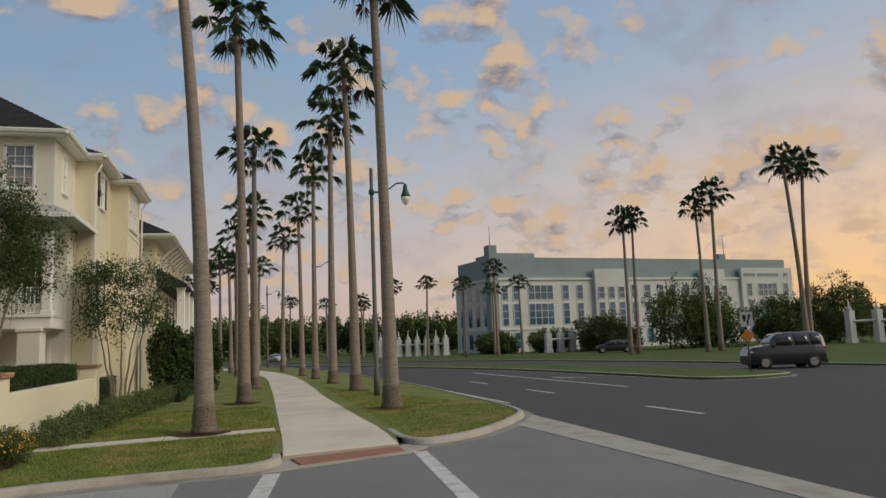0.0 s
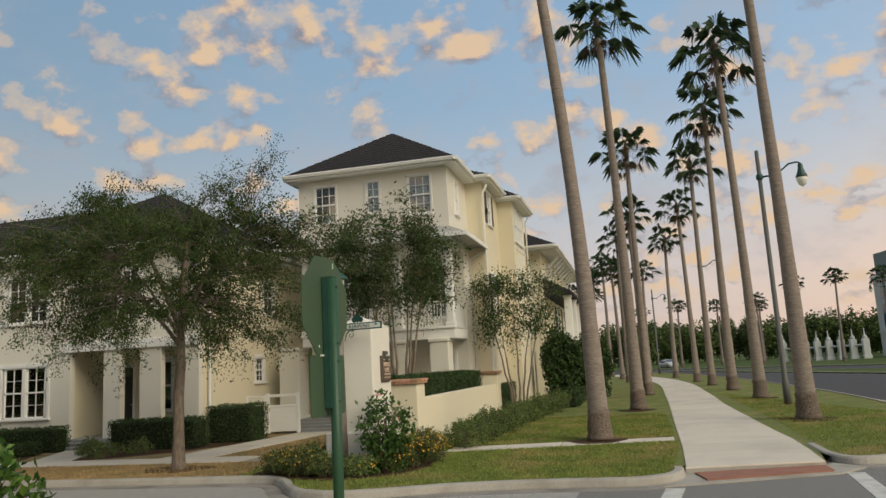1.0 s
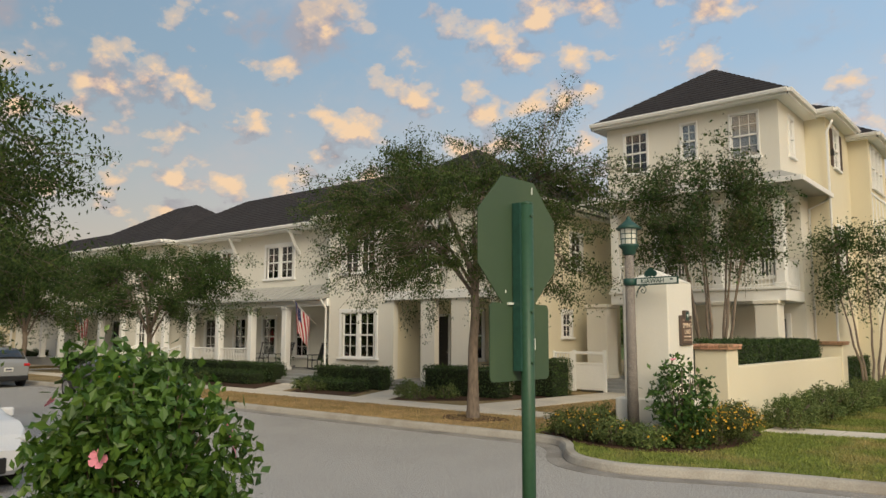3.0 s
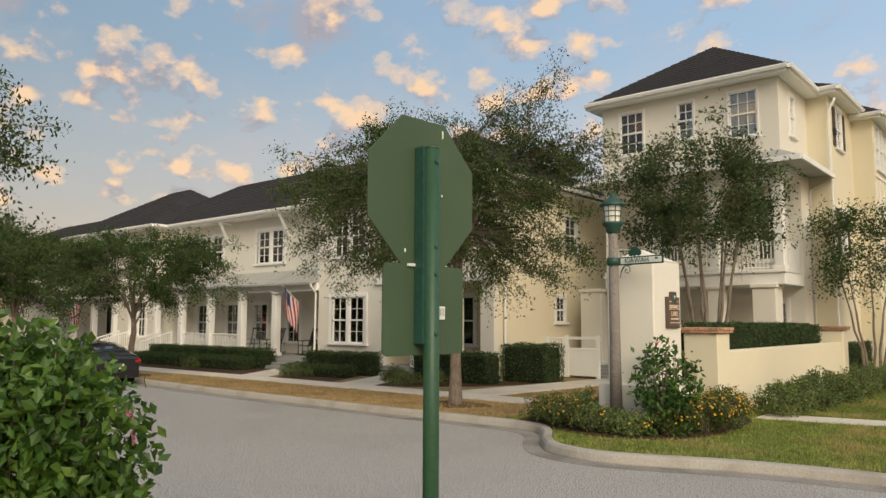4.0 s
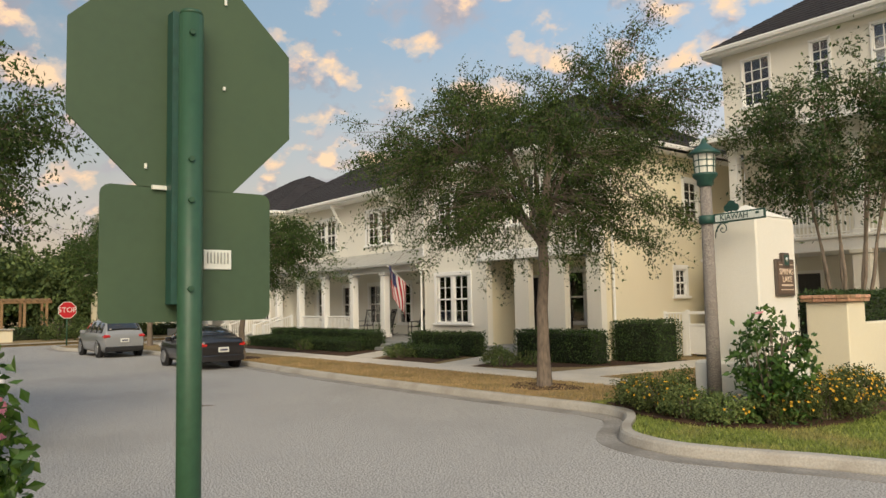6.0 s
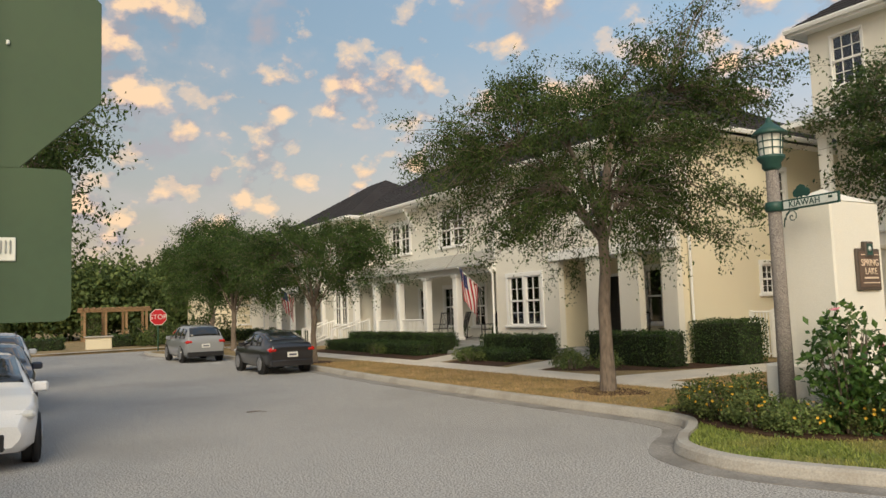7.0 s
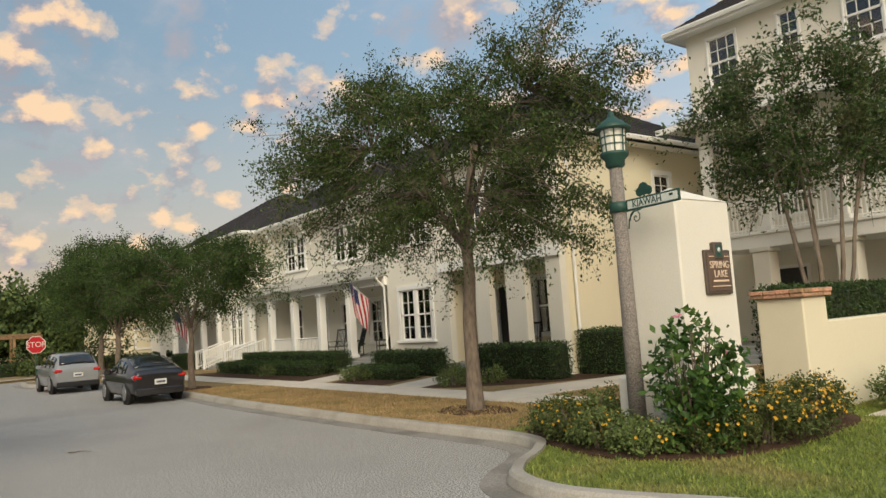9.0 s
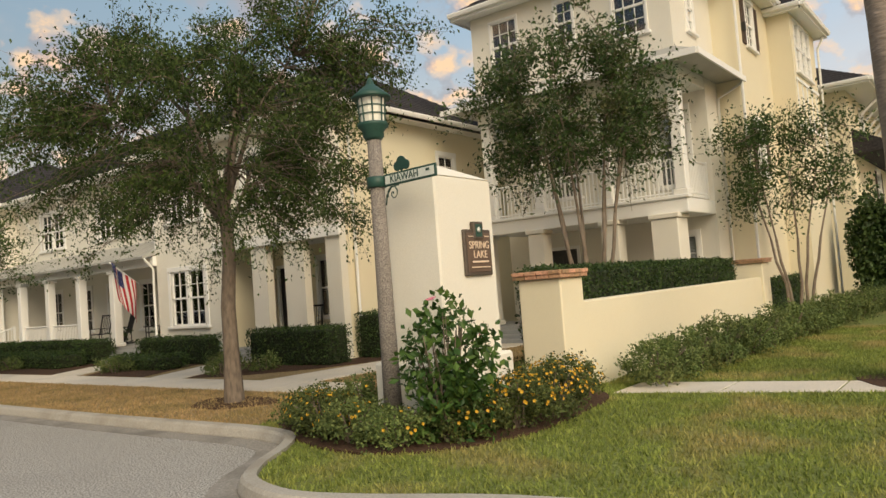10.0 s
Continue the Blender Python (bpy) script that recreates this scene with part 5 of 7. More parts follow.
for y, z, h in ((0.135, 3.045, 0.045), (-0.14, 2.40, 0.02), (0.13, 2.71, 0.014)):
    bars(st, pose(SX + 0.006 + y * 0.052, SY + y, z, 90, 0, SR), 0.01, h, SIGN_WHITE, "scratch")


# ---- plants ----
def crown_points(rng, n_clumps, per, centre, radii, spread, shell=0.55, low_cut=-0.88):
    """Clump centres in an uneven ellipsoid, and leaf seats round each of them."""
    c = np.array(centre)
    P = []
    while len(P) < n_clumps:
        v = rng.normal(size=3)
        v /= np.linalg.norm(v)
        r = shell + (1 - shell) * rng.uniform() ** 0.6
        wob = 1 + 0.22 * math.sin(3 * math.atan2(v[1], v[0]) + centre[0]) + 0.12 * math.sin(7 * v[2] + centre[1])
        if v[2] < low_cut:
            continue
        P.append(c + v * r * wob * np.array(radii))
    P = np.array(P)
    k = rng.integers(0, n_clumps, n_clumps * per)
    size = spread * (0.6 + 0.8 * rng.uniform(size=n_clumps))[k][:, None]
    return P, P[k] + rng.normal(size=(len(k), 3)) * size * np.array([1, 1, 0.7])


def tree(name, label, base, height, trunk_r, fork, centre, radii, clumps, per, leaf, mat, bark, seed, spread=0.3, lean=(0, 0), group="", sprig=None, droop=1.0, stems=1, limbs=8):
    """Trunk, a few main limbs, twigs off the limbs to each leaf clump, leaves along the twigs."""
    rng = np.random.default_rng(seed)
    t = thing(name, label, "tree", group)
    bx, by = base
    P, _ = crown_points(rng, clumps, 1, centre, radii, spread)
    if sprig is not None:
        for a_, b_ in sprig:
            s0, s1 = np.array(a_), np.array(b_)
            f = rng.uniform(size=20)[:, None]
            P = np.concatenate([P, s0 + (s1 - s0) * f + rng.normal(size=(20, 3)) * (0.28 - 0.14 * f)])
    forkp = Vector((bx + lean[0], by + lean[1], fork))
    forks = []
    bm = bmesh.new()
    for s in range(stems):
        a = s * 2 * math.pi / max(stems, 1) + 0.4
        off = Vector((math.cos(a), math.sin(a), 0)) * (0.14 if stems > 1 else 0)
        p0 = Vector((bx, by, 0.05)) + off
        p1 = forkp + off * (4.5 if stems > 1 else 0)
        pts = [p0 + (p1 - p0) * k / 4 + Vector((0.035 * math.sin(3 * k + s), 0.035 * math.cos(2 * k + s), 0)) * (k not in (0, 4)) for k in range(5)]
        tube(bm, [p0 - Vector((0, 0, 0.1))] + pts, [trunk_r * 1.5] + [trunk_r * (1.25 - 0.45 * k / 4) if k == 0 else trunk_r * (1 - 0.3 * k / 4) for k in range(5)], 10)
        forks.append(pts)
        if stems > 1:
            part("trunk", bm, bark, t)
            bm = bmesh.new()
    if stems == 1:
        part("trunk", bm, bark, t)
    else:
        bm.free()
    nodes_ = []
    for i in range(max(limbs, stems)):
        pts = forks[i % stems]
        root = pts[4] if i % 4 == 0 or stems > 1 else pts[3].lerp(pts[4], 0.25 + 0.7 * ((i * 0.38) % 1.0))
        a = i * 2.4 + 0.7
        reach = 0.62 if i % 4 else 0.25
        end = Vector((centre[0] + radii[0] * reach * math.cos(a), centre[1] + radii[1] * reach * math.sin(a), centre[2] + radii[2] * (0.1 + 0.5 * (1 - reach) + 0.25 * math.sin(i * 1.7))))
        if stems > 1:
            d = Vector((pts[4].x - bx, pts[4].y - by, 0))
            end = Vector((bx, by, 0)) + d * 2.4 + Vector((0, 0, centre[2] + radii[2] * 0.5 + 0.3 * math.sin(i)))
        mid = root.lerp(end, 0.5) + Vector((0.1 * math.sin(i * 5), 0.1 * math.cos(i * 3), 0.12 * (end - root).length))
        line = [root, root.lerp(mid, 0.55) + Vector((0, 0, 0.03)), mid, mid.lerp(end, 0.55) + Vector((0.05 * math.sin(i), 0.05, 0.02)), end]
        r = trunk_r * ((0.6 if i % 4 == 0 else 0.34) if stems == 1 else 0.62)
        bm = bmesh.new()
        tube(bm, line, [r, r * 0.75, r * 0.55, r * 0.35, r * 0.15], 6, True, False)
        part("branch", bm, bark, t)
        nodes_ += [line[1].lerp(line[2], 0.5), line[2], line[3], line[3].lerp(line[4], 0.5), line[4]]
    N = np.array([list(v) for v in nodes_])
    bm = bmesh.new()
    seats = []
    for j, p in enumerate(P):
        dist = ((N - p) ** 2).sum(1) + 0.8 * np.maximum(0, N[:, 2] - p[2]) ** 2
        root, end = Vector(N[int(np.argmin(dist))]), Vector(p)
        span_ = (end - root).length
        mid = root.lerp(end, 0.5) + Vector(rng.normal(size=3) * 0.06 * span_) + Vector((0, 0, 0.12 * span_))
        tube(bm, [root, mid, end], [0.016, 0.010, 0.004], 3, True, False)
        out = np.array(end - forkp)
        out /= np.linalg.norm(out) + 1e-6
        full = 1.0 if j < clumps else 0.55
        sprays = int(rng.integers(5, 9))
        for q in range(sprays):
            f0 = rng.uniform(0.35, 1.0)
            s0_ = (1 - f0) ** 2 * np.array(root) + 2 * f0 * (1 - f0) * np.array(mid) + f0 ** 2 * np.array(end)
            way = out * 0.75 + rng.normal(size=3) * np.array([0.6, 0.6, 0.4])
            way /= np.linalg.norm(way) + 1e-6
            ln = spread * rng.uniform(1.1, 2.7)
            k = max(3, int(full * per / 6.5 * rng.uniform(0.45, 1.5)))
            f = rng.uniform(0.05, 1.05, k)[:, None]
            sag = np.array([0, 0, -0.28 * droop * ln])
            seats.append(s0_ + way * ln * f + sag * f ** 2 + np.clip(rng.normal(size=(k, 3)), -1.6, 1.6) * leaf * (0.95 + 0.5 * f))
            if clumps > 150:
                e_ = s0_ + way * ln + sag
                tube(bm, [Vector(s0_), Vector(s0_ + way * ln * 0.5 + sag * 0.25), Vector(e_)], [0.0035, 0.003, 0.0015], 3, False, False)
    tw = part("twig_mass", bm, bark, t)
    tw["kind"] = "stuff"
    leaves("crown", rng, np.concatenate(seats), leaf, mat, t, 0.48, droop)
    return t


tree("oak_tree", "slim street oak with brown trunk and airy grey-green crown", (-10.4, 17.75), 8, 0.145, 3.5, (-11.4, 18.0, 4.75), (4.1, 3.2, 2.45), 380, 260, 0.066, OAK_LEAF, BARK, 11, 0.30, (0.05, 0.0), "street oaks", (((-9.7, 18.7, 6.2), (-8.8, 20.1, 8.5)), ((-8.6, 18.2, 4.8), (-6.3, 18.7, 5.8))), limbs=11)
tree("oak_tree", "small street oak with rounded dark green crown on the verge", (-24.9, 17.3), 6, 0.12, 2.2, (-25.0, 17.4, 3.75), (3.9, 2.6, 1.55), 210, 230, 0.08, STREET_LEAF, BARK, 12, 0.32, group="street oaks")
tree("oak_tree", "tall street oak with loose crown behind parked cars", (-12.6, 5.8), 8, 0.16, 2.8, (-12.9, 5.8, 4.25), (3.3, 3.0, 2.35), 250, 240, 0.075, OAK_LEAF, BARK, 13, 0.34, group="street oaks")
tree("oak_tree", "mature green oak at the end of the street", (-47.5, 19.5), 8, 0.18, 2.4, (-47.5, 19.5, 5.2), (3.4, 3.2, 3.0), 190, 230, 0.12, STREET_LEAF, BARK, 14, 0.5, group="street oaks")
tree("oak_tree", "mature green oak at the end of the street", (-38.2, 18.2), 7, 0.15, 2.2, (-38.4, 18.3, 4.3), (3.0, 2.6, 2.2), 190, 220, 0.11, STREET_LEAF, BARK, 15, 0.45, group="street oaks")
tree("oak_tree", "dark leafy oak on the south verge", (-24, 4.9), 7, 0.15, 2.3, (-24, 5.0, 4.6), (3.4, 2.8, 2.4), 170, 220, 0.10, OAK_LEAF, BARK, 16, 0.45, group="street oaks")
tree("oak_tree", "dark leafy oak on the south verge", (-36, 4.2), 7, 0.15, 2.3, (-36, 4.0, 4.8), (3.6, 3.0, 2.7), 170, 220, 0.11, WOOD_LEAF, BARK, 17, 0.5, group="street oaks")
tree("crape_myrtle", "many-stemmed crape myrtle with thin bronze-green foliage", (-7.1, 25.1), 7.5, 0.055, 3.2, (-7.4, 25.1, 5.5), (2.6, 2.2, 2.2), 230, 95, 0.105, CRAPE_LEAF, BARK_PALE, 18, 0.26, group="crape myrtles", stems=7, droop=0.1)
tree("crape_myrtle", "young crape myrtle with sparse layered leaves beside the wall", (-4.05, 30.9), 6, 0.045, 2.4, (-4.0, 30.9, 4.3), (1.6, 1.6, 1.75), 115, 80, 0.10, CRAPE_LEAF, BARK_PALE, 19, 0.28, group="crape myrtles", stems=5, droop=0.1)


def fan_palm(h, seed, bend=0.3, r=1.0, az=0.0, girth=1.0):
    """Tall fan palm: tapered trunk, boot-clad neck, fans on stalks, hanging dead fans."""
    rng = np.random.default_rng(seed)
    t = thing("fan_palm", "tall slender fan palm with ringed grey trunk", "palm tree", "palms along the road")
    path = lambda f: Vector((bend * f ** 1.9 * math.cos(az), bend * f ** 1.9 * math.sin(az), 0.05 + h * f))
    bm = bmesh.new()
    n = 26
    tube(bm, [path(k / n) for k in range(n + 1)], [girth * (0.10 * (1 - k / n) ** 3 + 0.205 - 0.06 * k / n) * (1 + 0.02 * math.sin(k * 2.1)) for k in range(n + 1)], 14)
    part("trunk", bm, PALM_BARK, t)
    bm = bmesh.new()
    m0 = 9
    tube(bm, [path(0.006 * k) for k in range(m0)], [girth * q for q in (0.41, 0.37, 0.345, 0.335, 0.328, 0.322, 0.318, 0.312, 0.30)], 14)
    for v in bm.verts:
        v.co += Vector(rng.normal(size=3) * 0.012)
    part("trunk_base", bm, PALM_BASE, t, "rough dark root flare")
    top = path(1.0)
    bm = bmesh.new()
    tube(bm, [path(0.955), path(0.975), top, top + Vector((0, 0, 0.35))], [0.13, 0.17, 0.18, 0.05], 10)
    for k in range(26):
        a, z = rng.uniform(0, 6.28), rng.uniform(-0.75, 0.2)
        d = Vector((math.cos(a), math.sin(a), 0))
        tube(bm, [top + d * 0.16 + Vector((0, 0, z)), top + d * 0.34 + Vector((0, 0, z - 0.05 + rng.uniform(-0.25, 0.3)))], [0.035, 0.008], 4, False)
    part("neck", bm, FROND_DEAD, t, "shaggy brown leaf bases")
    for kind, count in (("crown", 17), ("dead_fronds", 5)):
        V, F = [], []
        for k in range(count):
            a = k * 2.39996 + rng.uniform(-0.3, 0.3)
            el = (1.35 - 2.05 * (k / count) ** 0.9) if kind == "crown" else rng.uniform(-1.35, -0.8)
            stalk = rng.uniform(0.75, 1.35) * r
            d = np.array([math.cos(a) * math.cos(el), math.sin(a) * math.cos(el), math.sin(el)])
            side = np.array([-math.sin(a), math.cos(a), 0.0])
            nrm = np.cross(side, d)
            root = np.array(top) + np.array([0, 0, 0.15])
            bend_ = np.array([0, 0, -0.18 * stalk])
            tip = root + d * stalk + bend_
            w = 0.014
            i0 = len(V)
            V += [root - side * w, root + side * w, tip + side * w, tip - side * w]
            F.append((i0, i0 + 1, i0 + 2, i0 + 3))
            segs = 16
            flen = rng.uniform(0.62, 0.85) * r * (0.62 if kind != "crown" else 1)
            for s_ in range(segs):
                q = (s_ / (segs - 1) - 0.5) * 3.8
                u = d * math.cos(q) + side * math.sin(q)
                u = u + nrm * 0.12 * rng.uniform(-1, 1)
                ln = flen * (0.72 + 0.28 * math.cos(q * 0.6)) * rng.uniform(0.9, 1.1)
                p1 = tip + u * ln * 0.55
                sag = -0.6 if kind == "crown" else -0.5
                p2 = tip + u * ln + np.array([0, 0, sag * ln * (0.6 + 0.5 * rng.uniform())])
                pw = np.cross(u, nrm)
                pw /= np.linalg.norm(pw) + 1e-9
                i0 = len(V)
                V += [tip + u * 0.05, p1 + pw * 0.017 * r, p2, p1 - pw * 0.017 * r]
                F += [(i0, i0 + 1, i0 + 2), (i0, i0 + 2, i0 + 3)]
        from_arrays(kind, [tuple(map(float, v)) for v in V], F, FROND if kind == "crown" else FROND_DEAD, t)
    rng2 = np.random.default_rng(seed + 1)
    bm = bmesh.new()
    for k in range(16):
        a = rng2.uniform(0, 6.28)
        p0 = top + Vector((math.cos(a), math.sin(a), 0)) * rng2.uniform(0.7, 1.3)
        p0.z -= rng2.uniform(-0.1, 0.3)
        tube(bm, [top, p0, p0 + Vector((math.cos(a) * 0.18, math.sin(a) * 0.18, -rng2.uniform(0.4, 1.0))), p0 + Vector((math.cos(a) * 0.2, math.sin(a) * 0.2, -rng2.uniform(1.1, 1.9)))], [0.012, 0.01, 0.008, 0.003], 3, False, False)
    st_ = part("hanging_fibre", bm, FROND, t, "thin hanging leaf threads")
    st_["kind"] = "stuff"
    return t


def put_palm(src, x, y, s=1.0, rz=0.0, flat=None):
    return copy_thing(src, Matrix.Translation((x, y, 0.1)) @ Matrix.Rotation(rz, 4, "Z") @ Matrix.Diagonal((flat or s, flat or s, s, 1)))


palm_near = fan_palm(15.6, 21, 0.95, 1.1, math.pi * 0.97, 0.9)
palm_near.matrix_world = Matrix.Translation((-0.56, 21.35, 0.1))
palm_a = fan_palm(16.2, 22, 0.25, 1.15, 2.8, 0.92)
palm_a.matrix_world = Matrix.Translation((0.43, 32.2, 0.1))
palm_b = fan_palm(15.6, 23, 0.25, 1.15, 3.0, 0.95)
palm_b.matrix_world = Matrix.Translation((5.2, 25.45, 0.1))
palm_c = fan_palm(16.1, 24, 0.25, 1.15, 3.4, 0.92)
palm_c.matrix_world = Matrix.Translation((5.6, 36.6, 0.1))
for src, x, y, s, rz in ((palm_a, 1.0, 43.5, 0.84, 2.0), (palm_b, 1.04, 55, 0.78, 0.5), (palm_b, 5.45, 45.0, 1.01, 2.2), (palm_c, 5.1, 52.5, 0.92, 4.0), (palm_a, 4.75, 60, 0.82, 1.1), (palm_b, 3.9, 73, 0.82, 3.0), (palm_a, -0.2, 66, 0.75, 5.0),
                      (palm_c, -0.9, 76, 0.68, 0.2), (palm_b, -2.2, 86, 0.8, 1.5), (palm_a, -4.0, 96, 0.75, 3.3), (palm_c, 1.8, 84, 0.7, 2.7), (palm_b, -0.6, 95, 0.78, 0.9), (palm_a, -8, 108, 0.72, 4.1), (palm_c, -4.5, 107, 0.68, 2.0),
                      (palm_b, -11, 118, 0.75, 0.0), (palm_a, -13, 90, 0.7, 1.0), (palm_c, -9, 100, 0.72, 1.8),
                      (palm_a, 49.4, 72.2, 1.0, 0.4), (palm_c, 50.9, 72, 1.1, 2.4), (palm_b, 42.4, 76.5, 0.98, 1.3), (palm_a, 43.4, 76.5, 0.95, 3.6), (palm_near, 60.1, 69.6, 1.34, 0.3), (palm_near, 60.9, 69.9, 1.33, -2.9),
                      (palm_b, 34, 98, 0.78, 1.0), (palm_c, 31, 104, 0.66, 2.0), (palm_a, 27, 110, 0.70, 3.0), (palm_b, 23, 116, 0.72, 4.0), (palm_a, 37, 108, 0.62, 5.0), (palm_c, 39.5, 103, 0.66, 0.4), (palm_b, 19, 122, 0.62, 5.5), (palm_a, 14, 130, 0.6, 2.0),
                      (palm_b, 8, 134, 0.66, 2.4), (palm_c, 22, 140, 0.6, 1.2), (palm_a, 2, 140, 0.62, 3.1)):
    put_palm(src, x, y, s, rz, max(s, 0.9))


def clipped(name, label, x0, x1, y0, y1, z1, seed, mat=None, per=900, leaf=0.055, z0=0.12, group="", wild=0.02, category="hedge"):
    """A clipped hedge: solid core coloured near-black as inner shade, and a skin of small leaves."""
    rng = np.random.default_rng(seed)
    t = thing(name, label, category, group)
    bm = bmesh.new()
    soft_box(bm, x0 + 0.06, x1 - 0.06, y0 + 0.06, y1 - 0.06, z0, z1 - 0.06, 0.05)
    part("core", bm, material("hedge_core_shade", (0.02, 0.03, 0.012), 1.0, 20, 0.5, bump=0.8), t)
    P = []
    for axis, area in ((0, (y1 - y0) * (z1 - z0)), (1, (x1 - x0) * (z1 - z0)), (2, (x1 - x0) * (y1 - y0))):
        n = int(area * per * (2 if axis < 2 else 1))
        Q = rng.uniform(size=(n, 3)) * np.array([x1 - x0, y1 - y0, z1 - z0]) + np.array([x0, y0, z0])
        Q[:, axis] = np.where(rng.uniform(size=n) < 0.5, (x0, y0, z1)[axis], (x1, y1, z1)[axis])
        P.append(Q + rng.normal(size=(n, 3)) * 0.025 + (np.sin(Q[:, :1] * 5) + np.sin(Q[:, 1:2] * 4 + 1)) * wild)
    leaves("foliage", rng, np.concatenate(P), leaf, mat or HEDGE_LEAF, t, 0.6, 0.0)
    return t


def bush(name, label, base, radii, n, leaf, mat, seed, flowers=0, flower_mat=None, stems=14, droop=0.2, flower_size=0.065, category="shrub", group="", aspect=0.6, lift=1.0):
    """A free-growing shrub: stems, leaves in an uneven dome, and single blooms."""
    rng = np.random.default_rng(seed)
    t = thing(name, label, category, group)
    bx, by, bz = base
    rx, ry, rz = radii
    bm = bmesh.new()
    tips = []
    for k in range(stems):
        a, q = rng.uniform(0, 6.28), rng.uniform(0.1, 1) ** 0.5
        end = Vector((bx + rx * 0.85 * q * math.cos(a), by + ry * 0.85 * q * math.sin(a), bz + 2 * rz * (0.55 + 0.42 * math.sqrt(1 - 0.8 * q * q) * rng.uniform(0.75, 1))))
        root = Vector((bx + 0.1 * math.cos(a), by + 0.1 * math.sin(a), bz))
        mid = root.lerp(end, 0.5) + Vector((0, 0, 0.1))
        tube(bm, [root, mid, end], [0.018, 0.012, 0.004], 5, True, False)
        tips.append(end)
    part("stem_mass", bm, BARK, t)
    m_ = max(24, n // 22)
    v = rng.normal(size=(m_, 3))
    v /= np.linalg.norm(v, axis=1)[:, None]
    q = 0.45 + 0.6 * rng.uniform(size=m_) ** 0.7
    ang = np.arctan2(v[:, 1], v[:, 0])
    q *= 1 + 0.16 * np.sin(3 * ang + seed) + 0.12 * np.sin(5 * v[:, 2] + 2 * ang)
    S = np.array([bx, by, bz + rz * lift]) + v * q[:, None] * np.array([rx, ry, rz])
    which = rng.integers(0, m_, n)
    C = S[which] + np.clip(rng.normal(size=(n, 3)), -1.6, 1.6) * leaf * 0.85 * np.array([1, 1, 1.3])
    C = C[C[:, 2] > bz + 0.02]
    leaves("foliage", rng, C, leaf, mat, t, aspect, droop)
    mass = bmesh.new()
    for k in range(flowers):
        w = rng.normal(size=3)
        w[2] = abs(w[2]) * 0.6 if flower_mat is PINK else abs(w[2])
        w /= np.linalg.norm(w)
        c = Vector((bx, by, bz + rz * lift)) + Vector((w[0] * rx, w[1] * ry, w[2] * rz)) * (1.06 if flower_mat is PINK else rng.uniform(0.9, 1.12))
        bm = bmesh.new() if flower_mat is PINK else mass
        mm = Matrix.Translation(c) @ Vector(w).to_track_quat("Z", "Y").to_matrix().to_4x4()
        for j in range(5):
            a = j * 2 * math.pi / 5
            pts = [(0, 0, 0), (0.6 * math.cos(a - 0.7), 0.6 * math.sin(a - 0.7), 0.2), (math.cos(a - 0.45), math.sin(a - 0.45), 0.42), (1.06 * math.cos(a), 1.06 * math.sin(a), 0.36), (math.cos(a + 0.45), math.sin(a + 0.45), 0.45), (0.6 * math.cos(a + 0.7), 0.6 * math.sin(a + 0.7), 0.25)]
            bm.faces.new([bm.verts.new(mm @ (Vector(p) * flower_size)) for p in pts])
        if flower_mat is PINK:
            part("flower", bm, flower_mat, t, "pink hibiscus bloom")
    if len(mass.verts):
        part("blossom", mass, flower_mat, t, "scattered tiny yellow blossoms")["kind"] = "stuff"
    else:
        mass.free()
    return t


bush("hibiscus_bush", "large glossy green hibiscus with pink blooms beside the street", (-4.95, 6.2, 0.12), (0.72, 0.70, 0.92), 9500, 0.098, HIB_LEAF, 31, 7, PINK, 26, aspect=0.58, droop=0.5)
bush("hibiscus_bush", "upright hibiscus with dark leaves and a pink bloom by the pillar", (-4.66, 16.34, 0.15), (0.46, 0.46, 0.76), 1700, 0.112, GLOSSY_LEAF, 32, 2, PINK, 18, aspect=0.55, droop=0.5)
k = 40
for x, y, rx, rz, fl in ((-7.0, 16.5, 0.5, 0.25, 26), (-6.4, 16.15, 0.55, 0.26, 24), (-5.75, 15.95, 0.5, 0.22, 10), (-5.1, 15.95, 0.5, 0.2, 6), (-4.55, 16.5, 0.5, 0.24, 26), (-4.3, 17.2, 0.55, 0.3, 60), (-4.3, 17.9, 0.6, 0.32, 70), (-4.45, 18.6, 0.55, 0.33, 45), (-6.5, 16.9, 0.5, 0.28, 4)):
    k += 1
    bush("flowering_shrub", "low spreading lantana with small yellow flowers in mulch", (x, y, 0.14), (rx, rx * 0.9, rz), int(7000 * rx), 0.042, SHRUB_LEAF if fl < 12 else BED_LEAF, k, int(fl * 2.2), YELLOW, 8, flower_size=0.019, group="yellow border plants")
for i in range(13):
    k += 1
    y = 20.7 + i * 1.25
    x = -3.95 + 0.07 * (y - 20.7)
    bush("sage_shrub", "loose grey-green shrub along the garden wall", (x, y, 0.12), (0.6, 0.72, 0.33 + 0.03 * (i % 3)), 4600, 0.05, SHRUB_LEAF, k, 0, None, 10, group="shrubs along the wall")
clipped("clipped_hedge", "low bright green clipped hedge beyond the garden wall", -3.0, -2.2, 35.5, 48, 0.75, 71, per=420, leaf=0.07)
clipped("clipped_hedge", "dense dark clipped hedge behind the garden wall", -6.0, -5.25, 20.1, 29.6, 1.98, 72, per=900)
clipped("clipped_hedge", "dense dark clipped hedge by the side wall", -5.6, -4.9, 31.6, 36.5, 1.35, 73, per=600)
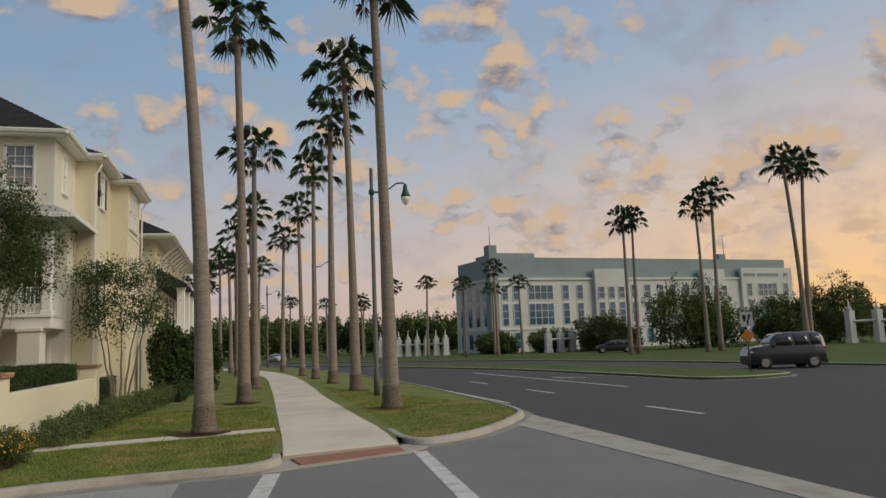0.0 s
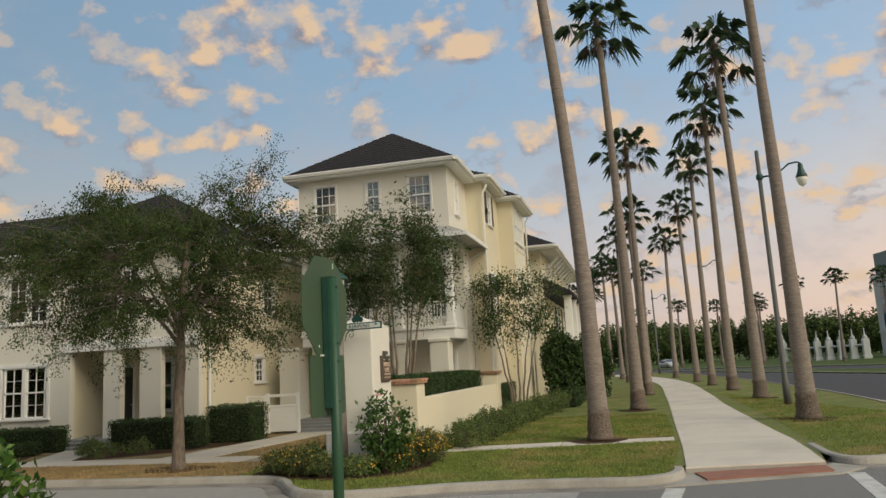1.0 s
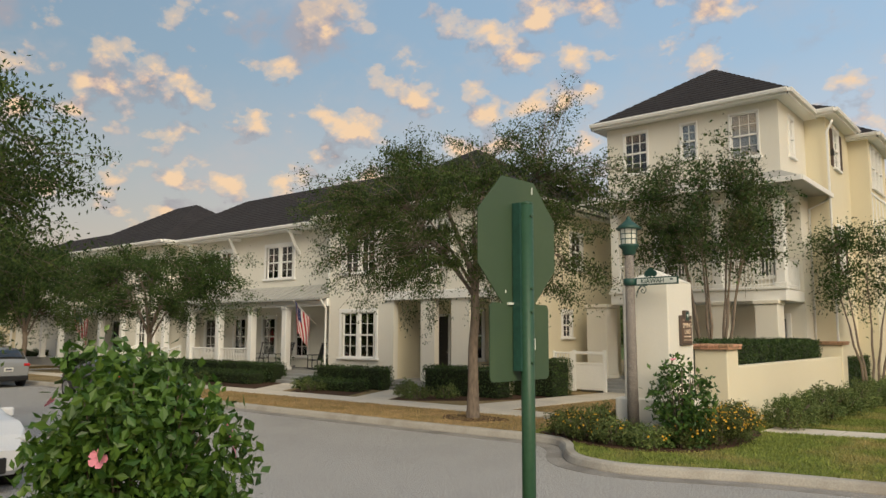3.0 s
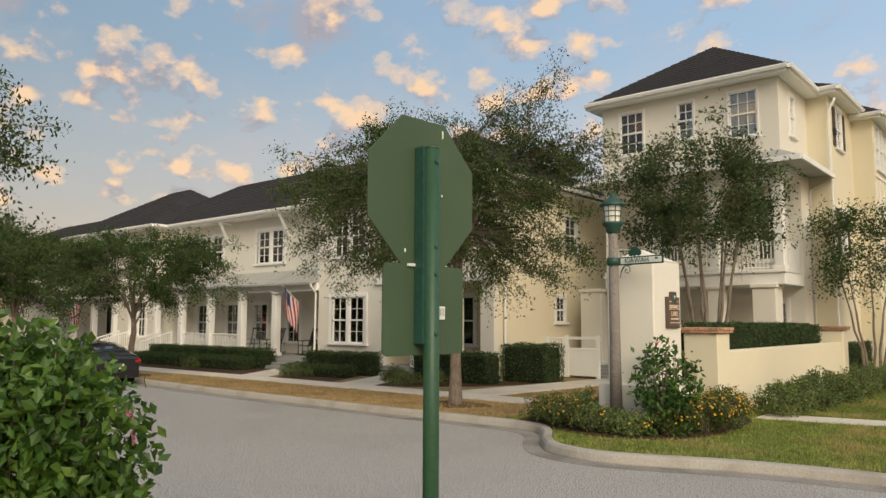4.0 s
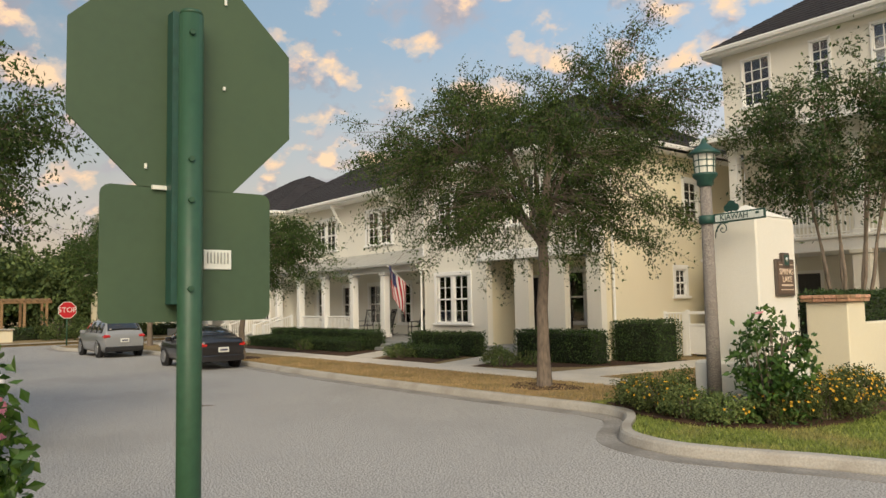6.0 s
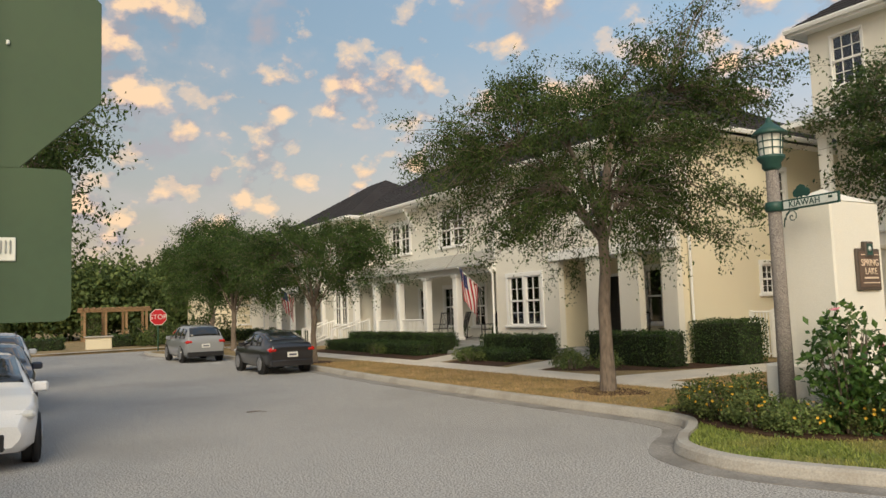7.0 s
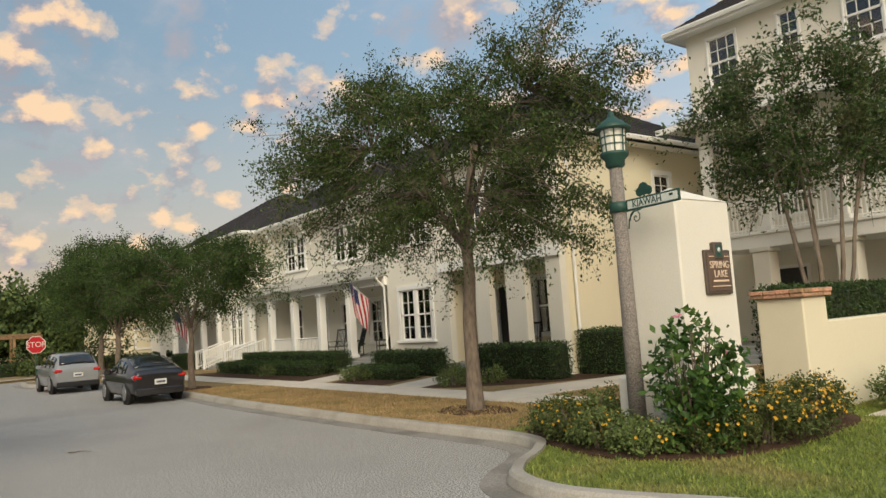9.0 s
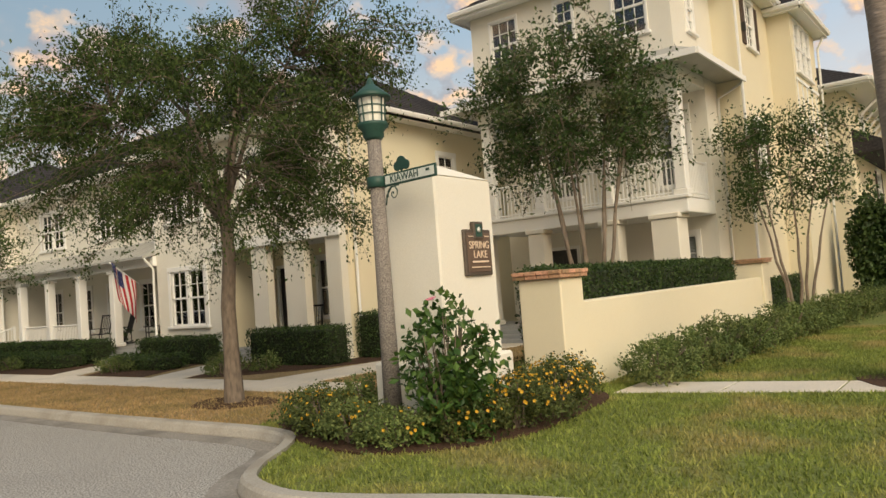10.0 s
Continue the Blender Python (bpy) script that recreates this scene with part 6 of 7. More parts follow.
for x0, x1, y0, y1, z1 in ((-33.6, -24.5, 22.6, 23.3, 0.9), (-33.3, -24.4, 21.3, 22.2, 0.58), (-21.9, -18.2, 22.6, 23.2, 0.92), (-21.5, -18.3, 21.3, 22.0, 0.5), (-16.2, -13.0, 22.5, 23.3, 1.05), (-13.62, -11.95, 24.1, 25.2, 1.3), (-42.5, -39.6, 22.0, 23.0, 0.9)):
    k += 1
    clipped("clipped_hedge", "clipped dark green hedge in front of a porch", x0, x1, y0, y1, z1, k + 100, per=620, leaf=0.06, group="porch hedges")
for x, y, rx, rz in ((-3.07, 38.4, 0.8, 1.82), (-2.0, 43.5, 1.0, 1.6)):
    k += 1
    bush("evergreen_shrub", "dark dense egg-shaped evergreen by the house", (x, y, 0.1), (rx, rx, rz), 17000, 0.15, HEDGE_LEAF, k, 0, None, 10)
for x, y, rx, rz in ((-15.9, 21.5, 0.45, 0.2), (-15.0, 20.9, 0.5, 0.18), (-19.9, 20.8, 0.4, 0.18), (-20.8, 21.2, 0.45, 0.2), (-14.4, 21.6, 0.4, 0.2), (-27.2, 21.0, 0.45, 0.22), (-16.5, 22.0, 0.4, 0.2)):
    k += 1
    bush("border_plant", "small low green plant in dark mulch", (x, y, 0.12), (rx, rx, rz), 900, 0.06, SHRUB_LEAF, k, 0, None, 6, group="small border plants")


def woods(name, label, line, depth, h0, h1, n, leaf, seed):
    """Far wood: many trunks and a ragged mass of leaf clumps."""
    rng = np.random.default_rng(seed)
    P = []
    for c in range(n):
        f = rng.uniform() * (len(line) - 1)
        i = int(f)
        p = np.array(line[i]) + (np.array(line[i + 1]) - np.array(line[i])) * (f - i) + rng.normal(size=2) * depth
        h, w = rng.uniform(h0, h1), rng.uniform(2.0, 3.6)
        m_ = 720
        v = rng.normal(size=(24, 3))
        v /= np.linalg.norm(v, axis=1)[:, None]
        v *= (0.35 + 0.5 * rng.uniform(size=24))[:, None]
        v = v[rng.integers(0, 24, m_)]
        puff = rng.normal(size=(m_, 3))
        v = v + puff / np.linalg.norm(puff, axis=1)[:, None] * rng.uniform(0.16, 0.34, m_)[:, None]
        P.append(np.column_stack([p[0] + v[:, 0] * w, p[1] + v[:, 1] * w, h * 0.52 + v[:, 2] * h * 0.5]))
    C = np.concatenate(P)
    C = C[C[:, 2] > 0.1]
    V, F = leaf_arrays(rng, C, leaf, 0.75, 0.2)
    tagged(from_arrays(name, V, F, WOOD_LEAF), label, "woods", kind="stuff")


woods("far_woods", "dark green wood beyond the street's end", [(-78, -50), (-84, 0), (-82, 30), (-76, 60)], 4.5, 6.0, 10.0, 300, 0.40, 81)
woods("far_woods", "dim tree line along the far road", [(-70, 120), (-30, 165), (20, 185), (60, 175)], 5.0, 7, 11, 240, 0.55, 82)
woods("far_woods", "dim tree line beyond the main road", [(75, 150), (130, 130), (150, 70), (140, 20)], 5.0, 5, 8.5, 160, 0.55, 83)
for x, y, r, h in ((59.5, 92, 5.6, 4.5), (64.5, 93, 4.0, 3.2), (51.5, 101, 3.6, 2.6), (71, 86, 4.0, 3.2), (78, 84, 4.5, 4.2), (92, 78, 5.0, 4.4), (46, 108, 3.2, 1.6), (39, 113, 3.0, 1.5), (56, 106, 4.0, 1.8), (84, 98, 6.0, 2.0)):
    k += 1
    bush("broad_tree", "broad dark evergreen tree in front of the office building", (x, y, 0.1), (r, r, h), 11000, 0.32, WOOD_LEAF, k, 0, None, 8, category="tree", group="office garden trees")


# ---- vehicles ----
def car(label, colour, length, width, height, kind, m, group="parked cars"):
    """A car facing +x: lofted body, glasshouse, wheels, lamps, mirrors, plate."""
    t = thing("car", label, "car", group, m)
    paintm = material("car_paint_" + colour[0], colour[1], 0.35, 60, 0.04, coat=0.9)
    L, W, H = length / 2, width / 2, height
    belt = 0.62 * H
    sill = 0.22
    nose, tail = 0.46 * H, 0.62 * H
    # side outline: distance from the tail, or from the nose where negative, and height as a share of H
    outline = {"sedan": ((0, 0.60), (0.07, 0.70), (0.42, 0.74), (0.95, 0.87), (1.5, 0.975), (2.1, 1.0), (-1.95, 0.975), (-1.35, 0.81), (-1.0, 0.69), (-0.5, 0.63), (-0.14, 0.53), (-0.001, 0.40)),
               "suv": ((0, 0.52), (0.05, 0.63), (0.2, 0.78), (0.48, 0.945), (0.85, 0.985), (2.0, 1.0), (-2.05, 0.97), (-1.55, 0.85), (-1.1, 0.70), (-0.5, 0.645), (-0.13, 0.53), (-0.001, 0.38)),
               "boxy": ((0, 0.50), (0.03, 0.62), (0.1, 0.88), (0.24, 0.975), (0.6, 0.995), (2.0, 1.0), (-1.75, 0.975), (-1.45, 0.82), (-1.25, 0.665), (-0.3, 0.61), (-0.05, 0.5), (-0.001, 0.36))}[kind]
    ox = [-L + d if d >= 0 else L + d for d, h in outline]
    oz = [h * H for d, h in outline]
    top_at = lambda x: float(np.interp(x, ox, oz))
    wide_at = lambda x: W * float(np.interp(x, [-L, -L + 0.12, -L + 0.7, 0.3, L - 0.9, L - 0.3, L], [0.84, 0.93, 1.0, 1.0, 0.985, 0.91, 0.70]))
    low_at = lambda x: float(np.interp(x, [-L, -L + 0.2, -L + 0.5, L - 0.5, L - 0.15, L], [0.40, 0.28, sill, sill, 0.24, 0.32]))

    def ring_at(x):
        w, t_, lo = wide_at(x), top_at(x), low_at(x)
        b_ = min(belt, t_ - 0.02)
        f = max(0.0, min(1.0, (t_ - b_) / (H - belt)))
        wu = w * (0.90 - 0.20 * f)
        return [(w * 0.82, lo), (w * 0.965, lo + 0.09), (w, (lo + b_) / 2 + 0.04), (w * 0.985, b_ - 0.07), (w * 0.93, b_), ((w * 0.93 + wu) / 2 + 0.012 * f, b_ + (t_ - b_) * 0.52), (wu, t_ - 0.075 * f - 0.006), (wu * 0.86, t_ - 0.028 * f), (wu * 0.5, t_ + 0.004), (0.0, t_ + 0.012)]

    stations = sorted({round(-L + 2 * L * k / 30, 4) for k in range(31)} | {round(x, 4) for x in ox})
    bm = bmesh.new()
    rings = []
    for x in stations:
        half = ring_at(x)
        prof = [(-y, z) for y, z in half] + [(y, z) for y, z in half[-2::-1]]
        rings.append([bm.verts.new((x, y, z)) for y, z in prof])
    n = len(rings[0])
    for a, b_ in zip(rings, rings[1:]):
        for i in range(n):
            bm.faces.new((a[i], a[(i + 1) % n], b_[(i + 1) % n], b_[i])).smooth = True
    bm.faces.new(rings[0])
    bm.faces.new(rings[-1][::-1])
    part("body", bm, paintm, t)
    glassm = material("car_window", (0.018, 0.02, 0.022), 0.06, 5, 0.1, coat=1.0)
    front_x = L - 1.15

    def pane(name, pts):
        """A window skin lying just proud of the body, given as rows of points."""
        bm = bmesh.new()
        g = [[bm.verts.new(p) for p in row] for row in pts]
        for a, b_ in zip(g, g[1:]):
            for k in range(len(a) - 1):
                bm.faces.new((a[k], a[k + 1], b_[k + 1], b_[k])).smooth = True
        ob = part(name, bm, glassm, t, "dark tinted car window")
        thick = ob.modifiers.new("thickness", "SOLIDIFY")
        thick.thickness, thick.offset = 0.012, 0.0

    rear0, rear1 = {"sedan": (0.52, 1.42), "suv": (0.12, 0.46), "boxy": (0.04, 0.11)}[kind]
    for name, x0, x1 in (("rear_window", -L + rear0, -L + rear1), ("windscreen", L - 1.93 if kind != "boxy" else L - 1.72, L - 1.12 if kind != "boxy" else L - 1.28)):
        rows_ = []
        for k in range(6):
            x = x0 + (x1 - x0) * k / 5
            half = ring_at(x)
            wu = half[6][0] * 0.93
            rows_.append([(x, wu * q, top_at(x) + 0.018 - (0.028 if abs(q) == 1 else 0.012 if abs(q) > 0.6 else 0.0)) for q in (-1, -0.7, -0.3, 0, 0.3, 0.7, 1)])
        pane(name, rows_)
    cab0, cab1 = -L + (0.95 if kind == "sedan" else 0.42 if kind == "suv" else 0.3), L - 1.5
    cuts = ((0.0, 0.14), (0.17, 0.52), (0.56, 0.96)) if kind == "sedan" else ((0.0, 0.22), (0.26, 0.57), (0.61, 0.97))
    for u0, u1 in cuts:
        for sd in (-1, 1):
            rows_ = []
            for k in range(5):
                x = cab0 + (cab1 - cab0) * (u0 + (u1 - u0) * k / 4)
                half = ring_at(x)
                lo_, mi_, hi_ = half[4], half[5], half[6]
                rows_.append([(x, sd * (lo_[0] + 0.004), lo_[1] + 0.035), (x, sd * (mi_[0] + 0.008), mi_[1]), (x, sd * (hi_[0] + (mi_[0] - hi_[0]) * 0.18 + 0.009), hi_[1] - (hi_[1] - mi_[1]) * 0.16)])
            pane("side_window", rows_)
    roof_r, roof_f = -L + 1.3, L - 2.1
    wr = 0.33 if kind == "sedan" else 0.37
    for x in (-L + 0.82, L - 0.88):
        for s in (-1, 1):
            wm = Matrix.Translation((x, s * (W - 0.11), wr)) @ Matrix.Rotation(math.pi / 2 * s, 4, "X")
            bm = bmesh.new()
            lathe(bm, [(wr * 0.62, -0.1), (wr * 0.95, -0.11), (wr, -0.08), (wr, 0.08), (wr * 0.95, 0.11), (wr * 0.62, 0.1)], 24, wm)
            wheel = part("wheel", bm, RUBBER, t, "black rubber tyre")
            bm = bmesh.new()
            lathe(bm, [(wr * 0.64, -0.125), (wr * 0.60, -0.10), (wr * 0.58, -0.085), (0.0, -0.07)], 20, wm)
            for k in range(5):
                quad_box(bm, -0.025, 0.025, 0.04, wr * 0.6, -0.122, -0.08, wm @ Matrix.Rotation(k * 2 * math.pi / 5, 4, "Z"))
            part("rim", bm, RIM, wheel, "silver alloy rim")
            bm = bmesh.new()
            lathe(bm, [(wr + 0.05, -0.02), (wr + 0.05, 0.06), (wr + 0.01, 0.06)], 22, Matrix.Translation((x, s * (W - 0.045), wr)) @ Matrix.Rotation(math.pi / 2 * s, 4, "X"))
            part("wheel_arch", bm, BLACKTRIM, t)
    for s in (-1, 1):
        bm = bmesh.new()
        zt = tail * 0.88
        soft_box(bm, -L - 0.015, -L + 0.30, s * W * 0.60 if s > 0 else -W * 0.945, W * 0.945 if s > 0 else -W * 0.60, zt - 0.07, zt + 0.09, 0.06)
        part("tail_lamp", bm, TAIL, t, "red tail lamp")
        bm = bmesh.new()
        soft_box(bm, L - 0.50, L - 0.10, s * W * 0.56 if s > 0 else -W * 0.895, W * 0.895 if s > 0 else -W * 0.56, nose - 0.03, nose + 0.09, 0.045)
        part("head_lamp", bm, HEAD, t, "clear headlamp")
        bm = bmesh.new()
        soft_box(bm, front_x - 0.35, front_x - 0.2, s * (W - 0.08) if s > 0 else -(W + 0.13), (W + 0.13) if s > 0 else -(W - 0.08), belt - 0.02, belt + 0.13, 0.03)
        part("mirror", bm, paintm, t)
    bm = bmesh.new()
    soft_box(bm, -L - 0.03, -L + 0.1, -W * 0.86, W * 0.86, 0.26, 0.46, 0.03)
    part("bumper", bm, BLACKTRIM if kind != "sedan" else paintm, t)
    bm = bmesh.new()
    soft_box(bm, L - 0.1, L + 0.015, -W * 0.5, W * 0.5, 0.28, nose - 0.16, 0.03)
    part("grille", bm, BLACKTRIM, t, "black front grille")
    bm = bmesh.new()
    soft_box(bm, -L - 0.035, -L + 0.02, -0.17, 0.17, tail * 0.72 - 0.08, tail * 0.72 + 0.08, 0.008)
    pl_ = part("number_plate", bm, PLATE, t, "white number plate with plain bar")
    bm = bmesh.new()
    soft_box(bm, -L - 0.04, -L - 0.03, -0.12, 0.12, tail * 0.72 - 0.03, tail * 0.72 + 0.03, 0.002)
    part("bar", bm, material("plate_ink", (0.10, 0.10, 0.14), 0.6, 30, 0.1), pl_)
    if kind in ("suv", "boxy"):
        for s in (-1, 1):
            bm = bmesh.new()
            tube(bm, [(roof_r, s * W * 0.60, H - 0.04), (roof_r + 0.1, s * W * 0.60, H + 0.015), (roof_f - 0.1, s * W * 0.60, H + 0.01), (roof_f, s * W * 0.60, H - 0.05)], [0.016] * 4, 5)
            part("roof_rail", bm, BLACKTRIM, t)
    if kind == "boxy":
        bm = bmesh.new()
        lathe(bm, [(0.36, -0.1), (0.38, 0.0), (0.36, 0.1)], 20, pose(-L - 0.08, 0.1, 1.0, 0, 90, 0))
        part("spare_wheel", bm, RUBBER, t, "spare wheel on the back door")
    return t


car("dark charcoal parked compact saloon, rear towards the crossing", ("slate", (0.014, 0.014, 0.017)), 4.1, 1.62, 1.40, "sedan", Matrix.Translation((-24.1, 15.42, 0)) @ Matrix.Rotation(math.pi, 4, "Z"))
car("silver parked crossover with dark rear window by the kerb", ("silver", (0.27, 0.28, 0.29)), 4.45, 1.75, 1.58, "suv", Matrix.Translation((-33.6, 15.05, 0)) @ Matrix.Rotation(math.pi, 4, "Z"))
car("white parked saloon with black grille at the south kerb", ("white", (0.78, 0.78, 0.78)), 4.45, 1.74, 1.46, "sedan", Matrix.Translation((-12.45, 6.84, 0)))
car("dark blue parked saloon behind the white one", ("navy", (0.02, 0.03, 0.055)), 4.5, 1.76, 1.45, "sedan", Matrix.Translation((-18.8, 7.14, 0)))
car("pale silver parked crossover behind the dark blue saloon", ("pale", (0.55, 0.56, 0.57)), 4.6, 1.82, 1.62, "suv", Matrix.Translation((-25.4, 7.35, 0)))
car("boxy slate-grey off-road car with rear spare wheel on the main road", ("graphite", (0.028, 0.03, 0.036)), 4.4, 1.95, 2.05, "boxy", Matrix.Translation((30.6, 37.6, 0)) @ Matrix.Rotation(radians(162), 4, "Z"))
car("black car parked beyond the main road", ("black", (0.012, 0.012, 0.013)), 4.8, 1.9, 1.6, "suv", Matrix.Translation((45.5, 86.5, 0.12)) @ Matrix.Rotation(radians(160), 4, "Z"))
car("pale car far along the main road", ("pearl", (0.55, 0.55, 0.55)), 4.5, 1.8, 1.5, "sedan", Matrix.Translation((5.5, 128, 0)) @ Matrix.Rotation(radians(-70), 4, "Z"))


# ---- street furniture ----
def cobra_lamp(x, y, rz, group="road lamps"):
    t = thing("street_lamp", "tall dark lamp post with bell lantern on a curved arm", "street lamp", group, Matrix.Translation((x, y, 0.1)) @ Matrix.Rotation(rz, 4, "Z"))
    bm = bmesh.new()
    tube(bm, [(0, 0, 0), (0, 0, 0.9), (0, 0, 0.95), (0, 0, 9.8)], [0.14, 0.13, 0.10, 0.075], 12)
    part("pole", bm, POLE_GREY, t)
    bm = bmesh.new()
    lathe(bm, [(0.09, 8.62), (0.13, 8.66), (0.13, 8.82), (0.09, 8.86)], 12)
    tube(bm, [(0.1, 0, 8.74), (0.55, 0, 8.76), (0.85, 0, 8.95), (1.1, 0, 9.15), (1.4, 0, 9.18), (1.5, 0, 9.12)], [0.04, 0.035, 0.035, 0.035, 0.035, 0.035], 8)
    part("arm", bm, GREEN_LAMP, t, "dark green curved arm")
    bm = bmesh.new()
    lathe(bm, [(0.06, 9.12), (0.09, 9.05), (0.10, 8.9), (0.16, 8.72), (0.21, 8.62), (0.21, 8.56)], 14, Matrix.Translation((1.5, 0, 0)))
    part("hood", bm, GREEN_LAMP, t, "dark green bell hood")
    bm = bmesh.new()
    lathe(bm, [(0.19, 8.56), (0.20, 8.45), (0.13, 8.28), (0.03, 8.2)], 14, Matrix.Translation((1.5, 0, 0)))
    part("globe", bm, FROST, t, "clear acorn globe")
    return t


first = cobra_lamp(5.82, 31.9, 0.0)
for x, y, rz in ((5.9, 62, 0.0), (3.0, 92, 0.3), (58.6, 94.6, 3.3), (30, 100, 3.0)):
    copy_thing(first, Matrix.Translation((x, y, 0.1)) @ Matrix.Rotation(rz, 4, "Z"))
mk = thing("marker_post", "white utility marker post with orange cap", "post", m=Matrix.Translation((6.1, 30.6, 0.1)))
bm = bmesh.new()
lathe(bm, [(0.05, 0), (0.05, 0.85), (0.04, 0.9)], 10)
part("tube", bm, WHITE, mk)
bm = bmesh.new()
lathe(bm, [(0.054, 0.82), (0.054, 1.25), (0.03, 1.3)], 10)
part("cap", bm, material("orange_cap", (0.55, 0.12, 0.05), 0.6, 20, 0.1), mk)


def stop_face(x, y, group=""):
    t = thing("stop_sign", "red octagonal stop sign facing the street on a thin post", "road sign", m=Matrix.Translation((x, y, -0.35)) @ Matrix.Scale(1.15, 4))
    bm = bmesh.new()
    tube(bm, [(-0.05, 0, 0), (-0.05, 0, 2.4)], [0.035, 0.035], 8)
    part("post", bm, GREEN_PAINT, t)
    sm = pose(0, 0, 2.05, 0, 0, 90) @ pose(0, 0, 0, 90, 0, 0)
    bm = bmesh.new()
    prism(bm, oct_, -0.004, 0.004, sm)
    part("border", bm, SIGN_WHITE, t)
    bm = bmesh.new()
    prism(bm, [(px * 0.93, py * 0.93) for px, py in oct_], 0.004, 0.008, sm)
    part("octagon", bm, STOP_RED, t, "red octagon")
    lettering("STOP", 0.33, sm @ Matrix.Translation((0, 0, 0.01)), SIGN_WHITE, t)


stop_face(-43.2, 15.4)
ar = thing("lane_sign", "white curved-arrow sign over an orange diamond", "road sign", m=Matrix.Translation((25.4, 33.6, 0.1)))
bm = bmesh.new()
tube(bm, [(0, 0.03, 0), (0, 0.03, 3.1)], [0.03, 0.03], 8)
part("post", bm, POLE_GREY, ar)
am = pose(0, 0, 2.7, 90, 0, -37)
bm = bmesh.new()
soft_box(bm, -0.30, 0.30, -0.38, 0.38, -0.004, 0.004, 0.002, am)
pn = part("panel", bm, SIGN_WHITE, ar, "white sign panel")
bm = bmesh.new()
prism(bm, [(0.0, -0.28), (0.08, -0.28), (0.09, -0.08), (0.17, 0.06), (0.17, 0.14), (0.24, 0.14), (0.13, 0.30), (0.02, 0.14), (0.09, 0.14), (0.08, 0.07), (0.01, -0.06)], 0.004, 0.008, am)
part("arrow", bm, BLACKTRIM, pn, "black curved arrow")
bm = bmesh.new()
prism(bm, [(-0.2, 0.24), (-0.16, -0.1), (-0.06, -0.1), (-0.02, 0.24)], 0.004, 0.008, am)
part("island_mark", bm, BLACKTRIM, pn)
bm = bmesh.new()
soft_box(bm, -0.24, 0.24, -0.24, 0.24, -0.004, 0.004, 0.002, pose(0, 0, 1.87, 90, 0, -37) @ pose(0, 0, 0, 0, 0, 45))
part("diamond", bm, ORANGE, ar, "orange diamond marker")


def flag(x, y, z, seed):
    t = thing("flag", "striped red, white and blue flag on a slanted porch pole", "flag", "porch flags", Matrix.Translation((x, y, z)))
    bm = bmesh.new()
    tip = Vector((0.2, -1.4, 0.95))
    tube(bm, [(0, 0, 0), tip], [0.016, 0.013], 6)
    part("pole", bm, WHITE, t)
    d = tip.normalized()
    hoist = lambda f: tip - d * (1.2 * f)
    cols = {"red": FLAG_RED, "white": FLAG_WHITE, "blue": FLAG_BLUE}

    def at(u, v):
        p = hoist(v) + Vector((-0.25 * u, 0, -1.3 * u))
        return p + Vector((0.28 * u + 0.06 * math.sin(6 * v + 4 * u + seed), 0.25 * u * (1 - v) + 0.05 * math.sin(9 * v + seed), -0.12 * v * u))

    for k in range(13):
        t_ = bmesh.new()
        g = [[t_.verts.new(at(u / 10, (k + j) / 13)) for j in (0, 1)] for u in range(11)]
        for a, b_ in zip(g, g[1:]):
            t_.faces.new((a[0], a[1], b_[1], b_[0]))
        part("stripe", t_, cols["red"] if k % 2 == 0 else cols["white"], t)
    t_ = bmesh.new()
    g = [[t_.verts.new(at(u / 10, v / 13) + Vector((0.004, -0.006, 0))) for v in range(0, 8)] for u in range(0, 5)]
    for a, b_ in zip(g, g[1:]):
        for j in range(7):
            t_.faces.new((a[j], a[j + 1], b_[j + 1], b_[j]))
    canton = part("canton", t_, cols["blue"], t, "dark blue star field")
    t_ = bmesh.new()
    for i in range(4):
        for j in range(5):
            c = at(0.05 + i * 0.1, 0.06 + j * 0.105) + Vector((0.008, -0.013, 0))
            lathe(t_, [(0.018, -0.001), (0.018, 0.001)], 5, Matrix.Translation(c) @ pose(0, 0, 0, 90, 0, 0))
    part("stars", t_, cols["white"], canton)["kind"] = "stuff"


flag(-23.5, 24.0, 2.55, 1.0)
flag(-41.1, 23.0, 2.6, 2.0)


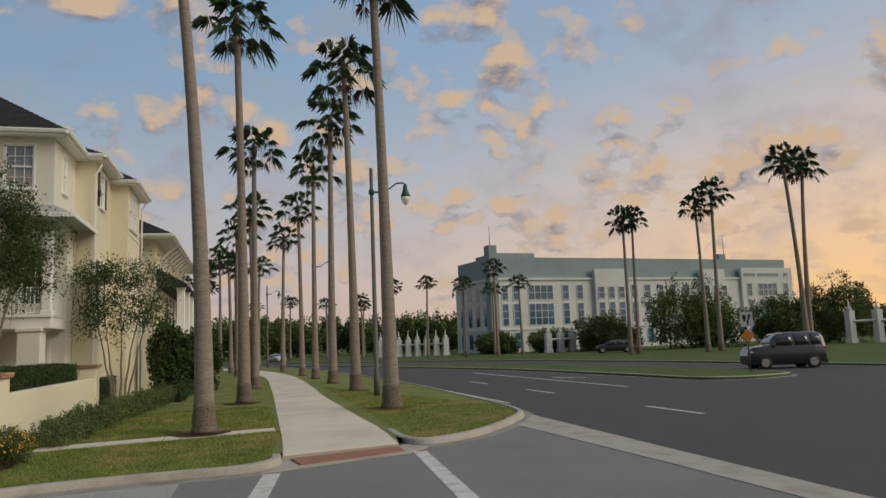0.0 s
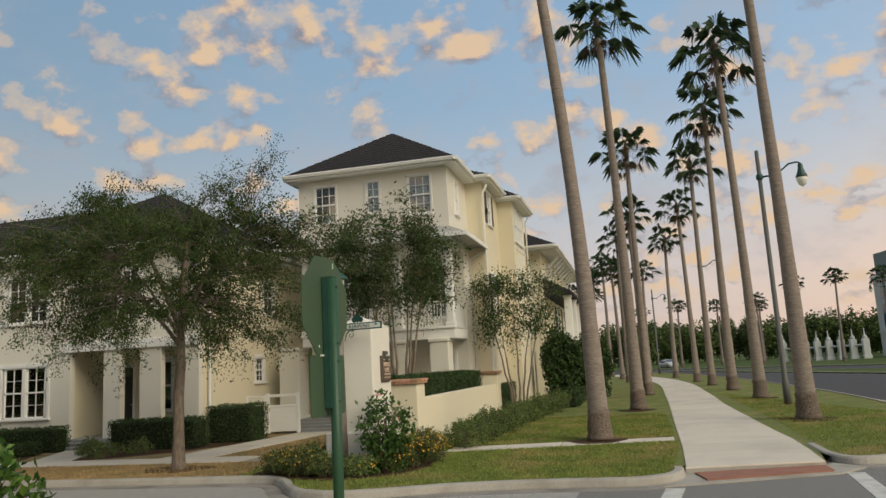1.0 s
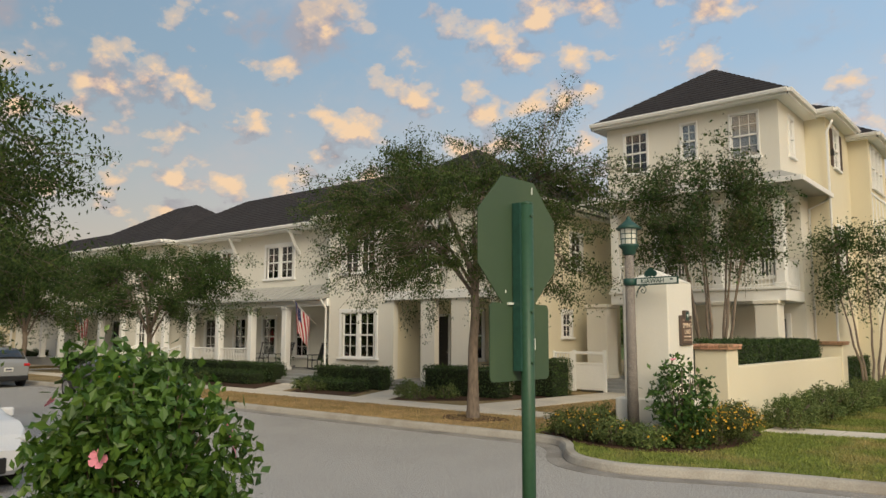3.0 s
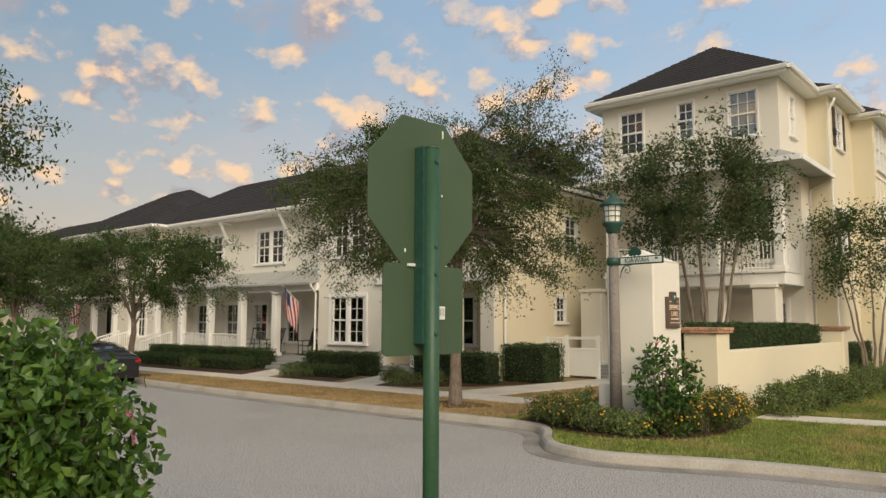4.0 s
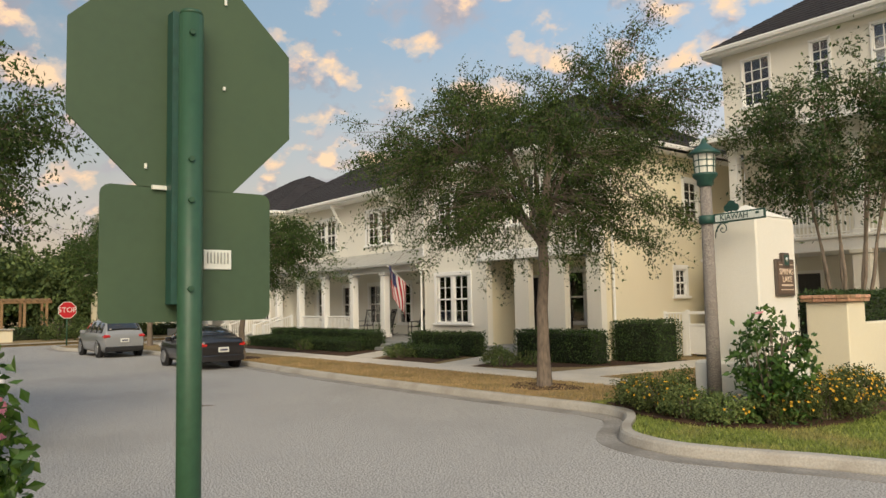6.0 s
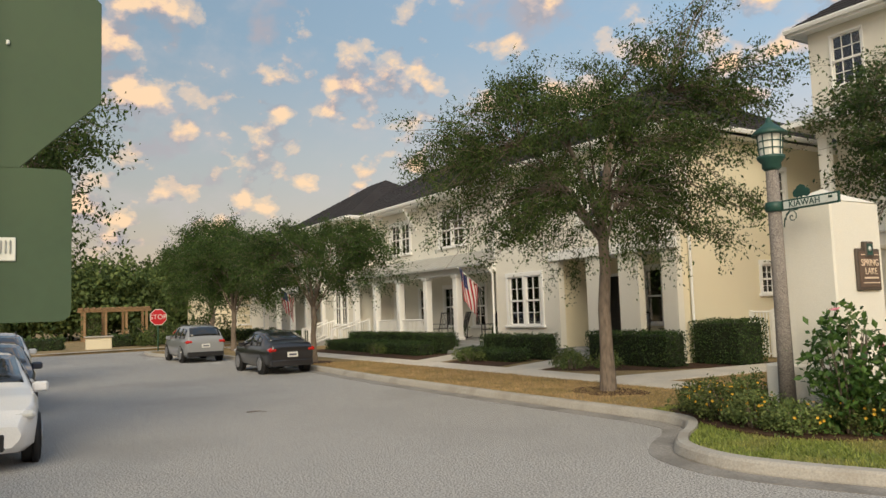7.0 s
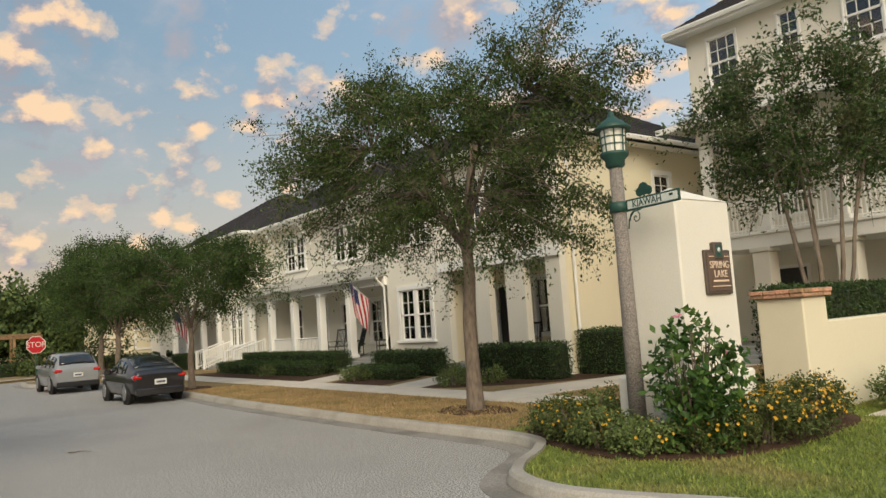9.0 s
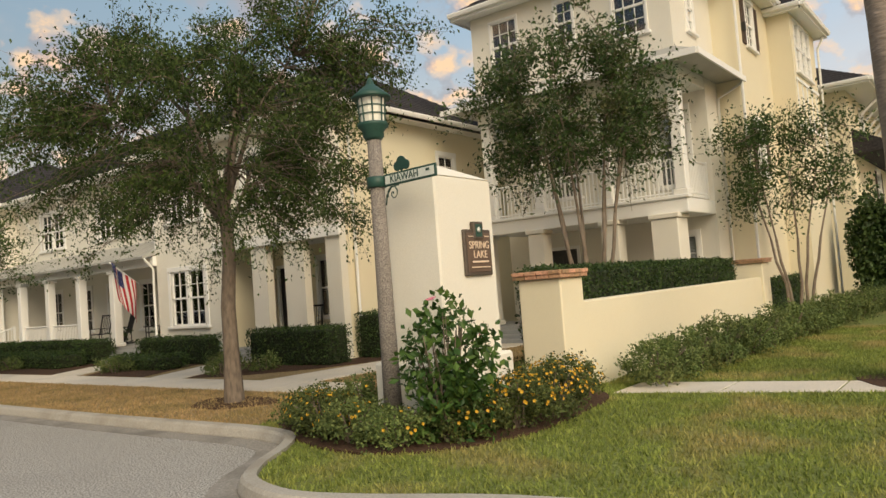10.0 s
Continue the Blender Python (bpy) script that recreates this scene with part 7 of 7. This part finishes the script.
def rocking_chair(x, y, z, rz):
    t = thing("rocking_chair", "black slatted porch rocking chair", "chair", "porch chairs", pose(x, y, z, 0, 0, rz))
    for s in (-1, 1):
        bm = bmesh.new()
        tube(bm, [(-0.45, s * 0.26, 0.10), (-0.2, s * 0.26, 0.03), (0.1, s * 0.26, 0.02), (0.4, s * 0.26, 0.08)], [0.018] * 4, 5)
        part("rocker", bm, BLACKTRIM, t)
        for x0 in (-0.2, 0.24):
            bm = bmesh.new()
            tube(bm, [(x0, s * 0.26, 0.03), (x0, s * 0.26, 0.62 if x0 > 0 else 0.45)], [0.02, 0.018], 6)
            part("leg", bm, BLACKTRIM, t)
        bm = bmesh.new()
        soft_box(bm, -0.25, 0.32, s * 0.27 - 0.035, s * 0.27 + 0.035, 0.62, 0.645, 0.008)
        part("arm", bm, BLACKTRIM, t)
        bm = bmesh.new()
        tube(bm, [(-0.2, s * 0.24, 0.42), (-0.42, s * 0.24, 1.15)], [0.02, 0.018], 6)
        part("back_post", bm, BLACKTRIM, t)
    bm = bmesh.new()
    soft_box(bm, -0.22, 0.28, -0.26, 0.26, 0.40, 0.43, 0.01)
    part("seat", bm, BLACKTRIM, t)
    for k in range(6):
        bm = bmesh.new()
        y0 = -0.2 + k * 0.08
        tube(bm, [(-0.21, y0, 0.43), (-0.40, y0, 1.08)], [0.014, 0.014], 4, False)
        part("slat", bm, BLACKTRIM, t)
    bm = bmesh.new()
    tube(bm, [(-0.41, -0.26, 1.12), (-0.41, 0.26, 1.12)], [0.03, 0.03], 5)
    part("top_rail", bm, BLACKTRIM, t)


for x, y, rz in ((-28.1, 24.7, -70), (-26.6, 24.8, -100), (-24.3, 24.7, -110), (-23.3, 25.0, -80), (-16.4, 25.1, -60), (-15.0, 25.0, -100)):
    rocking_chair(x, y, 0.602 if x < -20 else 0.442, rz)
for x in (-23.0, -25.9):
    pt = thing("planter", "dark round pot with leafy plant on the porch", "planter", "porch planters", Matrix.Translation((x, 24.3, 0.602)))
    bm = bmesh.new()
    lathe(bm, [(0.13, 0), (0.2, 0.28), (0.22, 0.3), (0.18, 0.29)], 12)
    part("pot", bm, BLACKTRIM, pt)
    rng = np.random.default_rng(5)
    leaves("foliage", rng, rng.normal(size=(220, 3)) * np.array([0.14, 0.14, 0.1]) + np.array([0, 0, 0.42]), 0.11, HEDGE_LEAF, pt)
gate = thing("garden_gate", "white panelled gate and fence between the houses", "gate")
railing(gate, (-13.68, 27.0, 0.14), (-12.92, 27.0, 0.14), 1.35, 0.1)
bm = bmesh.new()
soft_box(bm, -12.88, -11.6, 26.98, 27.02, 0.2, 1.1, 0.01)
part("board", bm, WHITE, gate)
bm = bmesh.new()
for x0, x1, z0, z1 in ((-12.9, -12.78, 0.14, 1.6), (-11.7, -11.58, 0.14, 1.6), (-12.78, -11.7, 1.45, 1.55), (-12.78, -11.7, 1.08, 1.16)):
    soft_box(bm, x0, x1, 26.96, 27.06, z0, z1, 0.01)
part("gate_frame", bm, WHITE, gate)

# ---- park at the street's end ----
pg = thing("pergola", "weathered timber pergola with climbing plants", "pergola")
for x in (-73.0, -71.0):
    for y in (14.6, 16.3, 18.0, 19.7):
        bm = bmesh.new()
        soft_box(bm, x - 0.1, x + 0.1, y - 0.1, y + 0.1, 0.1, 2.7, 0.01)
        part("post", bm, TIMBER, pg)
    bm = bmesh.new()
    soft_box(bm, x - 0.08, x + 0.08, 14.2, 20.1, 2.7, 2.95, 0.01)
    part("beam", bm, TIMBER, pg)
for k in range(12):
    bm = bmesh.new()
    soft_box(bm, -73.6, -70.4, 14.3 + k * 0.5, 14.38 + k * 0.5, 2.95, 3.12, 0.008)
    part("rafter", bm, TIMBER, pg)
bush("climbing_plant", "green climber growing up the pergola posts", (-71.5, 15.2, 0.1), (0.8, 0.8, 1.35), 1500, 0.16, WOOD_LEAF, 301, group="park shrubs")
bush("park_shrub", "rounded green shrub by the park path", (-52, 17.0, 0.1), (1.6, 2.0, 0.9), 1800, 0.16, WOOD_LEAF, 302, group="park shrubs")
bush("park_shrub", "rounded green shrub by the park path", (-51, 20.5, 0.1), (1.5, 2.0, 1.1), 1800, 0.16, WOOD_LEAF, 303, group="park shrubs")
clipped("park_hedge", "long low dark hedge edging the park", -54.0, -53.0, -12, 11.5, 0.85, 304, per=120, leaf=0.14)
clipped("park_hedge", "long low dark hedge edging the park", -55.0, -54.0, 14.5, 26, 0.9, 305, per=120, leaf=0.14)
bw = thing("block_wall", "short pale stucco park wall by the entrance", "wall")
bm = bmesh.new()
soft_box(bm, -51.6, -51.2, 12.6, 14.1, 0.05, 0.85, 0.03)
part("wall", bm, STUCCO, bw)
bm = bmesh.new()
soft_box(bm, -51.7, -51.1, 12.5, 14.2, 0.85, 0.95, 0.02)
part("coping", bm, CONCRETE, bw)
fh = thing("park_house", "dim cream house with dark roof beyond the trees", "house")
bm = bmesh.new()
soft_box(bm, -74, -64, 24, 40, 0.0, 5.2, 0.05)
part("wall", bm, STUCCO, fh)
hip_roof(fh, -74, -64, 24, 40, 5.2, 2.4, 0.5)
for y in (26.5, 30, 33.5, 37):
    window(fh, facing("x", -64, 1, y, 1.2), 1.2, 1.6, 0.0)
tw = thing("twig", "small broken twig lying on the asphalt", "twig")
bm = bmesh.new()
tube(bm, [(-13.75, 11.40, 0.02), (-13.62, 11.50, 0.03), (-13.5, 11.56, 0.05), (-13.42, 11.70, 0.03)], [0.012, 0.01, 0.008, 0.003], 4)
tube(bm, [(-13.58, 11.52, 0.04), (-13.5, 11.46, 0.07)], [0.007, 0.002], 4)
part("stick", bm, BARK, tw)

# ---- office building across the road ----
OB = thing("office_building", "pale four-storey office building with slate-blue top band", "office building")
OM = Matrix.Translation((41.0, 120.0, 0.1)) @ Matrix.Rotation(radians(8.4), 4, "Z")


def osolid(name, x0, x1, y0, y1, z0, z1, mat, label=""):
    bm = bmesh.new()
    quad_box(bm, x0, x1, y0, y1, z0, z1, OM)
    return part(name, bm, mat, OB, label)


osolid("body", 0.0, 69.0, 0.0, 15.0, 0.0, 12.6, OFFICE, "pale stucco storeys")
osolid("top_storey", 0.4, 68.6, 0.5, 14.5, 12.6, 16.4, OFFICE_BLUE, "set-back slate-blue attic band")
osolid("cornice", -0.25, 69.25, -0.25, 15.25, 12.35, 12.75, OFFICE)
osolid("string_course", -0.18, 69.18, -0.18, 15.18, 3.75, 4.0, OFFICE)
osolid("tower", -0.6, 0.9, -0.6, 1.2, 0.0, 18.3, OFFICE_BLUE, "slim slate corner tower")
osolid("stair_tower", 51.5, 53.2, 0.8, 2.4, 12.6, 17.5, OFFICE_BLUE)
osolid("roof_room", 3.0, 11.0, 4.0, 12.0, 16.4, 17.6, OFFICE_BLUE)
osolid("roof_room", 26.0, 34.0, 5.0, 12.0, 16.4, 17.0, OFFICE_BLUE)
for x0, x1 in ((20.5, 27.5), (45.0, 51.0)):
    osolid("bay", x0, x1, -0.8, 0.0, 0.0, 14.3, OFFICE, "projecting pale bay")
osolid("end_bay", 55.5, 69.2, -0.6, 0.0, 0.0, 14.6, OFFICE, "projecting pale bay")
for x, z in ((0.1, 18.3), (52.3, 17.5)):
    bm = bmesh.new()
    tube(bm, [(x, 0.3, z), (x, 0.3, z + 3.6)], [0.07, 0.03], 5)
    for v in bm.verts:
        v.co = OM @ v.co
    part("mast", bm, POLE_GREY, OB)


def owin(x, z, w, h, y=0.0, cols=1, rows=2):
    bm = bmesh.new()
    quad_box(bm, x - w / 2 - 0.12, x + w / 2 + 0.12, y - 0.10, y - 0.002, z - 0.12, z, OM)
    wn_ = part("window", bm, OFFICE, OB)
    bars_ = [(x - w / 2 - 0.12, x + w / 2 + 0.12, 0.10, z + h, z + h + 0.12)]
    bars_ += [(x - w / 2 + w * k / cols - 0.06, x - w / 2 + w * k / cols + 0.06, 0.10, z, z + h) for k in range(cols + 1)]
    bars_ += [(x - w / 2, x + w / 2, 0.08, z + h * r / rows - 0.04, z + h * r / rows + 0.04) for r in range(1, rows)]
    for x0, x1, out_, z0, z1 in bars_:
        bm = bmesh.new()
        quad_box(bm, x0, x1, y - out_, y - 0.002, z0, z1, OM)
        part("glazing_bar", bm, OFFICE, wn_)
    bm = bmesh.new()
    quad_box(bm, x - w / 2, x + w / 2, y - 0.05, y - 0.004, z, z + h, OM)
    part("pane", bm, OFFICE_GLASS, wn_, "blue-grey office glazing")


xs = [(2.4, 1.2, 1), (4.6, 1.2, 1), (9.5, 5.0, 4), (14.6, 1.3, 1), (17.6, 1.3, 1), (29.6, 1.4, 1), (32.6, 1.4, 1), (35.6, 1.4, 1), (38.6, 1.4, 1), (41.8, 1.4, 1)]
for x, w, c in xs:
    owin(x, 0.7, w, 2.6, 0.0, c)
    owin(x, 4.6, w, 3.6, 0.0, c, 3)
    owin(x, 9.0, w, 2.4, 0.0, c)
for x0, y in ((20.5, -0.8), (45.0, -0.8)):
    for k in range(3):
        owin(x0 + 1.2 + k * 2.2, 0.7, 1.3, 2.6, y)
        owin(x0 + 1.2 + k * 2.2, 4.6, 1.3, 3.6, y, 1, 3)
        owin(x0 + 1.2 + k * 2.2, 9.0, 1.3, 2.0, y)
for x, w, c in ((57.4, 1.2, 1), (62.2, 5.0, 4), (67.2, 1.2, 1)):
    owin(x, 0.7, w, 2.6, -0.6, c)
    owin(x, 4.6, w, 3.6, -0.6, c, 3)
    owin(x, 9.0, w, 2.4, -0.6, c)
for k in range(4):
    y = 2.6 + k * 3.2
    for z, h in ((0.7, 2.6), (4.6, 3.6), (9.0, 2.4)):
        bm = bmesh.new()
        quad_box(bm, -0.06, -0.004, y - 0.7, y + 0.7, z, z + h, OM)
        part("pane", bm, OFFICE_GLASS, OB, "blue-grey office glazing")
for k, (x, w) in enumerate(((57.6, 3.0), (62.6, 5.6), (67.4, 1.0))):
    bm = bmesh.new()
    quad_box(bm, x - w / 2, x + w / 2, -0.66, -0.605, 12.9, 13.5, OM)
    part("sign_bar", bm, OFFICE_BLUE, OB, "dark wall lettering shown as a bar")


def colonnade(p, q, n, h, name="colonnade"):
    t = thing("colonnade", "row of white garden pillars carrying a beam", "colonnade", "garden colonnades")
    p, q = Vector(p), Vector(q)
    for k in range(n):
        c = p.lerp(q, k / (n - 1))
        bm = bmesh.new()
        soft_box(bm, c.x - 0.45, c.x + 0.45, c.y - 0.45, c.y + 0.45, 0.05, h, 0.05)
        soft_box(bm, c.x - 0.55, c.x + 0.55, c.y - 0.55, c.y + 0.55, 0.0, 0.6, 0.05)
        lathe(bm, [(0.3, h), (0.34, h + 0.3), (0.1, h + 0.6), (0.04, h + 1.5)], 8, Matrix.Translation((c.x, c.y, 0)))
        part("pillar", bm, OFFICE, t)
    bm = bmesh.new()
    tube(bm, [p + Vector((0, -0.3, h * 0.66)), q + Vector((0, -0.3, h * 0.66))], [0.16, 0.16], 4, False)
    part("beam", bm, OFFICE, t)


colonnade((44, 104, 0.1), (57, 107, 0.1), 7, 3.0)
colonnade((74, 78, 0.1), (92, 66, 0.1), 8, 4.2)
colonnade((23, 128, 0.1), (33, 122, 0.1), 8, 3.0)
